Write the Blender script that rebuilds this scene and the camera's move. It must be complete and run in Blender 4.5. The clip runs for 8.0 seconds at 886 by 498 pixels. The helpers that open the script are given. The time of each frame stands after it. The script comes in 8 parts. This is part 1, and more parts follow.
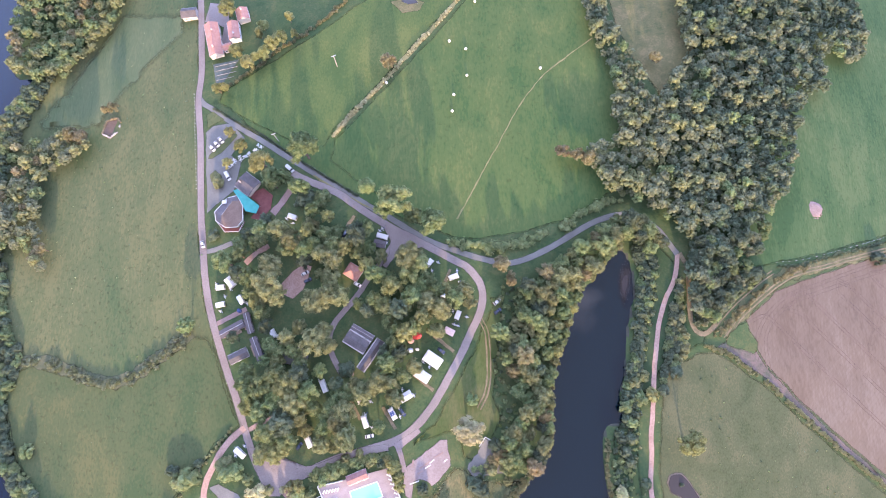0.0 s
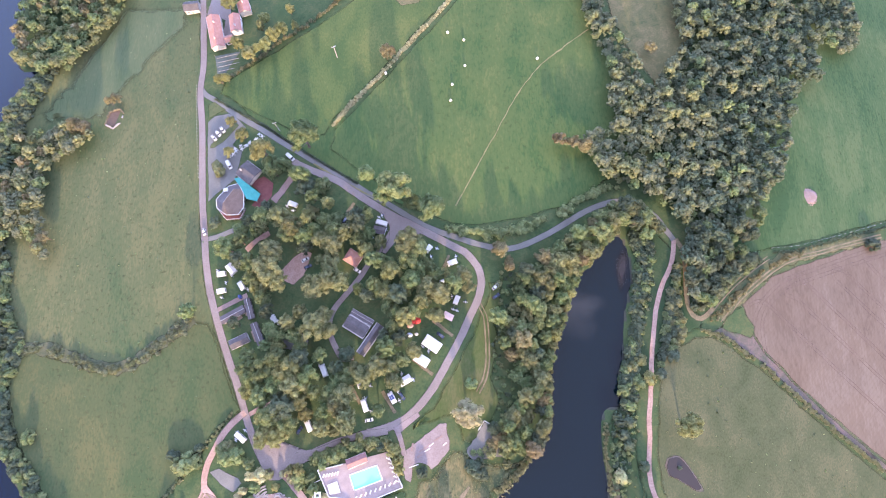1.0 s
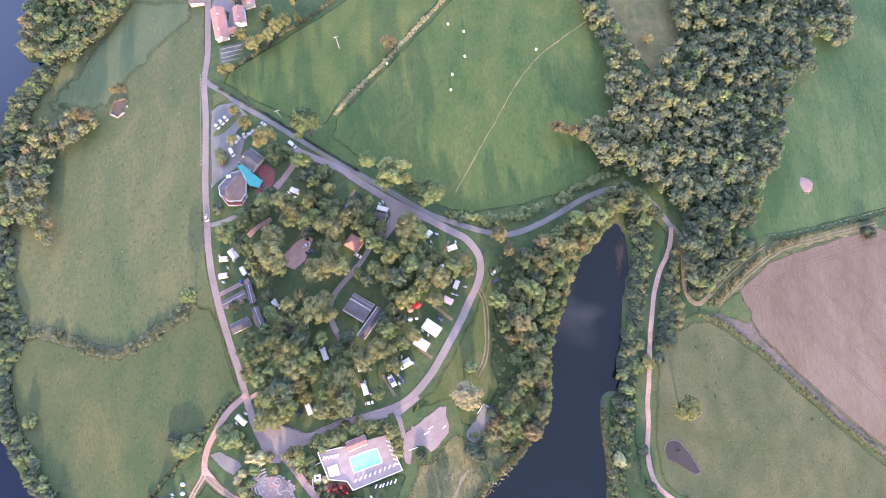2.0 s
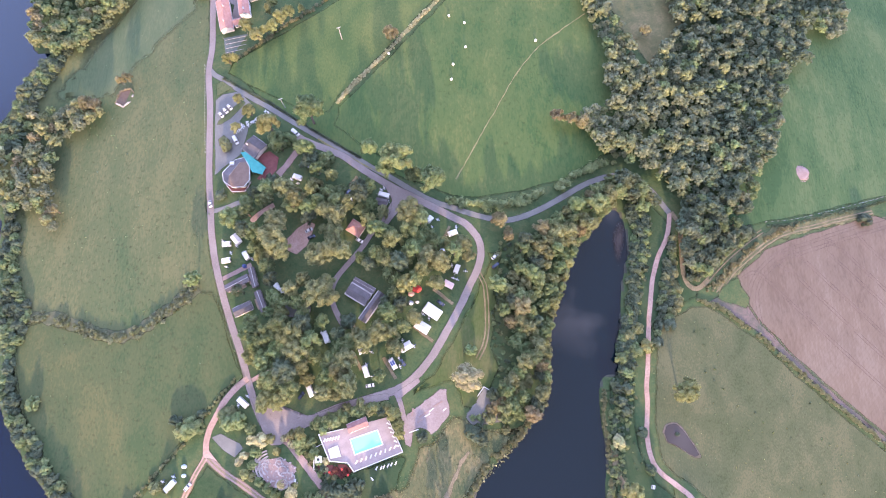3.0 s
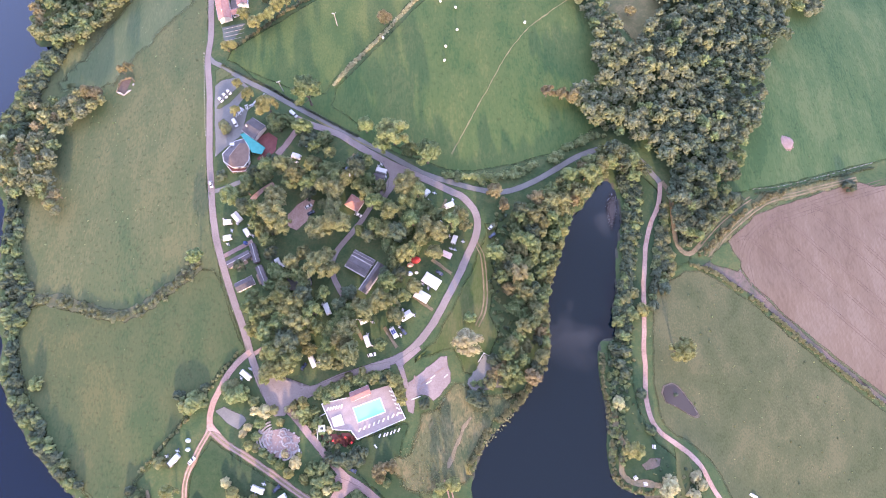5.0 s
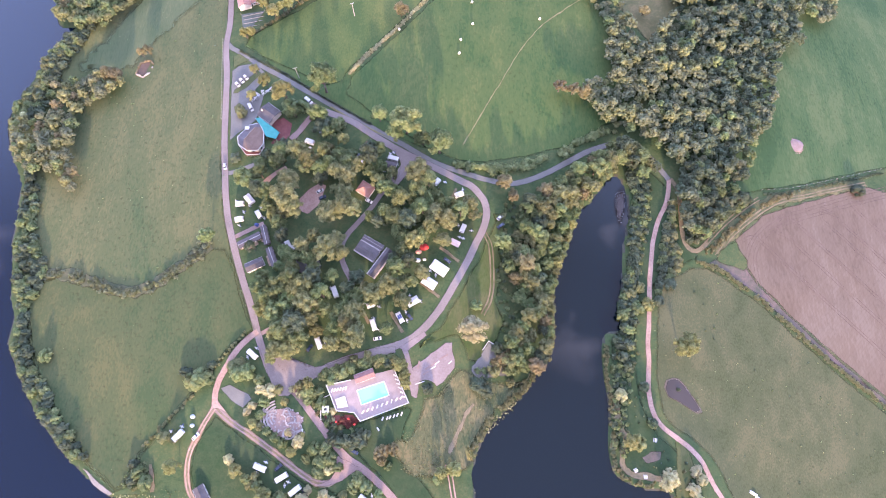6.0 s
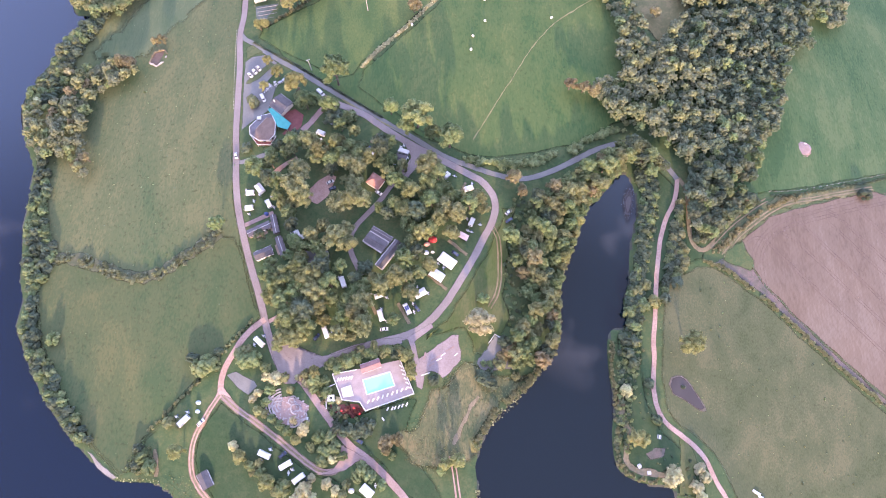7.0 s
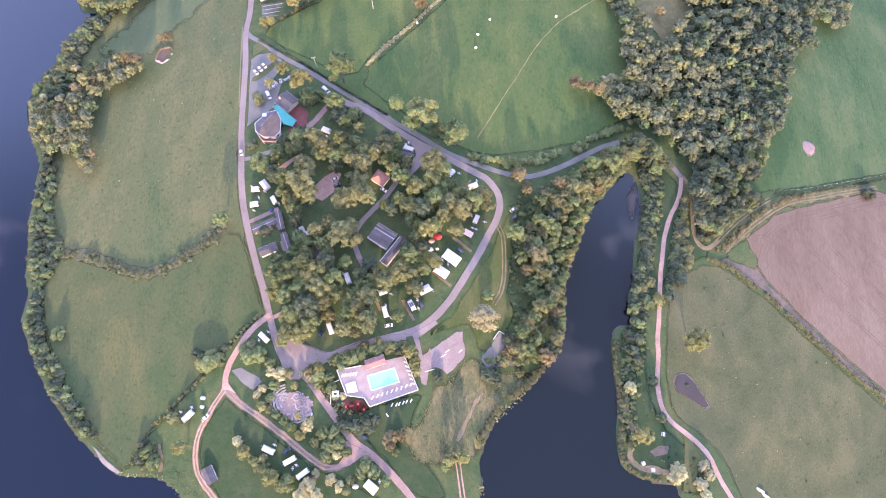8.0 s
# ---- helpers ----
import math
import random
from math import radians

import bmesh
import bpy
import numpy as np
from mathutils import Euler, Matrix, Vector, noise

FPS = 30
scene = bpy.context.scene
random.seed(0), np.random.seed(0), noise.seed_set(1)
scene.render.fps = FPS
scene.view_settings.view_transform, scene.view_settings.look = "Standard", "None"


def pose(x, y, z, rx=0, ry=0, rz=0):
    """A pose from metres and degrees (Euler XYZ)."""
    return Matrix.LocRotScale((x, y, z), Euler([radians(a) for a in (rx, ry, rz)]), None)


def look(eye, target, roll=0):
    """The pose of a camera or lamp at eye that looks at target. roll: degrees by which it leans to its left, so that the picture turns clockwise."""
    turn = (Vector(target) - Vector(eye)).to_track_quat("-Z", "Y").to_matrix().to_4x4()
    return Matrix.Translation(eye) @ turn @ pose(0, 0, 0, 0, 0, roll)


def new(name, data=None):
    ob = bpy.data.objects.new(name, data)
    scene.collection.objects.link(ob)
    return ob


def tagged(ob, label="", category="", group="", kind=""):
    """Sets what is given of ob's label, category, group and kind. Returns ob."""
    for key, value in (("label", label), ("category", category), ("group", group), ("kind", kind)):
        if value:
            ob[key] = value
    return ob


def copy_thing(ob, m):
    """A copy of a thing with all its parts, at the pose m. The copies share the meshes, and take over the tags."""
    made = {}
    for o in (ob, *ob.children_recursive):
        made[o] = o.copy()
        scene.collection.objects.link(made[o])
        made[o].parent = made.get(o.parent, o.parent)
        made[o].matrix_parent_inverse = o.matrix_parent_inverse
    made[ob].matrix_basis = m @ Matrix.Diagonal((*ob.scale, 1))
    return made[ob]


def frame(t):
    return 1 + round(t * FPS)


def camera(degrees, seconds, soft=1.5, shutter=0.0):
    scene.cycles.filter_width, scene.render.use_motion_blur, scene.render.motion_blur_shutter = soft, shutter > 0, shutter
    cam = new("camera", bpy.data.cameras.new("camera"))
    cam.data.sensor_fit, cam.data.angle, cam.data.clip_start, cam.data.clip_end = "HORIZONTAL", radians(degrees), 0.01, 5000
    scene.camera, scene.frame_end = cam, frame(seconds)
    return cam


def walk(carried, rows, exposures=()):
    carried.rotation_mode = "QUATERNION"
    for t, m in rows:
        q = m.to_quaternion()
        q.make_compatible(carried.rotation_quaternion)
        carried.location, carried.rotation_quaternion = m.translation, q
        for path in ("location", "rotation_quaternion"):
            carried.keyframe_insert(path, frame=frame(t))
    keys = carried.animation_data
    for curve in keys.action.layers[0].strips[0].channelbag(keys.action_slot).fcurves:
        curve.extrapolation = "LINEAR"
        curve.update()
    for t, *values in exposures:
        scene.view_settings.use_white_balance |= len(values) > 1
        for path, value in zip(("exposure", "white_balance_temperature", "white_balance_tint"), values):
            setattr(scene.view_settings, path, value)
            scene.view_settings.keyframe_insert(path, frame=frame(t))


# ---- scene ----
# Drone flight: backwards over a lakeside campsite, looking steeply down.
cam = camera(82.0, 8.0, soft=1.0)
ROWS = [
    (0.0, 0.01, 0.01, 274.01, 11.34, 0.13, 0.00),
    (0.5, 0.71, -5.42, 274.19, 11.69, 0.21, -0.10),
    (1.0, 0.66, -11.61, 274.53, 12.14, 0.17, -0.15),
    (1.5, 0.73, -17.93, 274.65, 12.63, 0.16, -0.11),
    (3.0, 0.48, -37.40, 274.61, 14.06, 0.15, 0.07),
    (3.5, -0.24, -44.09, 274.28, 14.58, 0.06, 0.12),
    (4.0, -0.07, -50.42, 274.38, 14.97, 0.12, 0.21),
    (4.3, 0.40, -54.90, 274.03, 15.35, 0.27, 0.18),
    (4.5, 0.72, -57.89, 273.79, 15.42, 0.19, -0.63),
    (4.7, 0.21, -59.87, 273.76, 15.67, 0.12, -1.53),
    (5.8, -2.61, -70.76, 273.60, 16.33, -0.17, 0.12),
    (6.0, -3.12, -72.74, 273.57, 16.59, -0.06, 0.71),
    (6.5, -5.81, -76.37, 273.30, 16.85, -0.33, 1.78),
    (7.0, -7.22, -79.19, 273.08, 17.06, -0.40, 2.02),
    (7.5, -8.14, -80.60, 273.23, 17.07, -0.40, 2.17),
    (8.0, -9.39, -82.11, 272.85, 17.28, -0.43, 2.28),
]
walk(cam, [(t, pose(x, y, z, tip, lean, turn)) for t, x, y, z, tip, lean, turn in ROWS],
     exposures=[(0.0, 1.70, 5660, 31), (8.0, 1.73, 5710, 38)])

# ---- light ----
SUN_ELEV, SUN_FROM = 12.0, (0.10, -1.0)
world = bpy.data.worlds.new("sky")
scene.world = world
world.use_nodes = True
wn = world.node_tree.nodes
wl = world.node_tree.links
sky = wn.new("ShaderNodeTexSky")
sky.sky_type = "NISHITA"
sky.sun_disc = False
sky.sun_elevation = radians(SUN_ELEV)
sky.sun_rotation = math.atan2(SUN_FROM[0], SUN_FROM[1])
sky.dust_density = 1.5
wn["Background"].inputs["Strength"].default_value = 0.112
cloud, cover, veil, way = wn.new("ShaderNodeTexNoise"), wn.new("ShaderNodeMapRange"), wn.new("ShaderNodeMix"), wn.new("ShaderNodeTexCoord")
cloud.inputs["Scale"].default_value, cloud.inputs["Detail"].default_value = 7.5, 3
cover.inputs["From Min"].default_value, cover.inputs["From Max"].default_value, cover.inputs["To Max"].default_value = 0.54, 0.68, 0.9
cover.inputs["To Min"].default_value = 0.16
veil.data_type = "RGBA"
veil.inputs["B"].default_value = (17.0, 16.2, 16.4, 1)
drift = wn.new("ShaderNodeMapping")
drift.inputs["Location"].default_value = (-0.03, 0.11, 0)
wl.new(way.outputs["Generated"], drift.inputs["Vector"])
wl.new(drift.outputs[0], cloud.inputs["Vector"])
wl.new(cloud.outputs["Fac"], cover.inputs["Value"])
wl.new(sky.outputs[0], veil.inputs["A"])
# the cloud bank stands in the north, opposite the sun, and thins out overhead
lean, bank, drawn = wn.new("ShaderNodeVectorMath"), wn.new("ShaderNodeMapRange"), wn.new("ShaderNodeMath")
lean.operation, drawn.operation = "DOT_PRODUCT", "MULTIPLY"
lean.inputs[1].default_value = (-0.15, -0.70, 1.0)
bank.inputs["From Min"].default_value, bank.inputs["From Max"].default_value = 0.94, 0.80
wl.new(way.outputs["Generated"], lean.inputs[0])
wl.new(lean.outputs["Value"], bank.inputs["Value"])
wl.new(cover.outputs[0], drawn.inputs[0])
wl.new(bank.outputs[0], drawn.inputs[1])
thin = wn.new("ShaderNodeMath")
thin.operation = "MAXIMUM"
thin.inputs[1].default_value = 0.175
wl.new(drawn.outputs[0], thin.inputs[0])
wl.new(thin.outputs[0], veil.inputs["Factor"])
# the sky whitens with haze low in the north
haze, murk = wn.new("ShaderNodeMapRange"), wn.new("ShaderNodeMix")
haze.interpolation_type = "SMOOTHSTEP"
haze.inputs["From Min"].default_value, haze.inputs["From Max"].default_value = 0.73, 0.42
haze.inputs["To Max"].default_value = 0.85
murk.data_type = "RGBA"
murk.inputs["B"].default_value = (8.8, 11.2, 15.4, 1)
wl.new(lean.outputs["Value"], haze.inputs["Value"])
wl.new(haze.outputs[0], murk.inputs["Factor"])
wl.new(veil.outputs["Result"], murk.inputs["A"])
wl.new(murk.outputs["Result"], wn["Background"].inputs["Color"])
sun = new("sun", bpy.data.lights.new("sun", "SUN"))
sun.data.energy, sun.data.angle, sun.data.color = 5.0, radians(1.2), (1.0, 0.72, 0.38)
sun_way = Vector((SUN_FROM[0], SUN_FROM[1], 0)).normalized() * math.cos(radians(SUN_ELEV)) + Vector((0, 0, math.sin(radians(SUN_ELEV))))
sun.matrix_world = look(sun_way * 400, (0, 0, 0))

# ---- materials ----
def mat(name, a, b, c=None, scale=0.4, fine=6.0, rough=0.85, metal=0.0, bump=0.3, spec=0.3, island=0.0, per_object=0.0, mottle=0.5, dist=0.1, hue=0.0):
    """Two scales of noise between the colours a, b and c; islands and objects may vary in brightness."""
    m = bpy.data.materials.new(name)
    m.use_nodes = True
    n, l = m.node_tree.nodes, m.node_tree.links
    p = n["Principled BSDF"]
    p.inputs["Roughness"].default_value, p.inputs["Metallic"].default_value = rough, metal
    p.inputs["Specular IOR Level"].default_value = spec
    geo = n.new("ShaderNodeNewGeometry")
    big, small = n.new("ShaderNodeTexNoise"), n.new("ShaderNodeTexNoise")
    for node, s, d in ((big, scale, 5), (small, fine, 4)):
        node.inputs["Scale"].default_value, node.inputs["Detail"].default_value = s, d
        l.new(geo.outputs["Position"], node.inputs["Vector"])
    ramp = n.new("ShaderNodeValToRGB")
    ramp.color_ramp.elements[0].position, ramp.color_ramp.elements[1].position = 0.38, 0.62
    ramp.color_ramp.elements[0].color, ramp.color_ramp.elements[1].color = (*a, 1), (*b, 1)
    if c:
        e = ramp.color_ramp.elements.new(0.5)
        e.color = (*c, 1)
    mix = n.new("ShaderNodeMix")
    mix.inputs["Factor"].default_value = mottle
    l.new(big.outputs["Fac"], mix.inputs[2])
    l.new(small.outputs["Fac"], mix.inputs[3])
    l.new(mix.outputs[0], ramp.inputs["Fac"])
    colour = ramp.outputs["Color"]
    for on, source in ((island, geo.outputs["Random Per Island"]), (per_object, None)):
        if on:
            if source is None:
                source = n.new("ShaderNodeObjectInfo").outputs["Random"]
            span = n.new("ShaderNodeMapRange")
            span.inputs["To Min"].default_value, span.inputs["To Max"].default_value = 1 - on, 1 + on
            l.new(source, span.inputs["Value"])
            hsv = n.new("ShaderNodeHueSaturation")
            l.new(colour, hsv.inputs["Color"])
            l.new(span.outputs[0], hsv.inputs["Value"])
            if hue:
                wrap, turn = n.new("ShaderNodeMath"), n.new("ShaderNodeMapRange")
                wrap.operation = "FRACT"
                scale_up = n.new("ShaderNodeMath")
                scale_up.operation = "MULTIPLY"
                scale_up.inputs[1].default_value = 7.3
                l.new(source, scale_up.inputs[0])
                l.new(scale_up.outputs[0], wrap.inputs[0])
                turn.inputs["To Min"].default_value, turn.inputs["To Max"].default_value = 0.5 - hue * 0.3, 0.5 + hue * 1.2
                l.new(wrap.outputs[0], turn.inputs["Value"])
                l.new(turn.outputs[0], hsv.inputs["Hue"])
            colour = hsv.outputs["Color"]
    l.new(colour, p.inputs["Base Color"])
    if bump:
        bp = n.new("ShaderNodeBump")
        bp.inputs["Strength"].default_value, bp.inputs["Distance"].default_value = bump, dist
        l.new(small.outputs["Fac"], bp.inputs["Height"])
        l.new(bp.outputs[0], p.inputs["Normal"])
    return m


def stripes(m, direction, period, colour, strength, thin=0.55):
    """Adds soft straight lines (mowing or drilling rows) to a material's colour."""
    n, l = m.node_tree.nodes, m.node_tree.links
    p = n["Principled BSDF"]
    old = p.inputs["Base Color"].links[0].from_socket
    geo = n.new("ShaderNodeNewGeometry")
    mp = n.new("ShaderNodeMapping")
    mp.inputs["Rotation"].default_value[2] = radians(direction)
    l.new(geo.outputs["Position"], mp.inputs["Vector"])
    wave = n.new("ShaderNodeTexWave")
    wave.inputs["Scale"].default_value = 0.31416 / period
    wave.inputs["Distortion"].default_value, wave.inputs["Detail"].default_value, wave.inputs["Detail Scale"].default_value = 2.2, 4, 0.25
    l.new(mp.outputs[0], wave.inputs["Vector"])
    ramp = n.new("ShaderNodeMapRange")
    ramp.inputs["From Min"].default_value, ramp.inputs["From Max"].default_value = thin, 1.0
    ramp.inputs["To Max"].default_value = strength
    l.new(wave.outputs["Fac"], ramp.inputs["Value"])
    mix = n.new("ShaderNodeMix")
    mix.data_type = "RGBA"
    l.new(ramp.outputs[0], mix.inputs["Factor"])
    l.new(old, mix.inputs["A"])
    mix.inputs["B"].default_value = (*colour, 1)
    l.new(mix.outputs["Result"], p.inputs["Base Color"])
    return m


def turf(name, a, b, c, patch=0.016, streak=0.0, lines=1.0, tufts=0.25, speck=1.1, rough=0.95):
    """Grass or soil: broad soft patches, smaller blotches, fine grain and scattered dark tufts; streak turns and stretches the blotches."""
    m = bpy.data.materials.new(name)
    m.use_nodes = True
    n, l = m.node_tree.nodes, m.node_tree.links
    p = n["Principled BSDF"]
    p.inputs["Roughness"].default_value, p.inputs["Specular IOR Level"].default_value = rough, 0.15
    geo, mp = n.new("ShaderNodeNewGeometry"), n.new("ShaderNodeMapping")
    mp.inputs["Rotation"].default_value[2] = radians(streak)
    mp.inputs["Scale"].default_value = (1.0, lines, 1.0)
    l.new(geo.outputs["Position"], mp.inputs["Vector"])

    def layer(size, detail, source, warp=0.0):
        t = n.new("ShaderNodeTexNoise")
        t.inputs["Scale"].default_value, t.inputs["Detail"].default_value, t.inputs["Distortion"].default_value = size, detail, warp
        l.new(source, t.inputs["Vector"])
        return t.outputs["Fac"]

    def blend(x, y, share):
        k = n.new("ShaderNodeMix")
        k.inputs["Factor"].default_value = share
        l.new(x, k.inputs[2])
        l.new(y, k.inputs[3])
        return k.outputs[0]

    broad = layer(patch, 3, geo.outputs["Position"], 0.8)
    mid = layer(patch * 7, 5, mp.outputs[0], 0.4)
    grain = layer(speck, 5, mp.outputs[0])
    tone = blend(blend(broad, mid, 0.45), grain, 0.3)
    ramp = n.new("ShaderNodeValToRGB")
    ramp.color_ramp.interpolation = "EASE"
    ramp.color_ramp.elements[0].position, ramp.color_ramp.elements[1].position = 0.40, 0.60
    ramp.color_ramp.elements[0].color, ramp.color_ramp.elements[1].color = (*a, 1), (*b, 1)
    ramp.color_ramp.elements.new(0.5).color = (*c, 1)
    l.new(tone, ramp.inputs["Fac"])
    spot, dim = n.new("ShaderNodeMapRange"), n.new("ShaderNodeHueSaturation")
    spot.inputs["From Min"].default_value, spot.inputs["From Max"].default_value = 0.56, 0.72
    spot.inputs["To Min"].default_value, spot.inputs["To Max"].default_value = 1.0, 1.0 - tufts
    l.new(layer(speck * 0.55, 6, geo.outputs["Position"], 0.5), spot.inputs["Value"])
    l.new(spot.outputs[0], dim.inputs["Value"])
    l.new(ramp.outputs["Color"], dim.inputs["Color"])
    l.new(dim.outputs[0], p.inputs["Base Color"])
    bp = n.new("ShaderNodeBump")
    bp.inputs["Strength"].default_value, bp.inputs["Distance"].default_value = 0.35, 0.3
    l.new(grain, bp.inputs["Height"])
    l.new(bp.outputs[0], p.inputs["Normal"])
    return m


FRAYED = {}


def frayed(m, ragged=0.6):
    """The same surface, thinning out where the mesh's edge value falls to nothing; ragged: how much the border is broken up."""
    key = (m.name, ragged)
    if key not in FRAYED:
        f = m.copy()
        n, l = f.node_tree.nodes, f.node_tree.links
        near, geo, tex = n.new("ShaderNodeAttribute"), n.new("ShaderNodeNewGeometry"), n.new("ShaderNodeTexNoise")
        near.attribute_name = "edge"
        tex.inputs["Scale"].default_value, tex.inputs["Detail"].default_value = 0.9, 5
        l.new(geo.outputs["Position"], tex.inputs["Vector"])
        lean, cut, clear, both = n.new("ShaderNodeMath"), n.new("ShaderNodeMapRange"), n.new("ShaderNodeBsdfTransparent"), n.new("ShaderNodeMixShader")
        lean.operation = "MULTIPLY_ADD"
        l.new(tex.outputs["Fac"], lean.inputs[0])
        lean.inputs[1].default_value = ragged
        l.new(near.outputs["Fac"], lean.inputs[2])
        cut.interpolation_type = "SMOOTHSTEP"
        cut.inputs["From Min"].default_value, cut.inputs["From Max"].default_value = 0.08 + ragged * 0.62, 0.92 + ragged * 0.3
        l.new(lean.outputs[0], cut.inputs["Value"])
        l.new(cut.outputs[0], both.inputs[0])
        l.new(clear.outputs[0], both.inputs[1])
        l.new(n["Principled BSDF"].outputs[0], both.inputs[2])
        l.new(both.outputs[0], n["Material Output"].inputs["Surface"])
        FRAYED[key] = f
    return FRAYED[key]


M_GRASS = turf("camp_grass", (0.033, 0.062, 0.026), (0.074, 0.088, 0.037), (0.049, 0.075, 0.031), patch=0.05, tufts=0.2)
M_WEST = turf("dry_pasture", (0.0505, 0.0757, 0.0328), (0.101, 0.105, 0.0474), (0.074, 0.0884, 0.0392), patch=0.011, streak=6, lines=0.4, tufts=0.32, speck=0.9)
M_MEADOW_W = turf("mown_meadow", (0.058, 0.085, 0.041), (0.1, 0.115, 0.057), (0.077, 0.099, 0.049), patch=0.014, streak=-28, lines=0.25, tufts=0.1)
M_PASTURE_A = turf("green_pasture", (0.047, 0.0795, 0.0262), (0.0959, 0.113, 0.0359), (0.0696, 0.096, 0.0301), patch=0.012, streak=10, lines=0.5, tufts=0.15)
M_PASTURE_B = turf("lush_pasture", (0.0396, 0.0752, 0.0247), (0.0864, 0.106, 0.0351), (0.0603, 0.0902, 0.0294), patch=0.014, streak=80, lines=0.4, tufts=0.2, speck=0.8)
M_EAST = turf("east_pasture", (0.031, 0.065, 0.025), (0.07, 0.1, 0.041), (0.0468, 0.0819, 0.0315), patch=0.016, streak=20, lines=0.25, tufts=0.25)
M_MEADOW_E = turf("rough_meadow", (0.0409, 0.0552, 0.0244), (0.085, 0.0877, 0.0454), (0.0584, 0.0692, 0.034), patch=0.013, streak=-35, lines=0.7, tufts=0.22, speck=1.3)
M_CLEARING = turf("bare_clearing", (0.072, 0.082, 0.036), (0.15, 0.125, 0.062), (0.105, 0.102, 0.046), patch=0.03, tufts=0.15)
M_PLOUGH = stripes(turf("ploughed_soil", (0.1, 0.0746, 0.0541), (0.139, 0.11, 0.0838), (0.12, 0.0927, 0.0685), patch=0.012, streak=47, lines=0.3, tufts=0.12, speck=0.8), 47, 1.9, (0.0891, 0.064, 0.0463), 0.12)
M_FURROW = mat("dark_furrow", (0.082, 0.058, 0.044), (0.112, 0.08, 0.062), None, 0.05, 1.0, 0.95, bump=0.5)
M_WEST_LOW = turf("moist_pasture", (0.0422, 0.0656, 0.0274), (0.0834, 0.0882, 0.0369), (0.06, 0.075, 0.0321), patch=0.012, streak=25, lines=0.5, tufts=0.25, speck=0.9)
M_STUBBLE = turf("stubble_soil", (0.064, 0.0689, 0.0495), (0.131, 0.0978, 0.087), (0.095, 0.0838, 0.0673), patch=0.05, tufts=0.3)
M_ROUGH = turf("straw_grass", (0.042, 0.06, 0.029), (0.138, 0.122, 0.06), (0.08, 0.086, 0.041), patch=0.04, streak=25, lines=0.45, tufts=0.5, speck=1.3)
M_ASPHALT = mat("worn_asphalt", (0.144, 0.122, 0.113), (0.214, 0.183, 0.167), (0.176, 0.149, 0.139), 0.07, 1.8, 0.85, bump=0.2, dist=0.03)
M_LANE = mat("grey_asphalt", (0.104, 0.104, 0.096), (0.152, 0.149, 0.136), (0.126, 0.124, 0.115), 0.12, 2.5, 0.85, bump=0.2, dist=0.03)
M_PINK_ROAD = mat("red_gravel_road", (0.168, 0.118, 0.105), (0.241, 0.178, 0.16), (0.202, 0.146, 0.131), 0.08, 1.6, 0.9, bump=0.3, dist=0.05)
M_MAIN = mat("old_pinkish_asphalt", (0.145, 0.119, 0.108), (0.212, 0.177, 0.163), (0.178, 0.146, 0.134), 0.07, 1.6, 0.88, bump=0.25, dist=0.04)
M_DIRT = mat("pink_dirt", (0.224, 0.145, 0.113), (0.33, 0.236, 0.194), (0.277, 0.187, 0.15), 0.12, 1.2, 0.95, bump=0.4, dist=0.08)
M_TRACK = mat("earth_track", (0.09775, 0.08448, 0.0493), (0.1785, 0.1426, 0.08755), (0.1343, 0.1118, 0.0663), 0.2, 1.2, 0.95, bump=0.4, dist=0.1)
M_COURT = mat("court_gravel", (0.155, 0.125, 0.12), (0.224, 0.187, 0.18), (0.187, 0.154, 0.148), 0.1, 1.3, 0.9, bump=0.2, dist=0.03)
M_LAWN = turf("bank_lawn", (0.0418, 0.0661, 0.0189), (0.084, 0.0889, 0.0378), (0.059, 0.0756, 0.0265), patch=0.035, streak=-15, lines=0.4, tufts=0.2)
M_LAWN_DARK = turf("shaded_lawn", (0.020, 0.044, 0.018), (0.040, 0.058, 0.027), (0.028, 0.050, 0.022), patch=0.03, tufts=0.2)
M_STRAW = turf("straw_verge", (0.115, 0.115, 0.05), (0.195, 0.175, 0.085), (0.155, 0.145, 0.066), patch=0.1, tufts=0.2)
M_BED = mat("lake_bed", (0.03, 0.035, 0.03), (0.06, 0.06, 0.045), None, 0.05, 1.0, 0.95)
M_SHORE = mat("shore_sand", (0.168, 0.1435, 0.1148), (0.256, 0.2214, 0.1827), None, 0.2, 1.5, 0.9)
M_VERGE = turf("bank_grass", (0.052, 0.066, 0.037), (0.112, 0.105, 0.063), (0.076, 0.083, 0.048), patch=0.04, tufts=0.35)


def water_mat(name, colour, rough, ripple):
    m = bpy.data.materials.new(name)
    m.use_nodes = True
    n, l = m.node_tree.nodes, m.node_tree.links
    p = n["Principled BSDF"]
    p.inputs["Base Color"].default_value = (*colour, 1)
    p.inputs["Roughness"].default_value, p.inputs["IOR"].default_value = rough, 1.33
    p.inputs["Specular IOR Level"].default_value = 0.66
    geo, tex, bp = n.new("ShaderNodeNewGeometry"), n.new("ShaderNodeTexNoise"), n.new("ShaderNodeBump")
    tex.inputs["Scale"].default_value, tex.inputs["Detail"].default_value = 0.35, 6
    bp.inputs["Strength"].default_value, bp.inputs["Distance"].default_value = ripple, 0.1
    l.new(geo.outputs["Position"], tex.inputs["Vector"])
    l.new(tex.outputs["Fac"], bp.inputs["Height"])
    l.new(bp.outputs[0], p.inputs["Normal"])
    return m


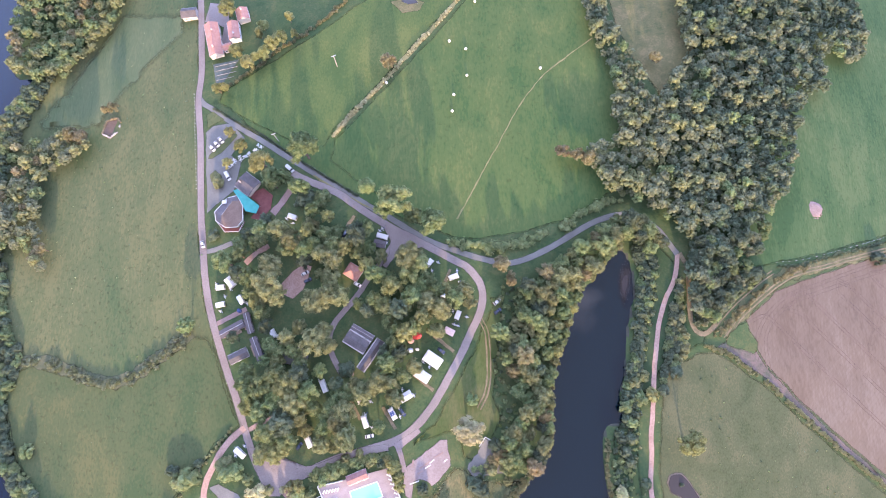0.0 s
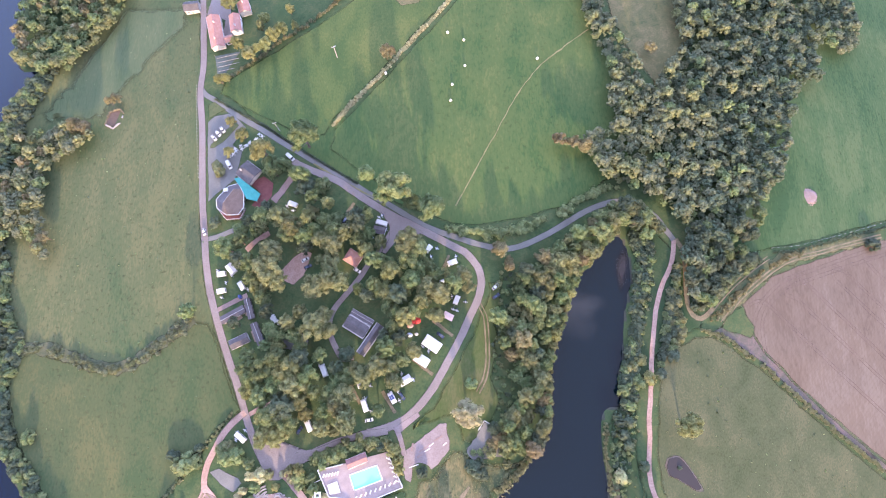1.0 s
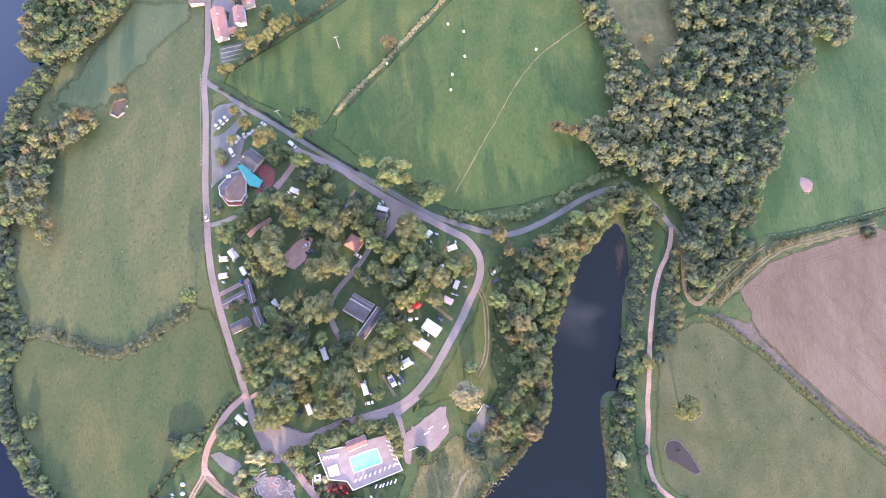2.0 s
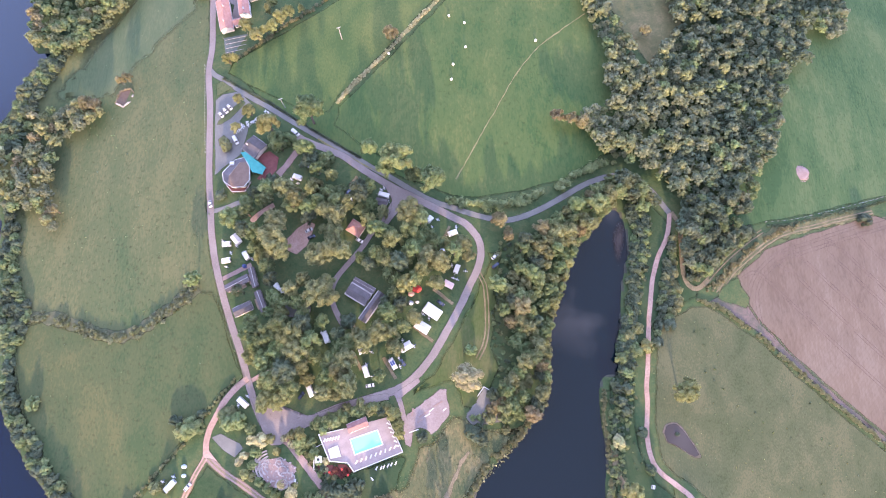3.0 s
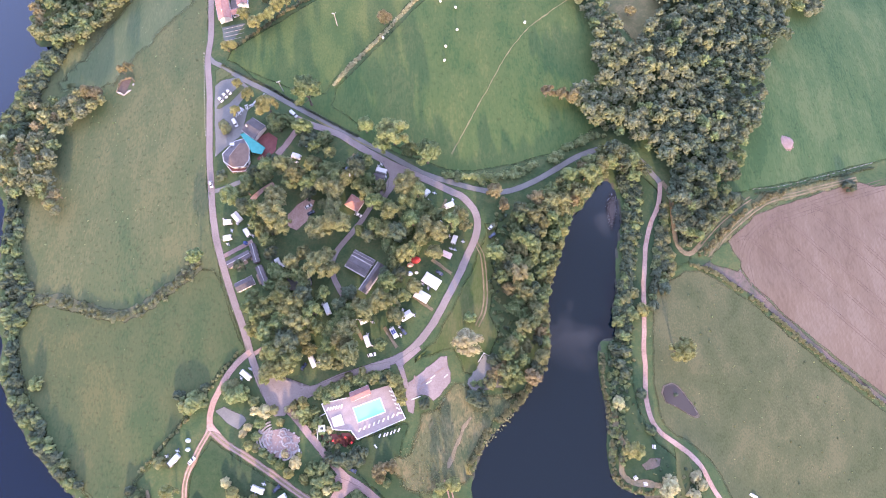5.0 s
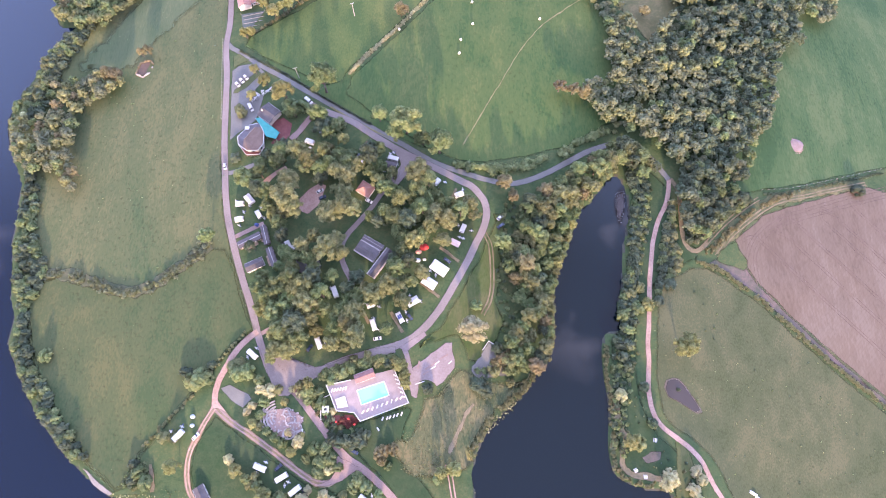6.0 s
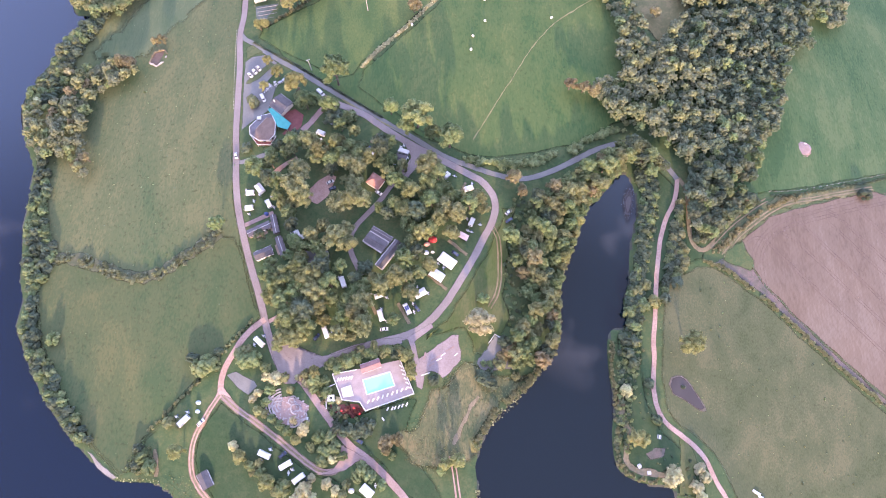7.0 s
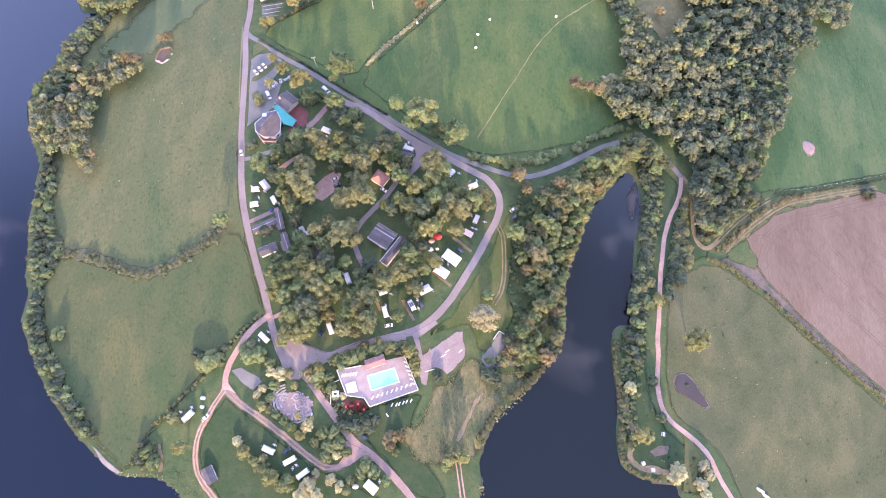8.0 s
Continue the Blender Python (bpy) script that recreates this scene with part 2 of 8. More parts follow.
M_WATER = water_mat("lake_water", (0.002, 0.007, 0.011), 0.03, 0.04)
M_WATER_WEST = water_mat("deep_lake_water", (0.001, 0.007, 0.019), 0.04, 0.05)
M_SHALLOW = water_mat("muddy_shallow_water", (0.021, 0.019, 0.02), 0.06, 0.05)
M_POND = water_mat("pond_water", (0.032, 0.028, 0.027), 0.1, 0.05)
M_POOL = water_mat("pool_water", (0.20, 0.58, 0.53), 0.05, 0.05)

def leaf_mat(name, a, b, c, island=0.26):
    m = mat(name, a, b, c, 0.35, 2.0, 0.7, bump=0, spec=0.25, island=island, per_object=0.22, hue=0.018)
    n, l = m.node_tree.nodes, m.node_tree.links
    p, thin, both = n["Principled BSDF"], n.new("ShaderNodeBsdfTranslucent"), n.new("ShaderNodeMixShader")
    both.inputs[0].default_value = 0.5
    l.new(p.inputs["Base Color"].links[0].from_socket, thin.inputs["Color"])
    l.new(p.outputs[0], both.inputs[1])
    l.new(thin.outputs[0], both.inputs[2])
    l.new(both.outputs[0], n["Material Output"].inputs["Surface"])
    return m


M_LEAF = {
    "green": leaf_mat("leaf_green", (0.115, 0.155, 0.066), (0.25, 0.272, 0.125), (0.175, 0.208, 0.092)),
    "olive": leaf_mat("leaf_olive", (0.148, 0.16, 0.072), (0.265, 0.257, 0.125), (0.195, 0.2, 0.095)),
    "dark": leaf_mat("leaf_dark", (0.0697, 0.0966, 0.0602), (0.131, 0.151, 0.0946), (0.0958, 0.122, 0.0757)),
    "yellow": leaf_mat("leaf_yellow", (0.175, 0.18, 0.07), (0.315, 0.3, 0.13), (0.24, 0.235, 0.1)),
    "pale": leaf_mat("leaf_pale", (0.345, 0.328, 0.19), (0.494, 0.46, 0.282), (0.42, 0.394, 0.236)),
    "brown": leaf_mat("leaf_brown", (0.17, 0.145, 0.08), (0.28, 0.23, 0.135), (0.22, 0.183, 0.105)),
    "wood": leaf_mat("leaf_wood", (0.112, 0.132, 0.078), (0.205, 0.21, 0.126), (0.155, 0.168, 0.1)),
    "reed": leaf_mat("leaf_reed", (0.15, 0.15, 0.078), (0.26, 0.236, 0.13), (0.2, 0.188, 0.1), 0.15),
}
M_BARK = mat("bark", (0.06, 0.045, 0.035), (0.14, 0.11, 0.085), None, 1.5, 9, 0.9, bump=0.5, dist=0.05)

# ---- plan: outlines and lines in metres ----
LAKE_EAST = [(95.8, 54.7), (91.4, 51.9), (85.4, 43.9), (80.1, 37.2), (74.1, 32.3), (69.7, 21), (65.2, 8.3), (60.7, -1), (57.4, -11.6), (55.1, -22.1), (55.2, -32.3), (53.3, -45.2), (49.7, -53.7), (44.5, -60.6), (38.4, -68.8), (31.1, -75.5), (23.8, -82.2), (18.1, -88.7), (14.6, -96.5), (11.6, -107.6), (12.8, -115.2), (12.4, -123.3), (9.6, -147.1), (-22.4, -217.2), (136.3, -211.5), (117.5, -138.3), (110, -119), (107.8, -113.6), (92.7, -112.1), (83.3, -107.4), (80.4, -99.7), (80.2, -89), (82.1, -78.1), (81.4, -69.7), (80.2, -55.5), (80.6, -43.7), (82.7, -38.2), (86.8, -36.6), (92.1, -36.6), (91.7, -30.8), (90.4, -22), (94.4, -10.1), (95.4, 2.2), (97.8, 14.7), (101.4, 27.5), (101.9, 40.6), (99.6, 50.6)]
LAKE_WEST = [(-264.2, 281.4), (-271, 243), (-267, 218.4), (-267.4, 194.4), (-265.6, 171.2), (-259.7, 162.8), (-251.1, 162.8), (-260.8, 149), (-266.3, 132.5), (-271.6, 114.7), (-278.2, 92.5), (-270.2, 69.4), (-259.4, 50.4), (-256.6, 28.1), (-254.9, 10.2), (-250.7, -7), (-248.4, -18.7), (-242.7, -33.2), (-242.6, -46.6), (-233.1, -61.7), (-223.9, -75.7), (-213.8, -87.5), (-201.6, -99.8), (-192.2, -107.7), (-181.5, -115.5), (-171.3, -121.7), (-150.9, -122.5), (-140.7, -127.4), (-132.6, -135.4), (-104.2, -161.6), (-56.2, -244.3), (-413.2, -257), (-754.6, 312)]
MAIN_ROAD = [(-162.8, 280.5), (-156.5, 242.4), (-152.1, 215.8), (-148.4, 190.8), (-145, 163.1), (-144.7, 144.1), (-140.6, 119.9), (-138, 96.9), (-135.5, 75.1), (-132.7, 57.5), (-130, 40.6), (-126.2, 24.1), (-119.6, 5), (-113.6, -10.4), (-107.2, -25.3), (-102, -39.8), (-96.7, -52.6), (-91.6, -61.8), (-87.1, -65.6)]
LANE = [(-145.1, 147.4), (-140.7, 142.2), (-134.4, 138.1), (-118.7, 126.8), (-103.7, 117.5), (-89, 107.8), (-79, 101.5), (-67.8, 94.2), (-54.2, 86), (-40.8, 77.6), (-30.9, 71.9), (-21.1, 65.7), (-11.5, 59.8), (-3.6, 56.1), (4.3, 53.4), (13.7, 50.1), (23, 47.5), (32.4, 45.9), (40.3, 47.1), (48.4, 50.3), (58.2, 55.3), (68.2, 61.3), (78.4, 67.5), (88.5, 71.8), (96.8, 73.6), (104.8, 71.9), (112.5, 68.5), (118.5, 63.4), (122.7, 56.9), (126.3, 51.6)]
LOOP_ROAD = [(-84.9, 98.2), (-79, 94.4), (-59.3, 85.8), (-50.8, 80.0), (-42.3, 74.0), (-34.1, 68.8), (-25.9, 64.0), (-17.8, 60.0), (-9.8, 55.7), (-1.8, 51.4), (6.0, 47.2), (12.9, 43.1), (19.1, 34.8), (20.2, 27.5), (18.6, 19.6), (14.2, 10.3), (7.8, -3.3), (1.2, -15.2), (-4.7, -25.4), (-12, -34.9), (-19.2, -41.4), (-27.8, -45.4), (-39.4, -48.8), (-53.8, -53), (-65.3, -57.8), (-76.8, -62.3), (-87.2, -65.1)]
GRAVEL_PATH = [(126.3, 51.6), (125.7, 46.2), (123.2, 37), (118.1, 27.3), (113.9, 16.1), (111.6, 5.1), (109.5, -7.1), (108, -19.1), (106.6, -30.8), (104.9, -42.3), (104.7, -50.7), (103.1, -63.8), (103.4, -71.6), (105, -78.5), (108.8, -84.1), (115.6, -89.3), (122.3, -94.7), (127.2, -100.6), (130.4, -108.4), (134.6, -116), (145.6, -133.6)]
FIELD_PATH = [(127.4, 52.2), (130.8, 45.1), (131.1, 36.2), (130.6, 27.4), (130.6, 16.7), (132.9, 10.4), (137.0, 8.9), (141.0, 11.1), (144.5, 14.6)]
WOOD_TRACK = [(142.5, 12.4), (146.5, 16.5), (151.5, 21.4), (157.8, 27.0), (165.3, 32.7), (175.4, 39.8), (181.7, 43.4)]
DRY_VERGE = [(149.0, 8.0), (155.0, 16.0), (163.0, 24.0), (176.0, 34.5), (189.0, 41.5), (205.0, 46.0), (229.0, 52.5), (252.1, 58.0)]
WEED_APEX = [(147.4, 3.5), (150.4, 9.8), (156.0, 14.5), (162.3, 15.9), (163.5, 11.1), (167.7, 4.8), (165.0, -3.0), (157.0, -1.0)]
WOOD_EDGE = [(132.8, 14.6), (139.7, 13.7), (148.0, 21.0), (158.1, 29.6), (175.5, 41.5), (171.3, 44.0), (160.3, 44.8), (146.0, 33.0), (135.0, 26.0)]
WORN_TRACK = [(148.5, 6.5), (153.5, 11.9), (160.0, 19.5), (168.8, 26.3), (179.0, 33.8), (189.1, 39.7), (200.3, 43.6), (210.2, 45.7), (229.4, 51.1), (252.1, 56.7)]
DIRT_ROAD = [(-102.1, -38.4), (-108.1, -43.3), (-113.6, -49.9), (-117.5, -57.5), (-120.5, -64), (-121.8, -70.4), (-121.5, -76.4)]
DIRT_WEST = [(-121.4, -77.7), (-125.6, -84.6), (-129.2, -92), (-132.5, -99.1), (-133.5, -106.1), (-132.9, -112.9), (-130.4, -119.5), (-126, -125.1), (-120.3, -130.1), (-112.7, -142.1)]
DIRT_EAST = [(-120.1, -78.2), (-112.3, -84.1), (-104.1, -88.8), (-96.1, -93.4), (-88.1, -98.5), (-80.3, -103.6), (-74, -108.1), (-68, -111.3), (-62.9, -113.1), (-57.9, -112.1), (-54.2, -108.8), (-52.9, -104.5), (-53.8, -99.8)]
SOUTH_ROAD = [(-87.6, -66.5), (-80.2, -68.8), (-74.5, -74.5), (-67.9, -82.1), (-62.9, -87.9), (-57.1, -94.5), (-50.3, -100.9), (-42.8, -105.4), (-35.4, -111.1), (-28.8, -117.1), (-22.9, -122.7), (-11.7, -136.3)]
CAMP_ROAD = [(-26.2, 64.7), (-27.3, 56.9), (-33.3, 47), (-39.3, 38.9), (-45.2, 29.9), (-52.6, 20.5), (-57.5, 14.3), (-59.7, 7.5), (-58.7, -0.2), (-55.3, -7.1), (-52.1, -11.6), (-46.7, -10.7)]
ENTRY_DRIVE = [(-130.8, 53.4), (-124.3, 54.8), (-116.3, 58), (-107.6, 61.2)]
PITCH_DRIVE = [(-122.4, 13.5), (-116.3, 16.6), (-110.1, 19.7), (-105.2, 22.1)]
WOOD_DRIVE = [(-100.5, -39.8), (-96.4, -37.5), (-92, -35.5), (-87, -33.2)]
MEADOW_TRACK = [(18.8, 16.5), (21.8, 10.4), (22.8, 1.3), (23, -10.7), (21.9, -19.5), (18.8, -26.8), (15.2, -31.7)]
BANK_TRACK = [(-0.3, -102.8), (1.6, -110.5), (2.9, -118.1), (4.8, -128)]
SHORE_TRACK = [(13.0, -74.2), (10.3, -76.9), (7.6, -81.8), (5.0, -87.7), (2.9, -92.4), (0.4, -97.7)]
TURNING = [(-84.8, 97.7), (-81.7, 91.7), (-85.6, 86.8), (-89.5, 80.5), (-94.3, 74.3)]
STRIP_A = [(-31.2, -27.8), (-24.5, -38.6)]
STRIP_B = [(-5.5, 7.9), (5.1, -0)]
STRIP_C = [(-15.8, -11.7), (-5.3, -19.6)]
STRIP_D = [(-47.9, -24.3), (-42.5, -34.1)]
STRIP_E = [(-49, 72.5), (-52.5, 66.4)]
STRIP_G = [(0.5, 36.1), (3.3, 42.6)]
FIELD_WEST = [(-162.6, 280.8), (-152.9, 216.1), (-144.3, 155.7), (-137.0, 94.8), (-133.5, 57.6), (-128.6, 30.7), (-120.0, 3.5), (-109.2, -23.2), (-103.0, -37.5), (-115.3, -48.5), (-127.6, -64), (-141, -82.2), (-157.3, -103), (-160.3, -117.5), (-169.8, -120.6), (-182.1, -111.7), (-197.5, -97.1), (-210.3, -82.5), (-220.4, -68.1), (-231, -51.8), (-238, -33.1), (-240.8, -16.7), (-241.4, -3.1), (-248.5, 17.5), (-253.3, 39.2), (-254, 50.5), (-262.7, 65.6), (-270.6, 85.3), (-267.5, 106.4), (-262.1, 128.1), (-257.2, 146.1), (-245.5, 167.8), (-206.6, 217.2), (-184.2, 283.4)]
MEADOW_WEST = [(-248, 136.4), (-233.7, 154.9), (-224.3, 178.8), (-214.3, 194.8), (-205.8, 212.8), (-160.8, 208.2), (-156.6, 191.4), (-177.4, 169.3), (-191.3, 151.2), (-198.9, 140.5), (-204.6, 129.8), (-219.6, 129), (-244, 127.7)]
PASTURE_A = [(-133.1, 142.3), (-131.3, 151), (-105.9, 167.7), (-76.4, 187.9), (-50, 209.3), (5.1, 255.2), (40.7, 255.3), (7.6, 206.1), (-8.6, 186.4), (-26.6, 162.7), (-45.6, 139.7), (-61.1, 122.5), (-66.1, 112.3), (-75.7, 109.8), (-90.1, 116.4), (-105.7, 125.3), (-119.9, 133.7)]
PASTURE_B = [(9, 206.1), (44.3, 255.4), (98.3, 257.3), (88.4, 201.3), (93.8, 181.7), (102.1, 159.2), (113.2, 134.1), (109.4, 109.7), (104.6, 89.6), (90.1, 83.1), (85.2, 77.3), (65.8, 68.4), (43.8, 61.7), (19.4, 57.6), (4.3, 58.6), (-15.5, 66.5), (-39, 84.2), (-55.1, 95.9), (-65.1, 104.5), (-62.5, 118), (-44, 139.4), (-24.3, 162.6), (-5.3, 186.4)]
FIELD_EAST = [(141.1, 33.9), (145.2, 54), (165.2, 75.5), (183, 98.2), (192.7, 121.8), (200, 150.7), (225.2, 231.3), (437, 263.9), (371.9, 90), (262.1, 65.8), (218, 53.5), (184.9, 46.6), (163.8, 42.8)]
PLOUGHED = [(160.6, 17.2), (169.4, 24.6), (179.6, 32.2), (190.0, 36.6), (202.6, 40.6), (228.5, 49.0), (251.8, 55.8), (263.4, 53.3), (367.7, 78), (325.7, -127.6), (276.6, -94.6), (245.2, -75.5), (224.3, -59.5), (202.5, -40.6), (183.8, -23.5), (169.7, -8), (162.5, 5.1)]
STUBBLE = [(148.9, 5.5), (162.5, 14.6), (163.8, 5.2), (171.4, -8), (185.4, -23.5), (202.6, -39.7), (227, -60.5), (246, -75.5), (236, -74), (214.7, -57.0), (200.2, -44.8), (185.9, -31.6), (171.6, -18.4), (159.9, -9.4), (148.6, -1.0), (141.0, 1.6)]
MEADOW_EAST = [(113.4, -8.5), (124.2, -3.2), (136.5, 1.0), (147.5, -1.5), (159.2, -9.8), (171, -18.8), (185.3, -32), (199.6, -45.2), (214.2, -57.5), (236, -75.0), (303.7, -121.5), (293.9, -162), (164.9, -161.2), (141.4, -119.8), (134.4, -103.1), (123.7, -91.5), (110.4, -82.4), (107.3, -68.7), (107.1, -54.4), (109.7, -30.5)]
CLEARING = [(92.5, 240.2), (149.5, 243.4), (150.5, 188.5), (152.8, 173.6), (138.1, 158.3), (126.0, 141.6), (119.2, 153.4), (108.6, 169.5), (102.0, 186.3)]
ROUGH = [(-14.4, -70.7), (-7.3, -68.8), (4.1, -56.4), (18.4, -61.4), (31.4, -63.3), (41.5, -60.6), (32.6, -71.5), (23.3, -80.3), (16.7, -88.1), (12.8, -104), (-7, -111.7), (-26.5, -104.4), (-29.5, -94.1), (-18.4, -86.1)]
CAR_PARK = [(-138, 124.4), (-133.8, 128.5), (-123.3, 129.8), (-113.7, 119.9), (-120.9, 109.2), (-114.5, 105.1), (-117.1, 87.9), (-127.8, 79), (-132.1, 74.9), (-135.6, 100.5)]
ISLAND_A = [(-135.1, 107.3), (-134.4, 110.3), (-121.2, 124.2), (-118, 121.3), (-126.7, 110.6), (-131.9, 107.5)]
ISLAND_B = [(-133.2, 98.2), (-129.7, 101), (-125.1, 97.1), (-126.6, 92.7), (-131.6, 93.7)]
ISLAND_C = [(-139.1, 135.6), (-135, 137.7), (-127.1, 131.6), (-133.2, 128.8), (-137.2, 126.7)]
RED_PAD = [(-85.4, 29.1), (-87.2, 35.6), (-81.3, 42.7), (-75.2, 46.6), (-70.6, 44.5), (-73.2, 36.1), (-74.8, 31.6), (-80.2, 27.1)]
COURT = [(-20.8, -60.3), (-19.8, -56.3), (-16.4, -53.9), (-13.0, -52.1), (-9.2, -49.1), (-4.9, -45.5), (-2.0, -42.8), (1.5, -43.5), (1.9, -48.2), (3.5, -51.9), (3.3, -56.7), (-0.1, -60.5), (-2.9, -64.0), (-6.3, -66.1), (-8.7, -63.6), (-12.3, -62.6), (-14.5, -63.8), (-14.9, -68.6), (-16.5, -72.0), (-19.2, -70.7), (-20.6, -65.1)]
WASTE = [(11.2, -56.7), (16.1, -49.0), (21.7, -43.3), (27.1, -45.4), (32.8, -51.5), (31.9, -57.3), (23.6, -60.5), (13.3, -60.9)]
PATIO = [(-119.4, -68.2), (-114.5, -65.5), (-103.5, -70.6), (-101.4, -73.0), (-106.2, -77.7), (-112.7, -74.5)]
RED_YARD = [(-109.3, 85.6), (-100.7, 89.2), (-94.9, 84.8), (-95.6, 77.2), (-101.1, 70.3), (-106.7, 72.0), (-104.6, 75.1), (-102.3, 79.7)]
YARD_FARM = [(-147.6, 198.8), (-145.8, 213.2), (-133.4, 210.9), (-127.1, 177.4), (-136.3, 174.1), (-135, 193.8)]
LANE_MOUTH = [(-35.0, 68.4), (-25.9, 64.7), (-17.8, 60.3), (-10.4, 55.3), (-16.1, 52.4), (-24.1, 51.2), (-28.2, 46.5), (-30.7, 42.9), (-33.2, 44.3), (-29.5, 51.6), (-29.0, 58.2)]
FORK = [(-124.7, -80.8), (-122.4, -73.1), (-120.3, -73.1), (-114.6, -79.9), (-119.5, -78.3), (-121.9, -78.3)]
HEADLAND_A = [(165.4, 2.7), (169.6, 13.8), (178.4, 23.6), (191, 31.5), (207.6, 36.7), (234.6, 45.7), (258.9, 52.8), (293.5, 63.2)]
HEADLAND_B = [(171.2, -9.5), (171.1, 5.9), (176.6, 16.2), (188.2, 25.5), (206.7, 32), (233.5, 40.5), (257.6, 47.5), (291.9, 57.6)]
HEADLAND_C = [(256, -91.2), (232.6, -69.6), (215, -55.1), (197.7, -39.1), (183.5, -25), (172.6, -11)]
BANK_WEST = [(33.8, 38.8), (39.9, 32.6), (36.4, 16.9), (31.4, 4.5), (31.1, -10.5), (35.4, -22.3), (39.5, -33.9), (30.4, -42.5), (30.1, -56.4), (18.5, -60.6), (15.6, -58.6), (27.3, -48.1), (27.6, -33.9), (25.1, -10.6), (29.1, 7.5), (28.8, 26)]
BANK_EAST = [(103.5, 53.8), (105.5, 40.4), (101.9, 17.7), (97.8, -4), (93.8, -22.1), (93.7, -36.6), (87.9, -39.5), (84.6, -61.8), (84.7, -78), (81.9, -96.2), (90.3, -96.3), (90.7, -75.3), (94.7, -61.8), (97.6, -39.5), (103.2, -10.1), (107.1, 8.3), (112.9, 27.3), (114.7, 45.3), (111.8, 58.7)]
GARDEN = [(-70.3, -73.1), (-65.7, -77.2), (-59.6, -85.9), (-49.5, -87.4), (-38.2, -86.8), (-40.9, -91), (-52.2, -91.7), (-57.9, -90.4), (-63.9, -84.4)]
WOOD_TIP = [(134.9, 56.9), (146.8, 60.6), (163.6, 61.2), (177, 70.4), (171.3, 56.5), (161, 43.5), (168.8, 40.4), (157.8, 33), (148.2, 26.3), (140.7, 17.4), (133.4, 14.2), (131, 26), (133.1, 38.8)]
HEDGE_L = [(143.6, 9.6), (149.0, 11.7), (154.2, 17.2), (161.6, 23.8), (176.0, 35.4), (189.6, 42.6), (201.0, 46.0)]
BANK_LAWN = [(23.3, 29.1), (31.3, 26), (30.3, 10.5), (28.2, -4.6), (26.6, -22.4), (28.7, -36.8), (18.5, -55.1), (6.4, -48.1), (3.5, -42), (-4.6, -42), (-14.7, -48.2), (-17.6, -45.4), (-10.5, -38.3), (1.2, -22.5), (13.2, 1.2), (21.3, 19)]
LOWER_LAWN = [(-120.5, -79.9), (-113.8, -84.2), (-103.9, -90.4), (-87.9, -100.1), (-69.3, -112.6), (-57.7, -114.5), (-45.9, -120.4), (-31.3, -130), (-66.1, -146.7), (-106.6, -144.3), (-118.9, -129.5), (-130.6, -116.8), (-132.6, -106), (-130.6, -96.3), (-124.3, -84.9)]
WOOD_NORTH = [(83.3, 228), (93.7, 228.5), (95.8, 192.2), (105.9, 173.5), (113.8, 151.8), (120.7, 138.6), (129.8, 152.4), (144.3, 169.7), (141.7, 190.6), (141.6, 231.3), (261.2, 244.4), (264, 209.9), (261.8, 181), (244.3, 173.3), (238.2, 180.6), (227.6, 175.7), (227.1, 154.7), (216.6, 148.4), (205.8, 138.5), (199.6, 117), (197.5, 99.9), (188.4, 89.6), (179.8, 76.3), (166.1, 67), (155.2, 56.8), (149.7, 41.5), (139.4, 26.5), (132.7, 19.2), (130.1, 29.4), (129.7, 44.3), (135.1, 59.6), (125, 67.2), (116.6, 76.5), (104.7, 81.1), (89.6, 87.8), (84.6, 99.1), (69, 106.7), (84.7, 110.3), (100.6, 119.3), (95.3, 133.6), (98.7, 147.7), (92.3, 169.3), (85.4, 188)]
WOOD_LAKE = [(93.3, 58.7), (80.5, 42.1), (67.4, 30.7), (60.3, 13.4), (53.6, -4.9), (50.7, -28.3), (50.4, -48), (42.3, -58.4), (29.5, -56.8), (31.3, -39.7), (40.2, -34), (33.5, -11.1), (28.4, 0.5), (35.7, 15.7), (40.1, 31.2), (53.7, 43.8), (69.9, 52.4), (86.6, 64.5), (99.8, 70.2), (105.1, 64.6)]
WOOD_EAST = [(103.4, 62.3), (112.6, 59.5), (114.6, 48.3), (111, 32.7), (104.6, 13.7), (101.7, -4.6), (100.1, -28.1), (92.4, -36.1), (91.8, -22.4), (97.5, -4.6), (101.3, 16.8), (104.6, 39.2)]
WOOD_PATH = [(126.5, 37.7), (126.6, 29.4), (125.1, 13.7), (127.2, 4.5), (127.1, -1.6), (117.1, -10.6), (112.4, -15.9), (114.1, -4.7), (117.5, 10.6), (122, 24.6)]
WOOD_SPUR = [(-268, 253.3), (-204, 259.8), (-203.8, 207.2), (-210.6, 191.5), (-220.1, 182.3), (-229.6, 165), (-245.1, 162.5), (-256.5, 165.5), (-262.5, 173), (-264, 194), (-264, 218), (-267, 240)]
WOOD_WEST = [(-232.3, 125.7), (-219.1, 128.2), (-209.5, 122.1), (-209.8, 115.6), (-225.2, 105.9), (-235.8, 93.9), (-232.5, 69.2), (-225.1, 46.1), (-231.9, 50.5), (-243.5, 59.8), (-252.3, 56.6), (-260.8, 63.7), (-268.6, 82.3), (-265.8, 91.2), (-256.9, 93.5), (-248.6, 101.7), (-247.3, 120.4)]
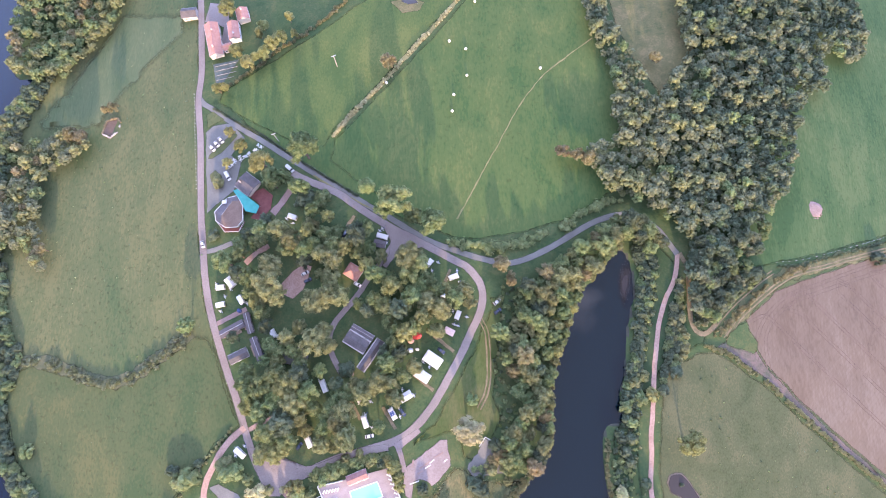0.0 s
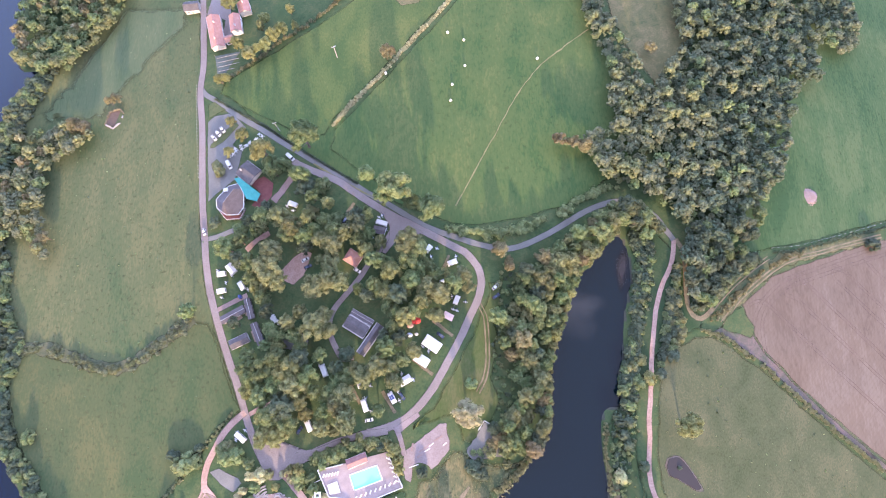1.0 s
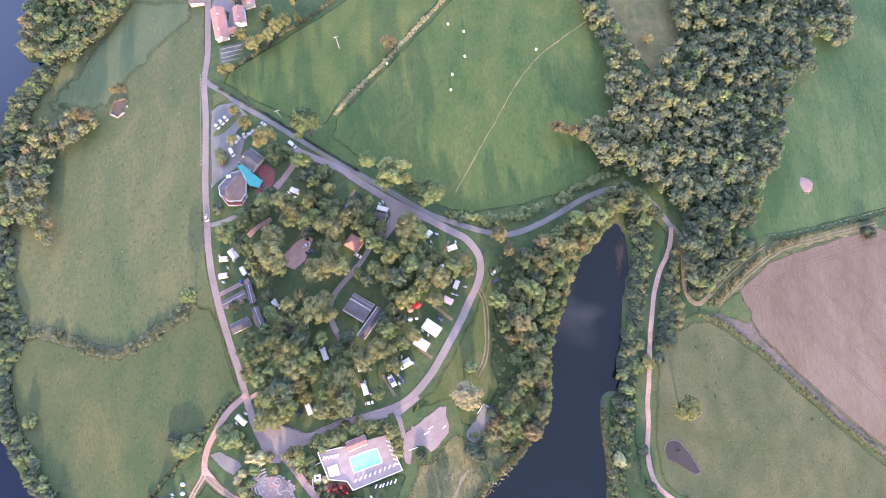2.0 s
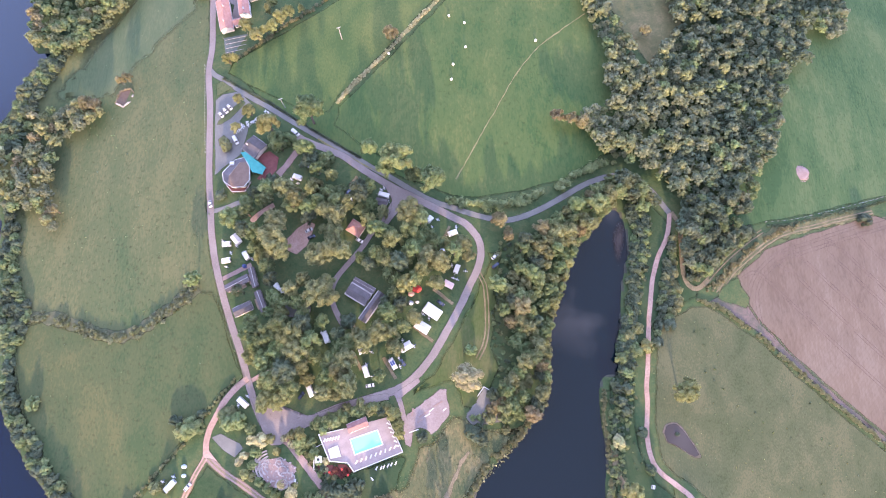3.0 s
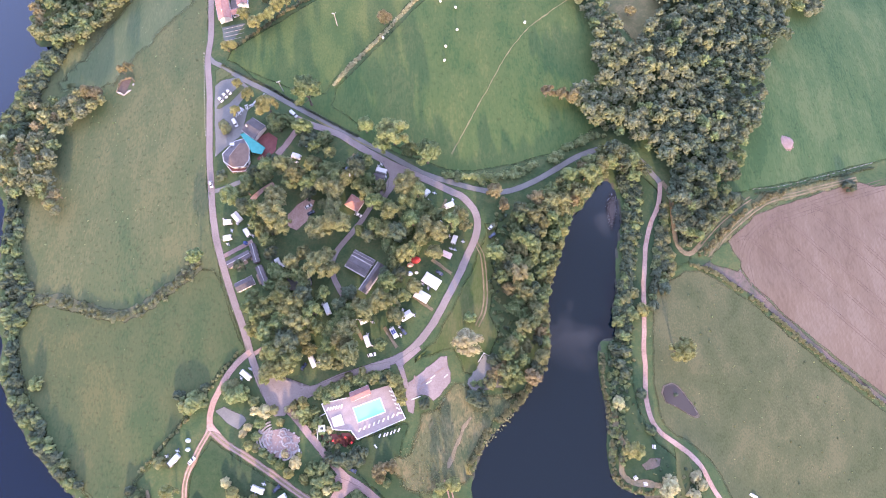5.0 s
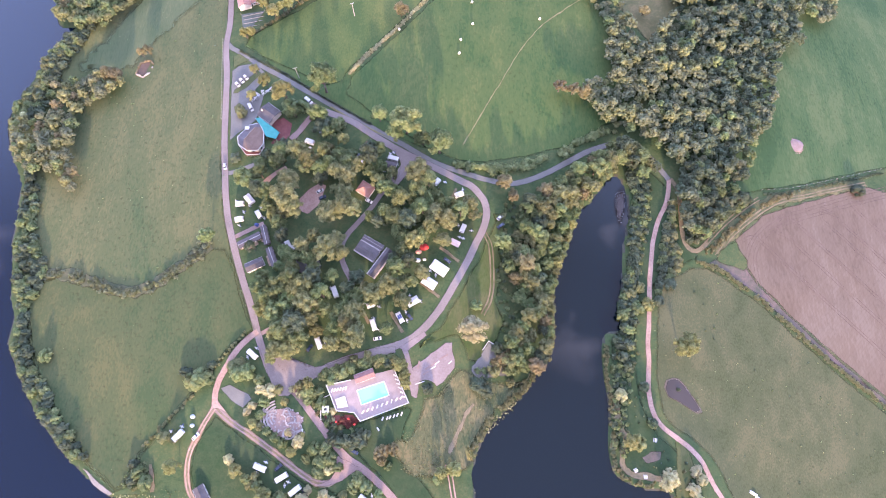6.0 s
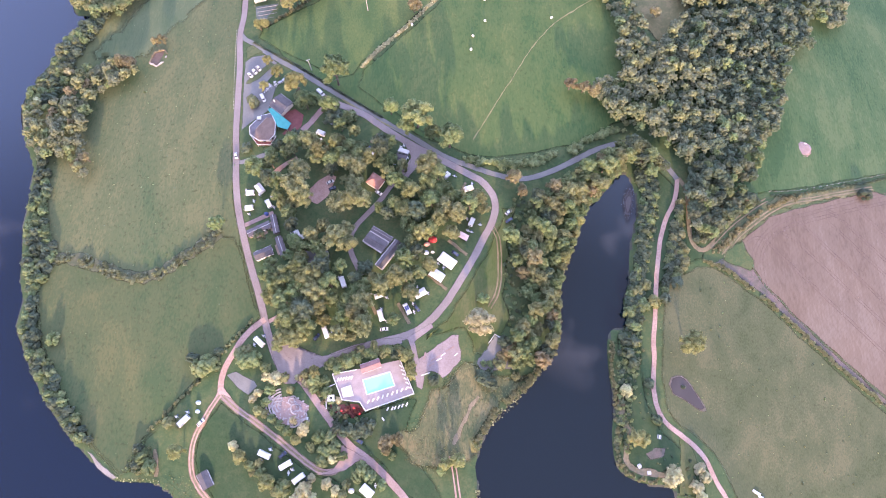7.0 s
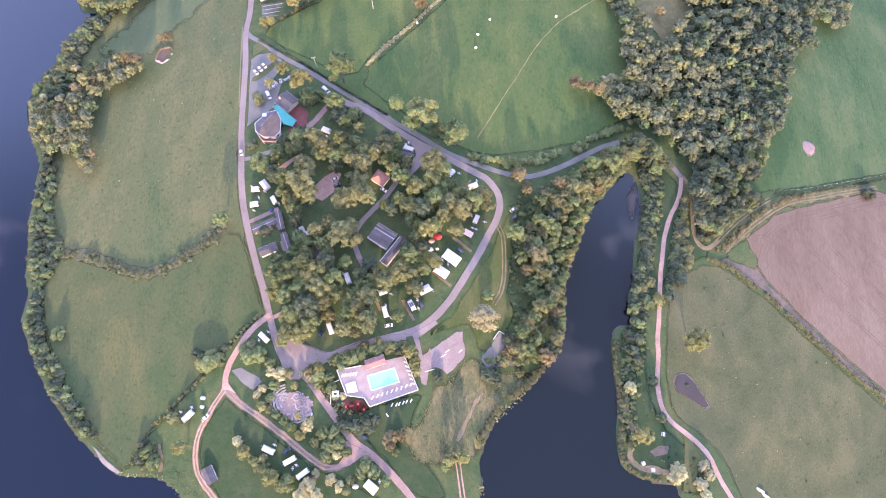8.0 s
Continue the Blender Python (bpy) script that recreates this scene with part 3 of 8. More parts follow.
SHORE_WOOD = [(-255.3, 56.9), (-248.3, 45.2), (-243.3, 16.4), (-233.2, -0.4), (-232.6, -12.2), (-236.4, -24.1), (-233.1, -43.1), (-225.7, -58.2), (-215.6, -69.7), (-208, -81.1), (-197.7, -92), (-186.9, -103.2), (-189.6, -106), (-200, -97.1), (-212.3, -84.1), (-221.6, -72.3), (-232.8, -57.9), (-238, -46.5), (-237.9, -33.9), (-244.2, -18), (-246.7, -4.8), (-250.5, 8.8), (-252.8, 30)]
SHORE_NORTH = [(-244.6, 166.5), (-238.9, 165), (-251.7, 139.4), (-255, 113.8), (-261.3, 96.6), (-270.5, 89), (-266.8, 107.8), (-261, 127.3), (-256, 143.9)]
HEDGE_A = [(15.2, 216.3), (4.9, 203.3), (-8.6, 185.6), (-16.9, 176.1), (-28.2, 161.2), (-40.9, 145.7), (-53.4, 131.8), (-62.6, 119.1)]
HEDGE_B = [(-57.1, 211.7), (-70.1, 197.2), (-81.6, 187.8), (-96.3, 177.2), (-107.6, 167.8), (-118.9, 158.9), (-131.2, 150.3)]
HEDGE_C = [(88, 182.3), (70.9, 168.5), (55.3, 154.4), (41.5, 134.5), (31.4, 115.4), (20, 94.6), (11.1, 77.5), (6.8, 70.2)]
HEDGE_D = [(182.9, 45.2), (198.9, 47.1), (221.4, 52.6), (245.1, 59.1), (265.8, 65)]
HEDGE_E = [(137.3, 2.2), (148.1, -0.7), (159.9, -9), (171.6, -18), (185.9, -31.2), (200.2, -44.4), (214.7, -56.6), (235.3, -73.3)]
HEDGE_F = [(-239.8, -9.2), (-225, -5.6), (-202.7, -10.7), (-183.9, -15.9), (-167.2, -13.8), (-155.3, -5.2), (-143.2, 2.6), (-135.1, 10)]
HEDGE_G = [(-109.0, -39.2), (-116.5, -48.4), (-125.5, -59.4), (-134.9, -72.6), (-146.1, -84.3), (-157.3, -97.1)]
HEDGE_H = [(4.3, 56.8), (16.9, 55.1), (29.5, 54.5), (42.2, 57), (55.2, 62.3), (68.6, 69.6), (82.1, 77.6), (93.9, 81.3)]
HEDGE_I = [(-66.5, -61.6), (-56.5, -57.2), (-46.5, -54.4), (-34.9, -51.8), (-26.2, -51.5)]
HEDGE_J = [(-134.5, 139.3), (-119, 129.6), (-104, 121), (-89.3, 110.8), (-75, 101), (-61.1, 92.3), (-47.5, 83.7)]
HEDGE_K = [(-72.6, 96.2), (-60.9, 88.6), (-47.4, 80.6), (-35.8, 74.4)]
REEDS = [(67.5, 24.1), (63.6, 8.2), (59.1, -1.1), (56.2, -10.2), (54.4, -22.1), (54.4, -33.8), (52.3, -46.6), (47.5, -55.9), (40, -64.1), (32.6, -71.5), (23.9, -78.9), (17.5, -86), (12.9, -95.9)]
REEDS_EAST = [(83, -40.7), (81.8, -55.5), (82.4, -69.7), (82.7, -83.5), (82.4, -96.9), (85.2, -105.9), (94, -110.7), (106.3, -112)]
TRAM_A = [(164.3, 15.2), (166.5, 19), (170.3, 18.6), (174.6, 17.6), (187.5, 5), (202.5, -9.5), (217.6, -23.9), (235, -40.1), (248.1, -52.2)]
TRAM_B = [(191.4, 27.2), (187.9, 27.1), (187.2, 22.8), (191, 21.8), (204.1, 9.1), (219.3, -5.6), (234.6, -20.1), (252.2, -36.5), (265.6, -48.7)]
TRAM_C = [(188.8, 28.8), (191.1, 32.1), (195.1, 32.3), (198.2, 30.2), (211.3, 17.3), (226.7, 2.4), (242.1, -12.2), (259.9, -28.8), (273.5, -41.2)]
TRAM_D = [(224.7, 36.1), (222.8, 38.7), (218.6, 38.7), (215.3, 35.2), (217.3, 32), (230.6, 19), (246.2, 4), (261.9, -10.8), (280.1, -27.6), (294, -40.1)]
TRAM_E = [(218.4, 37.4), (221.4, 37.9), (224.6, 35.8), (238, 22.7), (253.7, 7.7), (269.6, -7.2), (288, -24.1), (302, -36.8)]
TRAM_F = [(246, 43.9), (243.4, 46.1), (239.3, 43.6), (240.2, 40.2), (253.8, 27), (269.7, 11.8), (285.9, -3.3), (304.7, -20.4), (319.1, -33.2)]
PATH_VERGE = [(96.8, 73.9), (110.6, 63.8), (116.5, 58.7), (126.4, 46.9), (129.4, 30.5), (132.7, 17.8), (139.8, 10), (137.5, 3.8), (119.3, -5.6), (112.8, -10.1), (108.6, -22), (98.5, -22), (99.9, -10.1), (100.1, 2.1), (102.8, 17.7), (105.2, 33.9), (104.8, 50.4)]
CLUB_AWNING = [(-116.5, 87.0), (-113.8, 87.6), (-101.4, 78.2), (-103.1, 73.9), (-108.9, 75.3), (-111.8, 80.9)]
POOL_TERRACE = [(-63.4, -79.6), (-57.3, -80.5), (-48.8, -80.1), (-45.6, -83.3), (-48.4, -85.1), (-58.0, -85.2), (-62.5, -84.0)]
BEACH = [(-188.0, -107.8), (-185.3, -109.3), (-181.5, -112.1), (-175.7, -116.4), (-169.8, -120.2), (-171.7, -121.3), (-177.0, -119.0), (-182.5, -114.6), (-186.8, -109.8)]
PASTURE_C = [(-122, 138), (-66, 136), (-45, 116), (-20, 92), (-2, 74), (-16.9, 67), (-37.2, 75), (-60.1, 88), (-78.5, 100), (-96.1, 114), (-115, 126.5)]
EAST_VERGE = [(84.2, -41.2), (95.5, -26.5), (99.7, -10.6), (103.2, -5.7), (100.9, -30.9), (99, -54.8), (100.2, -70.4), (104.6, -83.2), (115, -93.9), (122.8, -103.3), (126.1, -112.3), (126.2, -119.1), (111.8, -118.4), (108.7, -110.9), (95.5, -108.9), (87.5, -105.1), (84.1, -96.9), (83.6, -69.7)]
SOUTH_GRASS = [(-57.3, -86.3), (-44.6, -81.7), (-20.4, -73.8), (-16.8, -76.5), (-19.8, -83.6), (-21.0, -94.0), (-18.5, -103.0), (-10.0, -111.0), (-3.0, -124.3), (-20.5, -124.9), (-32.5, -112.1), (-47.5, -99.5)]
SHORE_TOP = [(-275.9, 90.7), (-273.3, 99.9), (-269.0, 109.4), (-264.7, 124.3), (-262.5, 139.5), (-257.9, 149.6), (-253.0, 156.4), (-245.0, 153.7), (-252.2, 143.5), (-257.1, 134.7), (-259.7, 121.0), (-263.6, 108.7), (-267.9, 99.2), (-270.5, 88.5)]
SCRUB_SW = [(-163.7, -105.0), (-157.8, -103.6), (-153.7, -109.1), (-153.4, -116.9), (-162.0, -118.9), (-166.9, -115.8), (-165.0, -110.7)]
WEEDS_SW = [(-148.2, -122.2), (-145.4, -117.7), (-133.2, -118.3), (-129.7, -124.7), (-124.0, -130.2), (-139.3, -130.8), (-142.6, -126.3)]
TUSSOCKS = [(45.9, -58.5), (40.7, -66.4), (35.0, -73.1), (28.9, -80.3), (22.8, -85.8), (16.8, -90.7), (13.6, -95.0), (12.1, -101.2), (12.7, -107.2), (13.9, -115.0), (14.6, -124.0), (12.2, -122.1), (11.5, -113.1), (10.3, -105.3), (9.7, -99.3), (11.2, -93.1), (14.4, -88.8), (20.4, -83.9), (26.5, -78.4), (32.6, -71.2), (38.3, -64.5), (43.5, -56.6)]
TUSSOCKS_WEST = [(-170.7, -121.4), (-164.8, -122.1), (-159.0, -121.5), (-153.0, -121.9), (-148.0, -122.7), (-148.0, -121.2), (-153.0, -120.4), (-159.0, -120.0), (-164.8, -120.6), (-170.7, -119.9)]
TROD = [(-152.9, -105.8), (-151.7, -111.3), (-150.0, -119.0)]
JUNCTION = [(-100.3, -47.9), (-95.2, -59.5), (-91.1, -68.5), (-87.8, -71.7), (-82.3, -71.5), (-79.6, -69.0), (-75.0, -65.5), (-68.3, -62.4), (-58.6, -59.2), (-47.1, -54.9), (-35.5, -51.1), (-27.6, -49.3), (-27.9, -45.4), (-41.7, -46.9), (-51.4, -50.2), (-63.0, -55.0), (-73.7, -58.3), (-82.5, -60.0), (-88.3, -57.8), (-92.6, -51.6), (-94.6, -47.7)]
DARK_PAD = [(-85.8, -0.8), (-80.7, 2.8), (-71.8, 1.3), (-70.3, -4.3), (-77.0, -7.2), (-84.8, -6.4)]
PINK_DRIVE = [(-107.5, 46.5), (-105.9, 48.1), (-102.9, 51.7), (-99.1, 54.0), (-95.3, 56.2)]
COURT_PATH = [(-24.4, -44.5), (-21.3, -52.1), (-19.6, -59.0)]
SPUR = [(-12.9, -37.6), (-11.4, -40.2), (-22.6, -49.2), (-26.5, -46.2), (-20.0, -42.0)]
BANK_PATH = [(85.7, -71.0), (86.4, -82.0), (88.9, -90.0), (86.9, -98.1), (87.2, -103.6), (93.0, -106.6), (101.6, -107.9), (109.9, -109.2)]
SUNNY_STRIP = [(114.1, -89.2), (120.8, -94.4), (122.6, -102.2), (117.5, -117.5), (111.8, -117.7), (112.8, -105.0)]
DRY_STRIP = [(95.8, -97.8), (101.8, -94.9), (107.4, -96.1), (105.5, -100.1), (98.2, -101.6)]
SHALLOWS = [(99.9, 52.0), (102.3, 49.4), (102.4, 41.2), (100.9, 31.4), (98.2, 24.6), (95.6, 18.8), (93.3, 26.1), (92.6, 37.8), (95.0, 46.0)]
LANE_CANOPY = [(96.5, 62.1, 4.6), (101.2, 66.2, 5.0), (104.1, 59.8, 4.4), (108.8, 63.0, 5.0), (113.6, 59.5, 4.4), (117.0, 57.3, 3.8), (109.8, 54.8, 4.0), (91.7, 60.8, 4.8), (86.0, 62.5, 4.4), (93.8, 68.4, 4.2), (107.0, 68.0, 4.4)]
POOL_SCRUB = [(-59.3, -89.2), (-55.5, -89.6), (-45.5, -88.6), (-40.4, -87.6), (-42.3, -92.8), (-52.2, -94.8), (-57.2, -93.2)]
SHRUBS_GREEN_NEAR = [(-109.5, -60.1, 5.2), (-112.4, -56.7, 3.7), (-60.5, -63.3, 3.2), (-55.2, -59.7, 3.5), (-50.7, -57, 3.2), (-45, -54.2, 3), (-36.2, -52.4, 2.9), (-66.7, -69.5, 3.2), (-65, -74.8, 3.2), (-71.9, -73.1, 2.6), (-62.1, -78.3, 2.6), (-96.3, -80.7, 2.7), (-92.3, -88.8, 2.6), (-87.9, -91.7, 2.6), (-83.5, -94.2, 2.6), (-67, -96.5, 3.7), (-61.6, -96.5, 3.7), (-58.6, -101.2, 3.7), (-63.6, -102.7, 3.7)]
SHRUBS_GREEN_MORE = [(-64.6, -107.5, 3.4), (-54.8, -105, 2.8), (-44.5, -110.6, 3.6), (-40.4, -113.5, 3.6), (-46.7, -114.6, 3.1), (-33.9, -117.4, 2.5), (-94.8, -114.7, 3.2), (-90.4, -118.2, 3.5), (-83.1, -120.9, 4), (-100.8, -111.3, 3.2), (-30, -104, 2.5), (-33, -101.4, 2.8), (92.4, -27.8, 3.9), (95.1, -35.6, 3.6), (100.5, -24.4, 3.3), (36.6, -41.4, 3.9), (36, -48.2, 3.6), (-5.1, -109.6, 2.8)]
SHRUBS_GREEN = SHRUBS_GREEN_NEAR + SHRUBS_GREEN_MORE
SHRUBS_DARK = [(-58.5, -92.4, 2.9), (-54.6, -93.5, 3.1), (-50.7, -92.6, 3.4), (-45.9, -91.3, 3.4), (-41.2, -89.5, 2.9), (-47.7, -94.6, 2.8), (-43.5, -93.9, 2.6), (16.7, -66.2, 4.7), (13.5, -64.1, 3.2), (19.9, -68.9, 3.2), (90.8, -49.7, 3.3), (94.2, -43.4, 3), (89.8, -43.6, 2.7), (98.2, -31.2, 3), (92.9, -54.3, 2.7), (103.2, -81.9, 2.7), (100.7, -64.5, 3), (-124.9, -56.2, 2.5), (112.7, -19.6, 3.4), (119.4, -10.2, 3.5), (88.5, -40.7, 2.4), (25.6, -46.4, 3.3), (-60.2, -82.3, 2)]
SHRUBS_YELLOW = [(-25.7, -56, 2.9), (-23.3, -61.4, 2.6), (-28.8, -53, 2.6), (-84.3, -74.1, 2.4), (-99.9, -85.3, 3), (-71.1, -101.7, 2.6), (-106.9, -107.1, 3), (-78.4, -98.3, 2.3), (1.4, -105, 3.1), (106.4, -21.7, 3.4), (-74, -90.3, 1.7)]
SHRUBS_PALE = [(-110.8, -102.4, 3), (-92.6, -69, 3.3), (-76.3, -70.4, 2.7), (-80.8, -68, 2.1), (-101, -76.1, 2.7), (-103.3, -79.3, 2.4), (-76.8, -94.5, 2.6), (-72.1, -120.9, 3.9), (-74.8, -125.1, 3.4), (-69.2, -115.9, 2.3), (-61.1, -118.1, 2.8), (-56.8, -121.2, 2.8), (-59.2, -106.8, 2.8), (-59.1, -78.4, 2), (122.7, -104.5, 3.1), (125.2, -108.5, 3.1), (120, -112.9, 3.3), (122.1, -117.2, 3), (88.1, -67.8, 2.9), (108.8, -106.4, 4), (-57.6, -62.7, 1.8)]
SHRUBS_BROWN = [(27.4, -50.9, 3.6), (30, -47.9, 2.7), (24.7, -53.9, 2.4), (-29.4, -96.3, 2.5)]
SHRUBS_OLIVE = [(-96.4, -86.5, 2.4), (-88.2, -68, 2.4), (-49.5, -52.9, 2.7), (-42.3, -50.6, 2.7), (-51.5, -117.9, 2.5), (-53.4, -122.6, 2.8), (-96.5, -110, 2.3), (-99, -114.4, 2.4), (-86.4, -122.6, 2.6), (98.1, -16.1, 3.4), (102.7, -12.5, 3.4), (24.2, -58, 3.2), (30.1, -57.7, 3), (31.6, -63.3, 2.6)]
TREES_GREEN = [(-115.3, 45.8, 5.8), (-108.6, 49.9, 4.5), (-108.6, 40.1, 5.1), (-102.7, 38.3, 4.5), (-97.1, 57.9, 4.5), (-101.1, 56.4, 3.9), (-74.3, 52.4, 4.4), (-98.3, 25.5, 3.8), (-101.9, 30.3, 3.8), (-94.4, 19.8, 4.1), (-91.4, 12.9, 4), (-88.7, 3.2, 4.3), (-79.8, 6.7, 4.3), (-83.9, 0.1, 3.7), (-89.9, -1.6, 3.1), (-40.4, 43.8, 4.3), (-35.6, 38.9, 4.9), (-29.4, 37.3, 4.3), (-45.7, 60.2, 5.7), (-41.1, 63.5, 4.4), (-18.9, 48.4, 6.8), (-12.7, 44.2, 6.1), (-17.2, 38.8, 5.5), (-26.2, 32.5, 5.5), (-32.1, 24.7, 4.8), (-36.7, 26.3, 4), (-22.9, 20.9, 5.4), (-15.5, 27.7, 5.4), (-10.3, 17.8, 4.8), (-3.4, 30.8, 4.2)]
TREES_GREEN_B_NEAR = [(5.7, 26.1, 4.8), (-19.7, 9.3, 4.8), (-25.6, 4.8, 4.2), (-15.3, 12.4, 4.2), (-22.5, -1.1, 4.1), (-28.3, -5.5, 5.3), (-39.6, -20.1, 5.3), (-20.8, -12, 3.5), (-84.6, -11.2, 6), (-78.2, -16.5, 6.6), (-90.2, -17, 5.4), (-96, -20.5, 5.4), (-72.6, -11.2, 5.4), (-67.6, -20, 5.9), (-74.7, -25.2, 5.9), (-83.7, -23.4, 5.4)]
TREES_GREEN_B_MORE = [(-90.8, -29.1, 6), (-98.5, -27.1, 4.2), (-101, -15.5, 4.3), (-100.6, -9, 3.7), (-80, -34.3, 5.9), (-87.1, -38.5, 5.3), (-71.3, -32, 4.7), (-65.7, -27.8, 4.1), (-76.6, -42.1, 5.3), (-82, -48.8, 5.3), (-92, -52.4, 3.5), (-54.1, -22.9, 4.1), (-109.2, 7.1, 3.7), (-59.3, -37.1, 4.1), (-54.5, -46.8, 2.9)]
TREES_GREEN_B = TREES_GREEN_B_NEAR + TREES_GREEN_B_MORE
TREES_FILL_NEAR = [(-77.6, 86.6, 5.2), (-70.3, 74.2, 4.5), (-62.1, 70.6, 3.8), (-92.6, 88.8, 4), (-96.9, 63, 4.5), (-104.9, 61.5, 3.9), (-109.3, 56.6, 3.6), (-51.7, 54.3, 4.4), (-58, 54.8, 4.7), (-67.5, 55.6, 4.4), (-72.7, 62.4, 4.1), (-63.1, 60.5, 4.4), (-83.2, 53.6, 4.5), (-73.3, 46.8, 4.1), (-39.2, 53.5, 4), (-32.8, 48.5, 3.7), (-45.3, 50.3, 4), (-8, 36.5, 4), (1.1, 31.5, 3.6), (-12.5, 34, 4.3), (-44.2, 24.2, 3), (-39.5, 20.1, 3.6)]
TREES_FILL_MORE = [(-28.8, 15.4, 3.6), (-74.1, 12.1, 4.3), (-76.3, 0, 4.2), (-87.4, 1.9, 3.7), (-85, -5.3, 4.2), (-72.9, -5.3, 4.2), (-63.1, -9.8, 3.9), (-54.5, -15.7, 3.5), (-48.4, -20.6, 4.1), (-45.6, -16.6, 3.5), (-32.7, -37.1, 3.2), (-56.8, -28.6, 4.1), (-69.5, -38.5, 3.5), (-59, -32, 3.8), (-25.2, -12, 3.5), (-30.8, -0.2, 3.3), (-25.1, 11.8, 3.6), (-29, 21.6, 3.9), (-19.4, 24, 4.2), (-53.3, -41.3, 3.5), (-91.4, -40.5, 3.6), (-91.1, -5.2, 3.7)]
TREES_FILL = TREES_FILL_NEAR + TREES_FILL_MORE
TREES_OLIVE = [(-87.2, 62.7, 5.5), (-80.4, 57.5, 5.7), (-89.7, 42.9, 6.3), (-91.2, 33.9, 6.9), (-86, 27.8, 5), (-93.6, 25.4, 3.8), (-64, 49.9, 5), (-57.6, 47.2, 5.6), (-65.7, 25, 6.1), (-59.7, 28.1, 5.5), (-53.5, 27.4, 5.2), (-58.7, 37.6, 5), (-64, 39.2, 3.7), (-7.9, 24.6, 5.4), (-1.3, 21.5, 5.4), (10.2, 30.8, 4.2), (13.2, 24.6, 3.6), (-4.5, 10.2, 4.5), (-15, -7, 4.1), (-33.3, -14.3, 5.9), (-27.4, -15.8, 4.7), (-66, 4.5, 6.6), (-61.7, 9.6, 4.8), (-58.3, 2, 3.9), (-89.4, -48.3, 5.3), (-49.5, -29.2, 5.2), (-53, -34.3, 4.7), (-47.5, -41.3, 5.8), (-24.4, -22.9, 4.1), (-60.4, -45.4, 4.6)]
TREES_YELLOW_NEAR = [(-99, 100.6, 6.7), (-113.5, 112.7, 4.1), (-121.4, 121.5, 2.8), (-120.9, 102.7, 3.1), (-24.8, -55.7, 4), (-22.7, -60.3, 3.4), (-21.8, -64.9, 2.8), (121.1, -44.1, 6.2), (92.6, -91.2, 4), (-137.7, -105.9, 4.5), (-78.1, -97.9, 2.6), (3.4, -104.3, 4.1), (-3.4, -106.4, 3.3), (89.5, -91.1, 4), (-71.4, -64.8, 2.9)]
TREES_YELLOW_MORE = [(-105.3, -107, 3.2), (-90.1, -118, 4), (-114.1, 164.6, 4.1), (-109.3, 168.5, 3.8), (-104.4, 170.9, 4.1), (-100.5, 176.3, 4.4), (-95.7, 179.9, 4.4), (-109.1, 184.5, 3.1), (-121.8, 173, 4.2), (-92.4, 195.3, 2.8), (-88.4, 183.4, 2.7), (-130.3, 203.4, 5.4), (-107.9, 190.3, 3.5), (-131.2, 149, 3.1), (-126.9, 149.8, 2.7)]
TREES_YELLOW = TREES_YELLOW_NEAR + TREES_YELLOW_MORE
TREES_ROAD_TREE = [(-134.4, 13.1, 4.0), (-75.8, 106.4, 8), (-42, 85.8, 5.1), (-25.5, 77.6, 8.6), (-6.7, 64.9, 7.5), (-16.2, 70, 4.4), (-32, 73.5, 4.4), (28, 9.5, 4.2), (32.4, 6.6, 3.6)]
TREES_SHRUB = [(-96.4, 94.4, 5), (-89.2, 95.2, 4), (-75.6, 81.3, 5.8), (-66.6, 82.1, 4.5), (-71.4, 66.7, 4.5), (-58.4, 61.4, 4.4), (-126.3, 62.2, 3.3), (-97.5, 69.8, 4.2), (-126.6, 93.1, 3.4), (-82.6, 87.8, 1.6), (-50.3, -9, 3.6), (14.2, -24.3, 3.2), (-10.8, -66.9, 3.2), (-95, -70.2, 2.3), (-104.7, -59.4, 3.8), (-109.5, -55.3, 3), (-98.5, -63.4, 2.6), (-72.1, -68.6, 3.4), (-76.5, -66, 2.6), (-63.9, -60.5, 2.6), (-31.3, -54.9, 2.6), (-37, -54.2, 2.6), (-42.7, -55.3, 2.6), (-94.7, -74.2, 2.9)]
TREES_SHRUB_B = [(-220.1, -51.9, 3.5), (-132.9, -64.7, 4.9), (-128.7, -62.2, 4.6), (-138.3, -59.9, 3.1), (-147.1, -92.7, 2.7), (-157.8, -109.5, 3.5), (-153.9, -114.6, 3.4), (-161.3, -113.6, 2.6), (103.1, -82.6, 2.4), (-161.5, -105.6, 2.9), (244.2, 50.9, 3.6), (-141, -92.4, 2.4)]
TREES_PALE = [(12, -37.5, 7.5), (-71.4, -121.4, 3.9), (-67, -124.5, 3.3), (-75.2, -125.7, 3.1), (105.4, -108.4, 4.4), (86.8, -69.1, 3.2), (-74.3, -92.9, 2.9), (-96, -68.5, 2.7), (-79.7, -88.6, 2.3)]
TREES_BROWN = [(-33, -97.3, 3.9), (-26.9, -95.7, 3.1), (-32.7, -101.2, 2.8), (-32.3, 161.9, 4.5), (-29.4, 163.3, 2.9), (30.7, 43.9, 3.9), (34.9, 35.1, 3), (122.9, 168.1, 3.4), (-195.6, 141.4, 3.3), (-230.5, 207.2, 3.7), (28.7, 45.2, 4), (34.7, 38.9, 2.8), (64.5, 107.3, 3.6), (72.6, 105.6, 4.3), (79, 104, 4.3), (-199.8, 139.5, 2.4), (-230.8, 51.2, 3.4), (-226.8, 56.3, 3.2), (-219, 124.8, 4.8), (-212.6, 122.2, 4.3)]
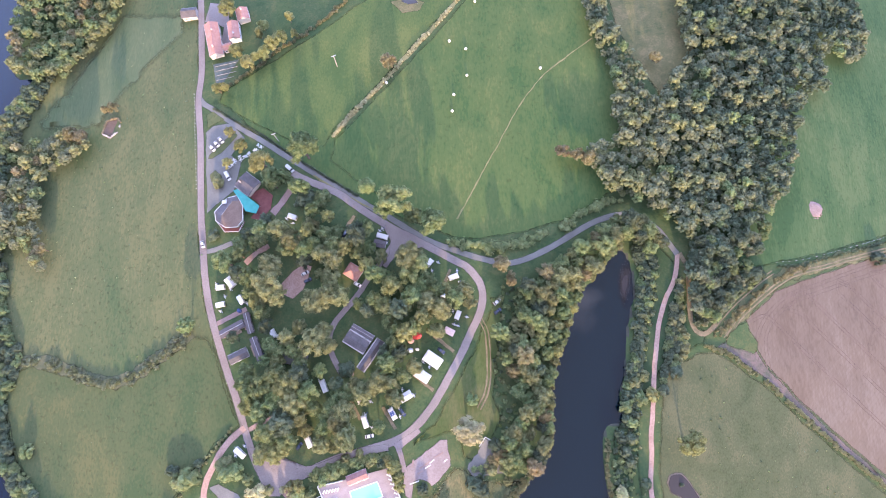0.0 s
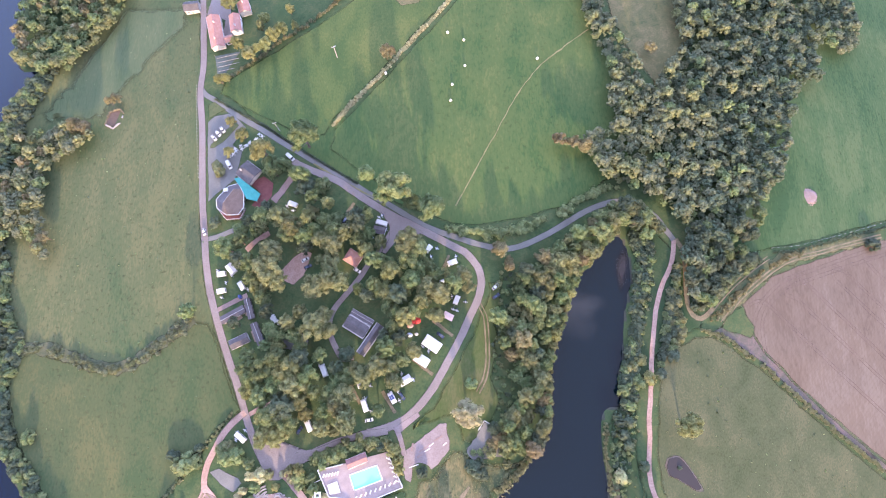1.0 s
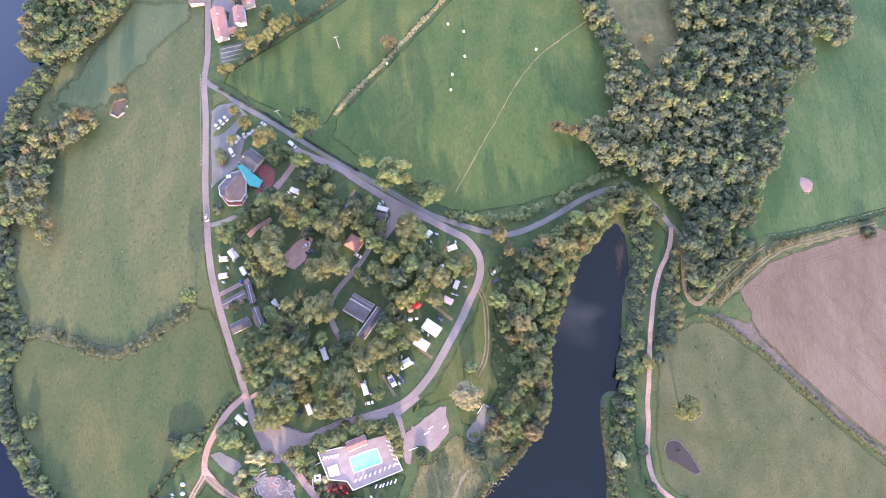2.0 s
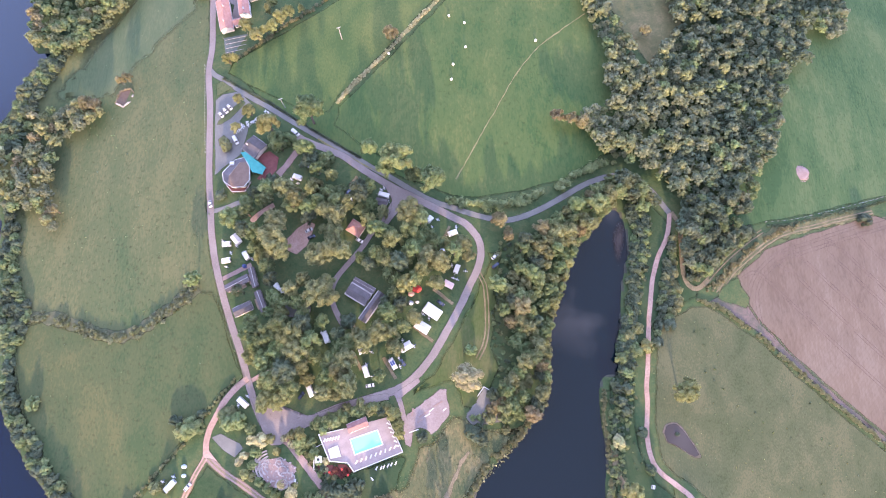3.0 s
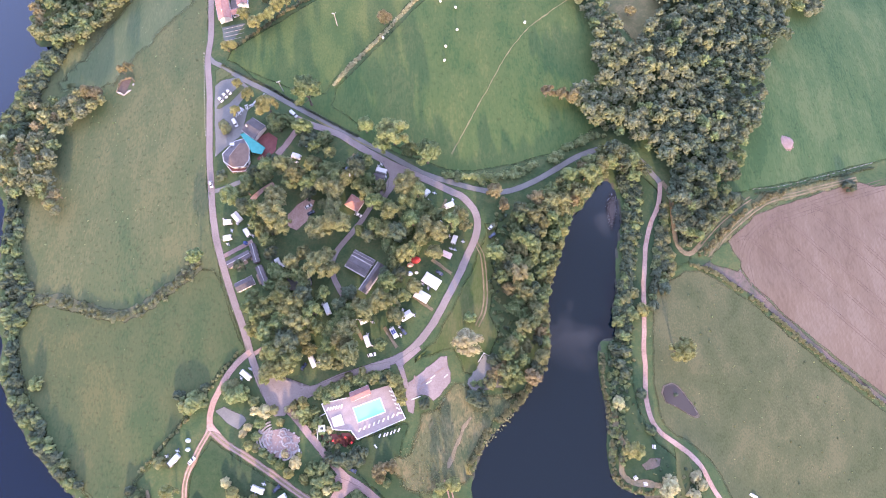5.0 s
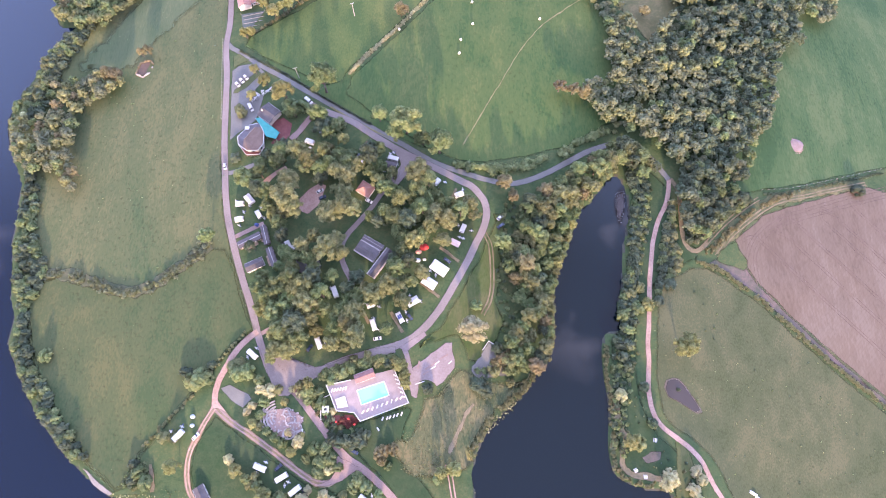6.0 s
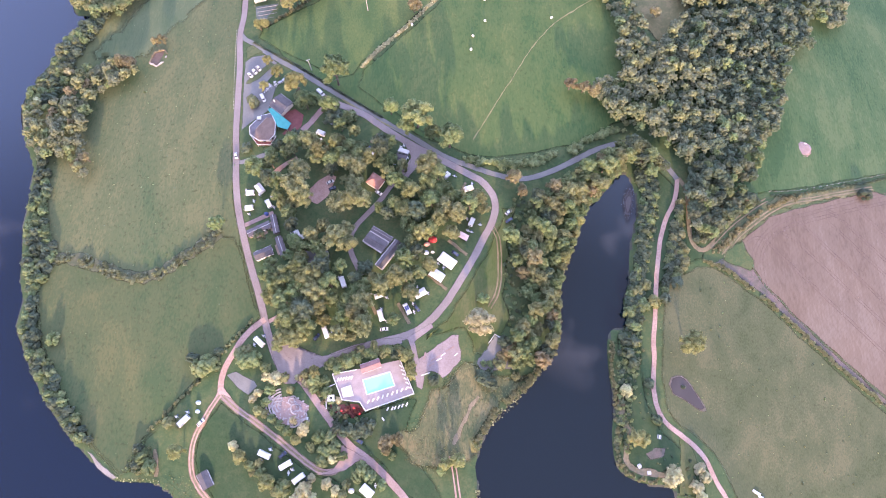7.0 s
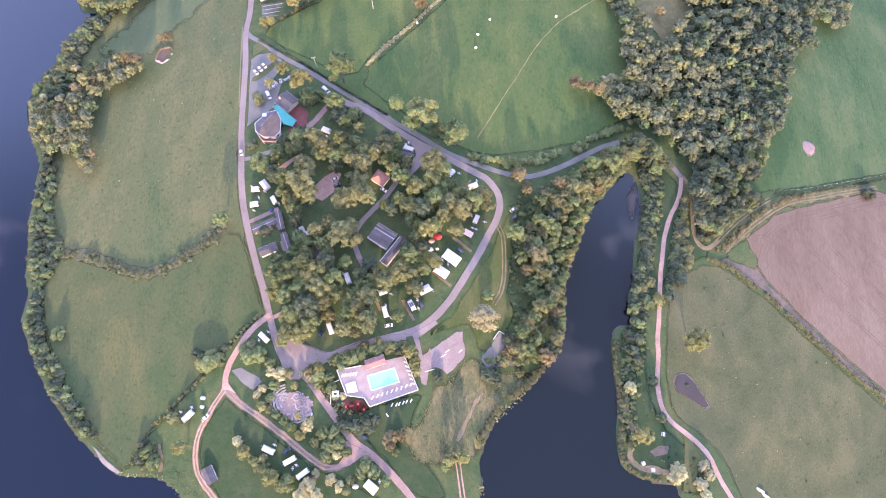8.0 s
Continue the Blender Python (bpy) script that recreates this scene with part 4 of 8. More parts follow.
CARS_WHITE = [(-132.6, 113.7, -45, 6.3), (-130.2, 116.3, -47, 6), (-127.9, 118.6, -48, 5.5), (-74.2, 40.8, 29, 3.9), (-45.8, 34.6, -30, 5.2), (27.7, 25.4, 42, 4.2), (-132.5, 57.5, -71, 4.8), (-37.6, -41.9, 10, 4.7), (-129.8, -91.9, 50, 3.4)]
CARS_DARK = [(-53.5, 62.1, 61, 5.4), (-72.6, 36.9, 27, 4.1), (27.9, 20.5, 37, 4.7), (-1.5, 0.3, -37, 6), (-21, -30.3, -51, 4.8), (-73.1, -47, 55, 3.8), (-95, -2.9, 75, 3.7), (-46.9, -97.6, -25, 5.2), (-84.8, -105.7, 44, 4.4), (-70.1, -115.5, 34, 4.5)]
VANS = [(-86.1, 100, -42, 6.3), (-121.6, 96.5, -60, 5.2)]
CARAVANS = [(-120, 33.5, 8, 5.8), (-119.3, 24.3, 12, 5.8), (-108.2, 26.9, -57, 6.2), (-89.4, 9, -60, 5.7), (-61.5, -17.5, -67, 8), (-39.9, -34.8, -70, 7.6), (-68.3, -44.5, -65, 7.8), (-103.4, -50.4, -39, 7.9), (7.1, 18.5, 68, 5.7), (5, 38.4, 21, 6.3), (-7.7, 46, 50, 4.3), (-26, -31, -60, 7.3), (-33.1, 60.4, -16, 7.6), (-82.7, 71.9, -20, 6.5), (-139, -91.5, 49, 8.8), (-94.1, -105.8, -21, 8.5), (-82.7, -110.3, 32, 8), (-75.5, -116.1, 39, 7.8)]
AWNINGS = [(-114.8, 36.3, -48, 7.6), (-85.8, 7.4, 9, 3.7), (-11, -12.2, -32, 9.9), (-5.8, -4.2, -34, 11.9), (2.7, 10, -27, 6.8), (-19.4, -22.4, 30, 8.1), (-34.4, 56.3, -12, 8.4), (-41.7, -24.5, 21, 5.6), (-41.1, -120.6, -37, 8.5)]
TENTS = [(-76.9, 79.3, -20, 3.2), (-50.5, 59.3, -37, 4.6), (-14.2, 7.9, 6, 5.4), (-17.2, 5.2, 9, 3.6), (-17.5, 0.5, -5, 3.3), (-13.9, 0.9, 0, 2.1), (-14.3, 36.5, -15, 3.8), (-0.7, 28.7, 0, 3.7), (-5.9, 25.5, 0, 3.1), (-109.1, 21.2, -26, 3), (-132.6, -82.2, -10, 2.9), (-132.4, -86.6, -7, 2.6), (-49, -120.9, 3, 3.3)]
SUNBEDS = [(-33.3, -81.8, 66, 3.1), (-31, -81.5, 66, 3.1), (-29.6, -81.1, 66, 3.1), (-27.6, -80.5, 66, 3.1), (-25.9, -79.9, 65, 3.1), (-23.7, -79.3, 65, 3.1), (-35.4, -86.8, -48, 2.8)]
BALES = [(3.1, 178.8, 0, 1.3), (12.7, 173.5, 0, 1.3), (13.1, 156, 0, 1.3), (5.6, 143.7, 0, 1.3), (4.6, 133.4, 0, 1.3), (55.8, 161, 1, 1.3), (-33.2, 151.7, -1, 1.3), (18.5, 206.3, 0, 1.4)]

# ---- the lie of the land ----
def inside(x, y, ring):
    """Which of the points lie in a closed outline."""
    hit = np.zeros(np.shape(x), bool)
    for (x1, y1), (x2, y2) in zip(ring, ring[1:] + ring[:1]):
        if y1 != y2:
            hit ^= ((y1 > y) != (y2 > y)) & (x < (x2 - x1) * (y - y1) / (y2 - y1) + x1)
    return hit


def far(x, y, ring, closed=True):
    """The distance to an outline."""
    d = np.full(np.shape(x), 1e9)
    ends = ring[1:] + ring[:1] if closed else ring[1:]
    for (ax, ay), (bx, by) in zip(ring, ends):
        ux, uy = bx - ax, by - ay
        k = np.clip(((x - ax) * ux + (y - ay) * uy) / max(ux * ux + uy * uy, 1e-9), 0, 1)
        d = np.minimum(d, np.hypot(x - ax - k * ux, y - ay - k * uy))
    return d


WATER_EAST, WATER_WEST = 1.0, -11.0


def level_off(u):
    return np.where(np.abs(u) < 300, u, np.sign(u) * (300 + 80 * np.tanh((np.abs(u) - 300) / 80)))


def land(x, y):
    """The height of the ground: a broad low rise between two lakes, easing down to their shores."""
    x, y = np.asarray(x, float), np.asarray(y, float)
    z = -3.285e-4 * (level_off(x - 15.2) ** 2 - 121.8 ** 2) - 2.299e-4 * (level_off(y - 60.9) ** 2 - 91.3 ** 2)
    for ring, level in ((LAKE_EAST, WATER_EAST), (LAKE_WEST, WATER_WEST)):
        k = np.clip(far(x, y, ring) / 45, 0, 1)
        z = level + 0.5 + (z - level - 0.5) * k * k * (3 - 2 * k)
    return z


def ground_at(x, y):
    return float(land(x, y))


def solid(name, verts, faces, material, parent=None, label="", smooth=False):
    me = bpy.data.meshes.new(name)
    me.from_pydata([tuple(v) for v in verts], [], [tuple(f) for f in faces])
    for m in material if isinstance(material, (list, tuple)) else [material]:
        me.materials.append(m)
    if smooth:
        me.polygons.foreach_set("use_smooth", [True] * len(me.polygons))
    me.update()
    ob = new(name, me)
    ob.parent = parent
    if label:
        ob["label"] = label
    return ob


def make_ground():
    fine_x, fine_y = np.arange(-340, 341, 2.5), np.arange(-240, 301, 2.5)
    xs = np.concatenate([np.array([-4000, -2000, -1100, -700, -500, -400]), fine_x, np.array([400, 500, 700, 1100, 2000, 4000])])
    ys = np.concatenate([np.array([-4000, -2000, -1100, -700, -450, -320]), fine_y, np.array([350, 450, 700, 1100, 2000, 4000])])
    gx, gy = [a.ravel() for a in np.meshgrid(xs, ys)]
    gz = land(gx, gy)
    rnd = np.array([noise.noise(Vector((a * 0.05, b * 0.05, 0))) for a, b in zip(gx, gy)])
    gz = gz + rnd * 0.25
    for ring, level in ((LAKE_EAST, WATER_EAST), (LAKE_WEST, WATER_WEST)):
        wet = inside(gx, gy, ring)
        depth = np.clip(far(gx, gy, ring) * 0.35, 0.3, 3.0)
        gz = np.where(wet, level - depth, gz)
    nx = len(xs)
    faces = [(j * nx + i, j * nx + i + 1, (j + 1) * nx + i + 1, (j + 1) * nx + i) for j in range(len(ys) - 1) for i in range(nx - 1)]
    ob = solid("ground", np.stack([gx, gy, gz], 1), faces, [M_GRASS, M_BED], smooth=True)
    cx, cy = gx.reshape(len(ys), nx), gy.reshape(len(ys), nx)
    mx, my = ((cx[:-1, :-1] + cx[1:, 1:]) / 2).ravel(), ((cy[:-1, :-1] + cy[1:, 1:]) / 2).ravel()
    bed = inside(mx, my, LAKE_EAST) | inside(mx, my, LAKE_WEST)
    ob.data.polygons.foreach_set("material_index", bed.astype(np.int32))
    return tagged(ob, "green grassy ground between two lakes", "ground", kind="structure")


def sheet(name, ring, lift, material, label, category="field", cell=6.0, parent=None, wobble=1.2, feather=3.2):
    """A patch of ground cover that follows the land, with a slightly uneven border."""
    pts = []
    for i, (a, b) in enumerate(zip(ring, ring[1:] + ring[:1])):
        a, b = Vector(a), Vector(b)
        n = max(1, int((b - a).length / cell))
        for k in range(n):
            p = a.lerp(b, k / n)
            w = Vector((noise.noise(Vector((p.x * 0.13, p.y * 0.13, 3))), noise.noise(Vector((p.x * 0.13, p.y * 0.13, 8))))) * wobble
            w += Vector((noise.noise(Vector((p.x * 0.5, p.y * 0.5, 6))), noise.noise(Vector((p.x * 0.5, p.y * 0.5, 1))))) * wobble * 0.5
            pts.append(p + w)
    bm = bmesh.new()
    f = bm.faces.new([bm.verts.new((p.x, p.y, 0)) for p in pts])
    bmesh.ops.triangulate(bm, faces=[f], quad_method="BEAUTY", ngon_method="BEAUTY")
    if feather:
        bmesh.ops.inset_region(bm, faces=list(bm.faces), thickness=feather, use_boundary=True, use_even_offset=False)
    for _ in range(7):
        long = [e for e in bm.edges if e.calc_length() > cell * 1.8]
        if not long:
            break
        bmesh.ops.subdivide_edges(bm, edges=long, cuts=1)
        bmesh.ops.triangulate(bm, faces=[g for g in bm.faces if len(g.verts) > 3])
    z = land(np.array([v.co.x for v in bm.verts]), np.array([v.co.y for v in bm.verts]))
    for v, h in zip(bm.verts, z):
        v.co.z = h + lift + noise.noise(Vector((v.co.x * 0.05, v.co.y * 0.05, 0))) * 0.25
    bmesh.ops.recalc_face_normals(bm, faces=bm.faces)
    if sum(g.normal.z for g in bm.faces) < 0:
        bmesh.ops.reverse_faces(bm, faces=bm.faces)
    solidity = [0.0 if v.is_boundary else 1.0 for v in bm.verts]
    me = bpy.data.meshes.new(name)
    bm.to_mesh(me)
    bm.free()
    if feather:
        me.attributes.new("edge", "FLOAT", "POINT").data.foreach_set("value", solidity)
    me.materials.append(frayed(material, 0.3 if feather > 1.5 else 0.5) if feather else material)
    me.polygons.foreach_set("use_smooth", [True] * len(me.polygons))
    ob = new(name, me)
    ob.parent = parent
    return tagged(ob, label, category, kind="structure")


def glide(line, step=2.0):
    """A smooth curve through the points of a line, at even steps."""
    p = [np.array(a, float) for a in line]
    p = [2 * p[0] - p[1]] + p + [2 * p[-1] - p[-2]]
    out = []
    for i in range(1, len(p) - 2):
        n = max(1, int(np.hypot(*(p[i + 1] - p[i])) / step))
        for k in range(n):
            t = k / n
            out.append(0.5 * (2 * p[i] + (p[i + 1] - p[i - 1]) * t + (2 * p[i - 1] - 5 * p[i] + 4 * p[i + 1] - p[i + 2]) * t * t
                              + (3 * p[i] - 3 * p[i + 1] + p[i + 2] - p[i - 1]) * t ** 3))
    return np.array(out + [p[-2]])


def soft_ring(ring, step=1.5):
    """A closed outline with its corners rounded."""
    return [tuple(p) for p in glide(ring + ring[:1], step)[:-1]]


def road(name, line, width, lift, material, label, category="road", fray=0.25, camber=0.05):
    c = glide(line)
    d = np.gradient(c, axis=0)
    d /= np.maximum(np.hypot(d[:, 0], d[:, 1]), 1e-9)[:, None]
    side = np.stack([-d[:, 1], d[:, 0]], 1)
    rows, across = [], (-1.0, -0.66, 0.0, 0.66, 1.0)
    for k in across:
        w = np.array([1 + (fray / width * 2) * noise.noise(Vector((a * 0.22, b * 0.22, 5 + k))) for a, b in c])
        p = c + side * (k * width / 2 * w)[:, None]
        bumps = np.array([noise.noise(Vector((a * 0.05, b * 0.05, 0))) for a, b in p]) * 0.25
        z = land(p[:, 0], p[:, 1]) + bumps + lift + camber * (1 - k * k)
        rows.append(np.c_[p, z])
    n = len(c)
    faces = [(j * n + i, j * n + i + 1, (j + 1) * n + i + 1, (j + 1) * n + i) for j in range(len(across) - 1) for i in range(n - 1)]
    ob = solid(name, np.concatenate(rows), [f[::-1] for f in faces], frayed(material) if fray else material)
    if fray:
        solidity = np.repeat([0.0, 1.0, 1.0, 1.0, 0.0], n)
        ob.data.attributes.new("edge", "FLOAT", "POINT").data.foreach_set("value", solidity)
    bm = bmesh.new()
    bm.from_mesh(ob.data)
    bmesh.ops.recalc_face_normals(bm, faces=bm.faces)
    if sum(g.normal.z * g.calc_area() for g in bm.faces) < 0:
        bmesh.ops.reverse_faces(bm, faces=bm.faces)
    bm.to_mesh(ob.data)
    bm.free()
    return tagged(ob, label, category, kind="structure")


def ruts(name, line, gap, width, lift, material, label):
    """Two worn wheel tracks beside each other."""
    c = glide(line)
    d = np.gradient(c, axis=0)
    d /= np.maximum(np.hypot(d[:, 0], d[:, 1]), 1e-9)[:, None]
    side = np.stack([-d[:, 1], d[:, 0]], 1)
    for s in (-0.5, 0.5):
        road(name, [tuple(p) for p in (c + side * gap * s)[::3]], width, lift, material, label, "track", fray=0.4, camber=0.02)


def water(name, ring, level, material, label, category):
    bm = bmesh.new()
    pts = glide(ring + ring[:1], 4.0)[:-1]
    f = bm.faces.new([bm.verts.new((a, b, level)) for a, b in pts])
    bmesh.ops.triangulate(bm, faces=[f])
    bmesh.ops.recalc_face_normals(bm, faces=bm.faces)
    if sum(g.normal.z for g in bm.faces) < 0:
        bmesh.ops.reverse_faces(bm, faces=bm.faces)
    me = bpy.data.meshes.new(name)
    bm.to_mesh(me)
    bm.free()
    me.materials.append(material)
    return tagged(new(name, me), label, category, kind="structure")


make_ground()
water("water_east", LAKE_EAST, WATER_EAST, M_WATER, "still dark blue lake arm between wooded banks", "lake")
water("water_west", LAKE_WEST, WATER_WEST, M_WATER_WEST, "calm deep blue lake beyond the pasture", "lake")


def shallows(ring, level):
    """A muddy shelf showing through the water near the shore."""
    bm = bmesh.new()
    line = [Vector(p) for p in glide(ring + ring[:1], 2.0)[:-1]]
    mid = sum(line, Vector((0, 0))) / len(line)
    rows = [[bm.verts.new((*mid.lerp(p, k), level + 0.03)) for p in line] for k in (0.12, 1.0)]
    bm.faces.new(rows[0])
    for i in range(len(line)):
        j = (i + 1) % len(line)
        bm.faces.new((rows[0][i], rows[1][i], rows[1][j], rows[0][j]))
    bmesh.ops.recalc_face_normals(bm, faces=bm.faces)
    if sum(g.normal.z for g in bm.faces) < 0:
        bmesh.ops.reverse_faces(bm, faces=bm.faces)
    solidity = [0.0 if v.is_boundary else 1.0 for v in bm.verts]
    me = bpy.data.meshes.new("shallows")
    bm.to_mesh(me)
    bm.free()
    me.attributes.new("edge", "FLOAT", "POINT").data.foreach_set("value", solidity)
    me.materials.append(frayed(M_SHALLOW, 0.2))
    tagged(new("shallows", me), "muddy brown shallows at the lake head", "lake", kind="structure")


shallows(SHALLOWS, WATER_EAST)
sheet("field_west", FIELD_WEST, 0.10, M_WEST, "large dry olive-green pasture beside the road")
sheet("field_southwest", HEDGE_F + [(-125.0, 9.0)] + FIELD_WEST[6:22], 0.32, M_WEST_LOW, "greener pasture below the bushy hedge", feather=5.0)
sheet("meadow_west", MEADOW_WEST, 0.22, M_MEADOW_W, "mown grey-green meadow with pale stripes", feather=8.0)
sheet("pasture_north", PASTURE_A, 0.10, M_PASTURE_A, "bright green pasture behind a dry hedge")
sheet("pasture_centre", PASTURE_B, 0.10, M_PASTURE_B, "lush green pasture dotted with wrapped bales")
sheet("pasture_corner", PASTURE_C, 0.07, M_PASTURE_B, "green corner of the pasture beside the lane")
sheet("pasture_east", FIELD_EAST, 0.10, M_EAST, "green pasture beside the wood")
sheet("ploughed_field", PLOUGHED, 0.12, M_PLOUGH, "pinkish ploughed field with straight furrow lines", feather=2.2)
sheet("field_margin", STUBBLE, 0.16, M_STUBBLE, "greyish bare soil margin of the ploughed field", feather=2.4)
sheet("weedy_corner", soft_ring(WEED_APEX, 3), 0.24, M_GRASS, "green weeds at the corner of the ploughed field", "grass", 3.0, feather=2.2)
sheet("meadow_east", soft_ring(MEADOW_EAST, 4), 0.10, M_MEADOW_E, "rough tussocky olive meadow by the gravel path")
sheet("clearing", CLEARING, 0.12, M_CLEARING, "dry olive clearing in the wood", feather=4.0)
sheet("rough_ground", soft_ring(ROUGH, 4), 0.10, M_ROUGH, "straw-coloured overgrown ground near the lake", wobble=4.0, feather=4.5)
sheet("bank_lawn", soft_ring(BANK_LAWN, 4), 0.10, M_LAWN, "yellowish green lawn between loop road and lake trees", "lawn", wobble=3.0)
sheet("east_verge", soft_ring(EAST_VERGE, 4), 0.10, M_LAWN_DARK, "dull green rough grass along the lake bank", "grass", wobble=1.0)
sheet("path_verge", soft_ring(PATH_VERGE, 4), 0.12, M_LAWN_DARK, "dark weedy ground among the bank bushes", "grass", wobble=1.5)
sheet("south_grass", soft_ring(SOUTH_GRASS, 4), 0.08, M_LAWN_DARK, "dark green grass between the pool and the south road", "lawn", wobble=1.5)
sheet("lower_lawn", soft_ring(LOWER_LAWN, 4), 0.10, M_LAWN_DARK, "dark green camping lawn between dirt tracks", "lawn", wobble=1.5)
road("main_road", MAIN_ROAD, 4.7, 0.22, M_MAIN, "straight pinkish asphalt road along the pasture", fray=0.1)
road("lane", LANE, 3.8, 0.20, M_LANE, "narrow grey asphalt lane curving past the pastures")
road("loop_road", LOOP_ROAD, 4.8, 0.25, M_ASPHALT, "worn asphalt loop road round the campsite")
road("gravel_path", GRAVEL_PATH, 3.0, 0.2, M_DIRT, "pale pink gravel path along the lake bank", "path")
road("field_path", FIELD_PATH, 3.2, 0.17, M_TRACK, "gravel path bending towards the fields", "path")
road("field_verge", DRY_VERGE, 9.0, 0.15, M_ROUGH, "dry straw-coloured verge beside the ploughed field", "verge", fray=3.0, camber=0.02)
ruts("wood_track", WOOD_TRACK, 1.7, 0.9, 0.2, M_TRACK, "dark earth wheel track along the wood edge")
ruts("worn_track", WORN_TRACK, 1.7, 1.0, 0.22, M_TRACK, "worn earth wheel track beside the ploughed field")
road("dirt_road", DIRT_ROAD, 4.0, 0.28, M_DIRT, "pink dirt road leaving the main road")
road("dirt_road_west", DIRT_WEST, 3.8, 0.18, M_TRACK, "narrow pink dirt track between caravans", "track", fray=0.8)
ruts("wheel_rut", DIRT_WEST, 1.7, 0.95, 0.24, M_DIRT, "pale wheel rut of the dirt track")
road("dirt_road_east", DIRT_EAST, 4.2, 0.18, M_TRACK, "reddish dirt track across the lower lawn", "track", fray=0.8)
ruts("wheel_rut", DIRT_EAST, 1.8, 1.0, 0.24, M_PINK_ROAD, "reddish wheel rut of the dirt track")
road("south_road", SOUTH_ROAD, 4.4, 0.24, M_PINK_ROAD, "reddish gravel road below the pool")
road("camp_road", CAMP_ROAD, 3.6, 0.2, M_ASPHALT, "small asphalt drive between the camp trees")
road("entry_drive", ENTRY_DRIVE, 3.4, 0.18, M_LANE, "grey entrance drive off the main road", "drive")
road("pitch_drive", PITCH_DRIVE, 3.0, 0.18, M_PINK_ROAD, "pale pinkish drive to the mobile homes", "drive")
road("wood_drive", WOOD_DRIVE, 2.8, 0.18, M_DIRT, "pink earth drive into the camp trees", "drive")
ruts("meadow_track", MEADOW_TRACK, 1.8, 0.9, 0.18, M_TRACK, "pale wheel ruts across the grass")
ruts("bank_track", BANK_TRACK, 1.9, 0.9, 0.18, M_DIRT, "pink wheel ruts on the overgrown bank")
road("shore_track", SHORE_TRACK, 2.1, 0.18, M_TRACK, "brown earth track near the shore", "track", fray=1.3)
road("turning_place", TURNING, 4.6, 0.18, M_PINK_ROAD, "gravel turning place by the clubhouse", "drive", fray=1.0)
for strip in (STRIP_A, STRIP_B, STRIP_C, STRIP_D, STRIP_E, STRIP_G):
    road("pitch_strip", strip, 2.2, 0.16, M_TRACK, "bare earth strip between camping pitches", "drive", fray=0.6)
road("field_verge", HEDGE_F, 8.0, 0.4, M_VERGE, "dry rough strip under the bushy field hedge", "verge", fray=3.0, camber=0.02)
road("hedge_verge", HEDGE_A, 3.4, 0.15, M_STRAW, "straw-coloured strip under the dry hedge", "verge", fray=1.5, camber=0.02)
road("lane_verge", HEDGE_K, 1.7, 0.2, M_STRAW, "straw-coloured grass strip between lane and loop road", "verge", fray=0.5)
road("foot_track", HEDGE_C, 0.8, 0.17, M_STRAW, "straw-coloured footpath crossing the pasture", "path", fray=0.8)
sheet("road_apron", LANE_MOUTH, 0.29, M_ASPHALT, "broad asphalt apron where the camp roads meet", "road", 3.0, wobble=0.3, feather=0.8)
sheet("road_apron", JUNCTION, 0.31, M_ASPHALT, "broad worn asphalt junction below the campsite", "road", 3.0, wobble=0.3, feather=0.8)
road("foot_track", TROD, 2.4, 0.4, M_TRACK, "trodden earth strip by the lake bushes", "track", fray=1.2)
sheet("road_apron", FORK, 0.3, M_DIRT, "pink dirt fork of the tracks", "road", 3.0, wobble=0.3, feather=0.8)
for furrow in (TRAM_A, TRAM_B, TRAM_C, TRAM_D, TRAM_E, TRAM_F):
    ruts("tramline", furrow, 1.7, 0.42, 0.15, M_FURROW, "dark wheel line in the ploughed field")
for furrow in (HEADLAND_A, HEADLAND_B, HEADLAND_C):
    ruts("tramline", furrow, 1.8, 0.4, 0.15, M_FURROW, "dark wheel line curving along the ploughed headland")
sheet("car_park", CAR_PARK, 0.16, M_LANE, "grey asphalt car park by the clubhouse", "car park", 4.0, wobble=0.4, feather=0.8)
for isle in (ISLAND_A, ISLAND_B, ISLAND_C):
    sheet("grass_island", isle, 0.28, M_WEST, "grass island in the car park", "lawn", 3.0, wobble=0.4, feather=0.8)
sheet("gravel_pad", RED_PAD, 0.16, M_DIRT, "reddish gravel parking pad among trees", "car park", 4.0, wobble=0.8, feather=0.8)
sheet("court", COURT, 0.18, M_COURT, "pale pinkish games court with painted lines", "court", 1.5, wobble=1.0, feather=0.8)
sheet("waste_patch", soft_ring(WASTE), 0.16, M_LANE, "bare greyish patch of dumped soil", "ground", 4.0, wobble=3.0, feather=0.8)
sheet("parking_pad", soft_ring(DARK_PAD), 0.16, M_LANE, "shaded dark grey parking pad among trees", "car park", 3.0, wobble=0.6, feather=1.4)
road("garden_drive", PINK_DRIVE, 3.6, 0.17, M_DIRT, "pink earth drive beside the clubhouse trees", "drive", fray=0.9)
road("court_path", COURT_PATH, 3.2, 0.27, M_COURT, "pale path from the loop road to the court", "path", fray=0.5)
sheet("road_apron", [(-56.9, -99.5), (-49.6, -101.6), (-42.1, -105.8), (-47.7, -108.2), (-52.5, -112.0), (-59.9, -114.4), (-67.0, -114.2), (-58.8, -110.7), (-55.8, -106.4)], 0.29, M_PINK_ROAD, "broad earth junction of the dirt tracks", "road", 3.0, wobble=0.4, feather=0.9)
sheet("road_apron", SPUR, 0.3, M_COURT, "pale asphalt spur beside the loop road", "road", 3.0, wobble=0.3, feather=0.7)
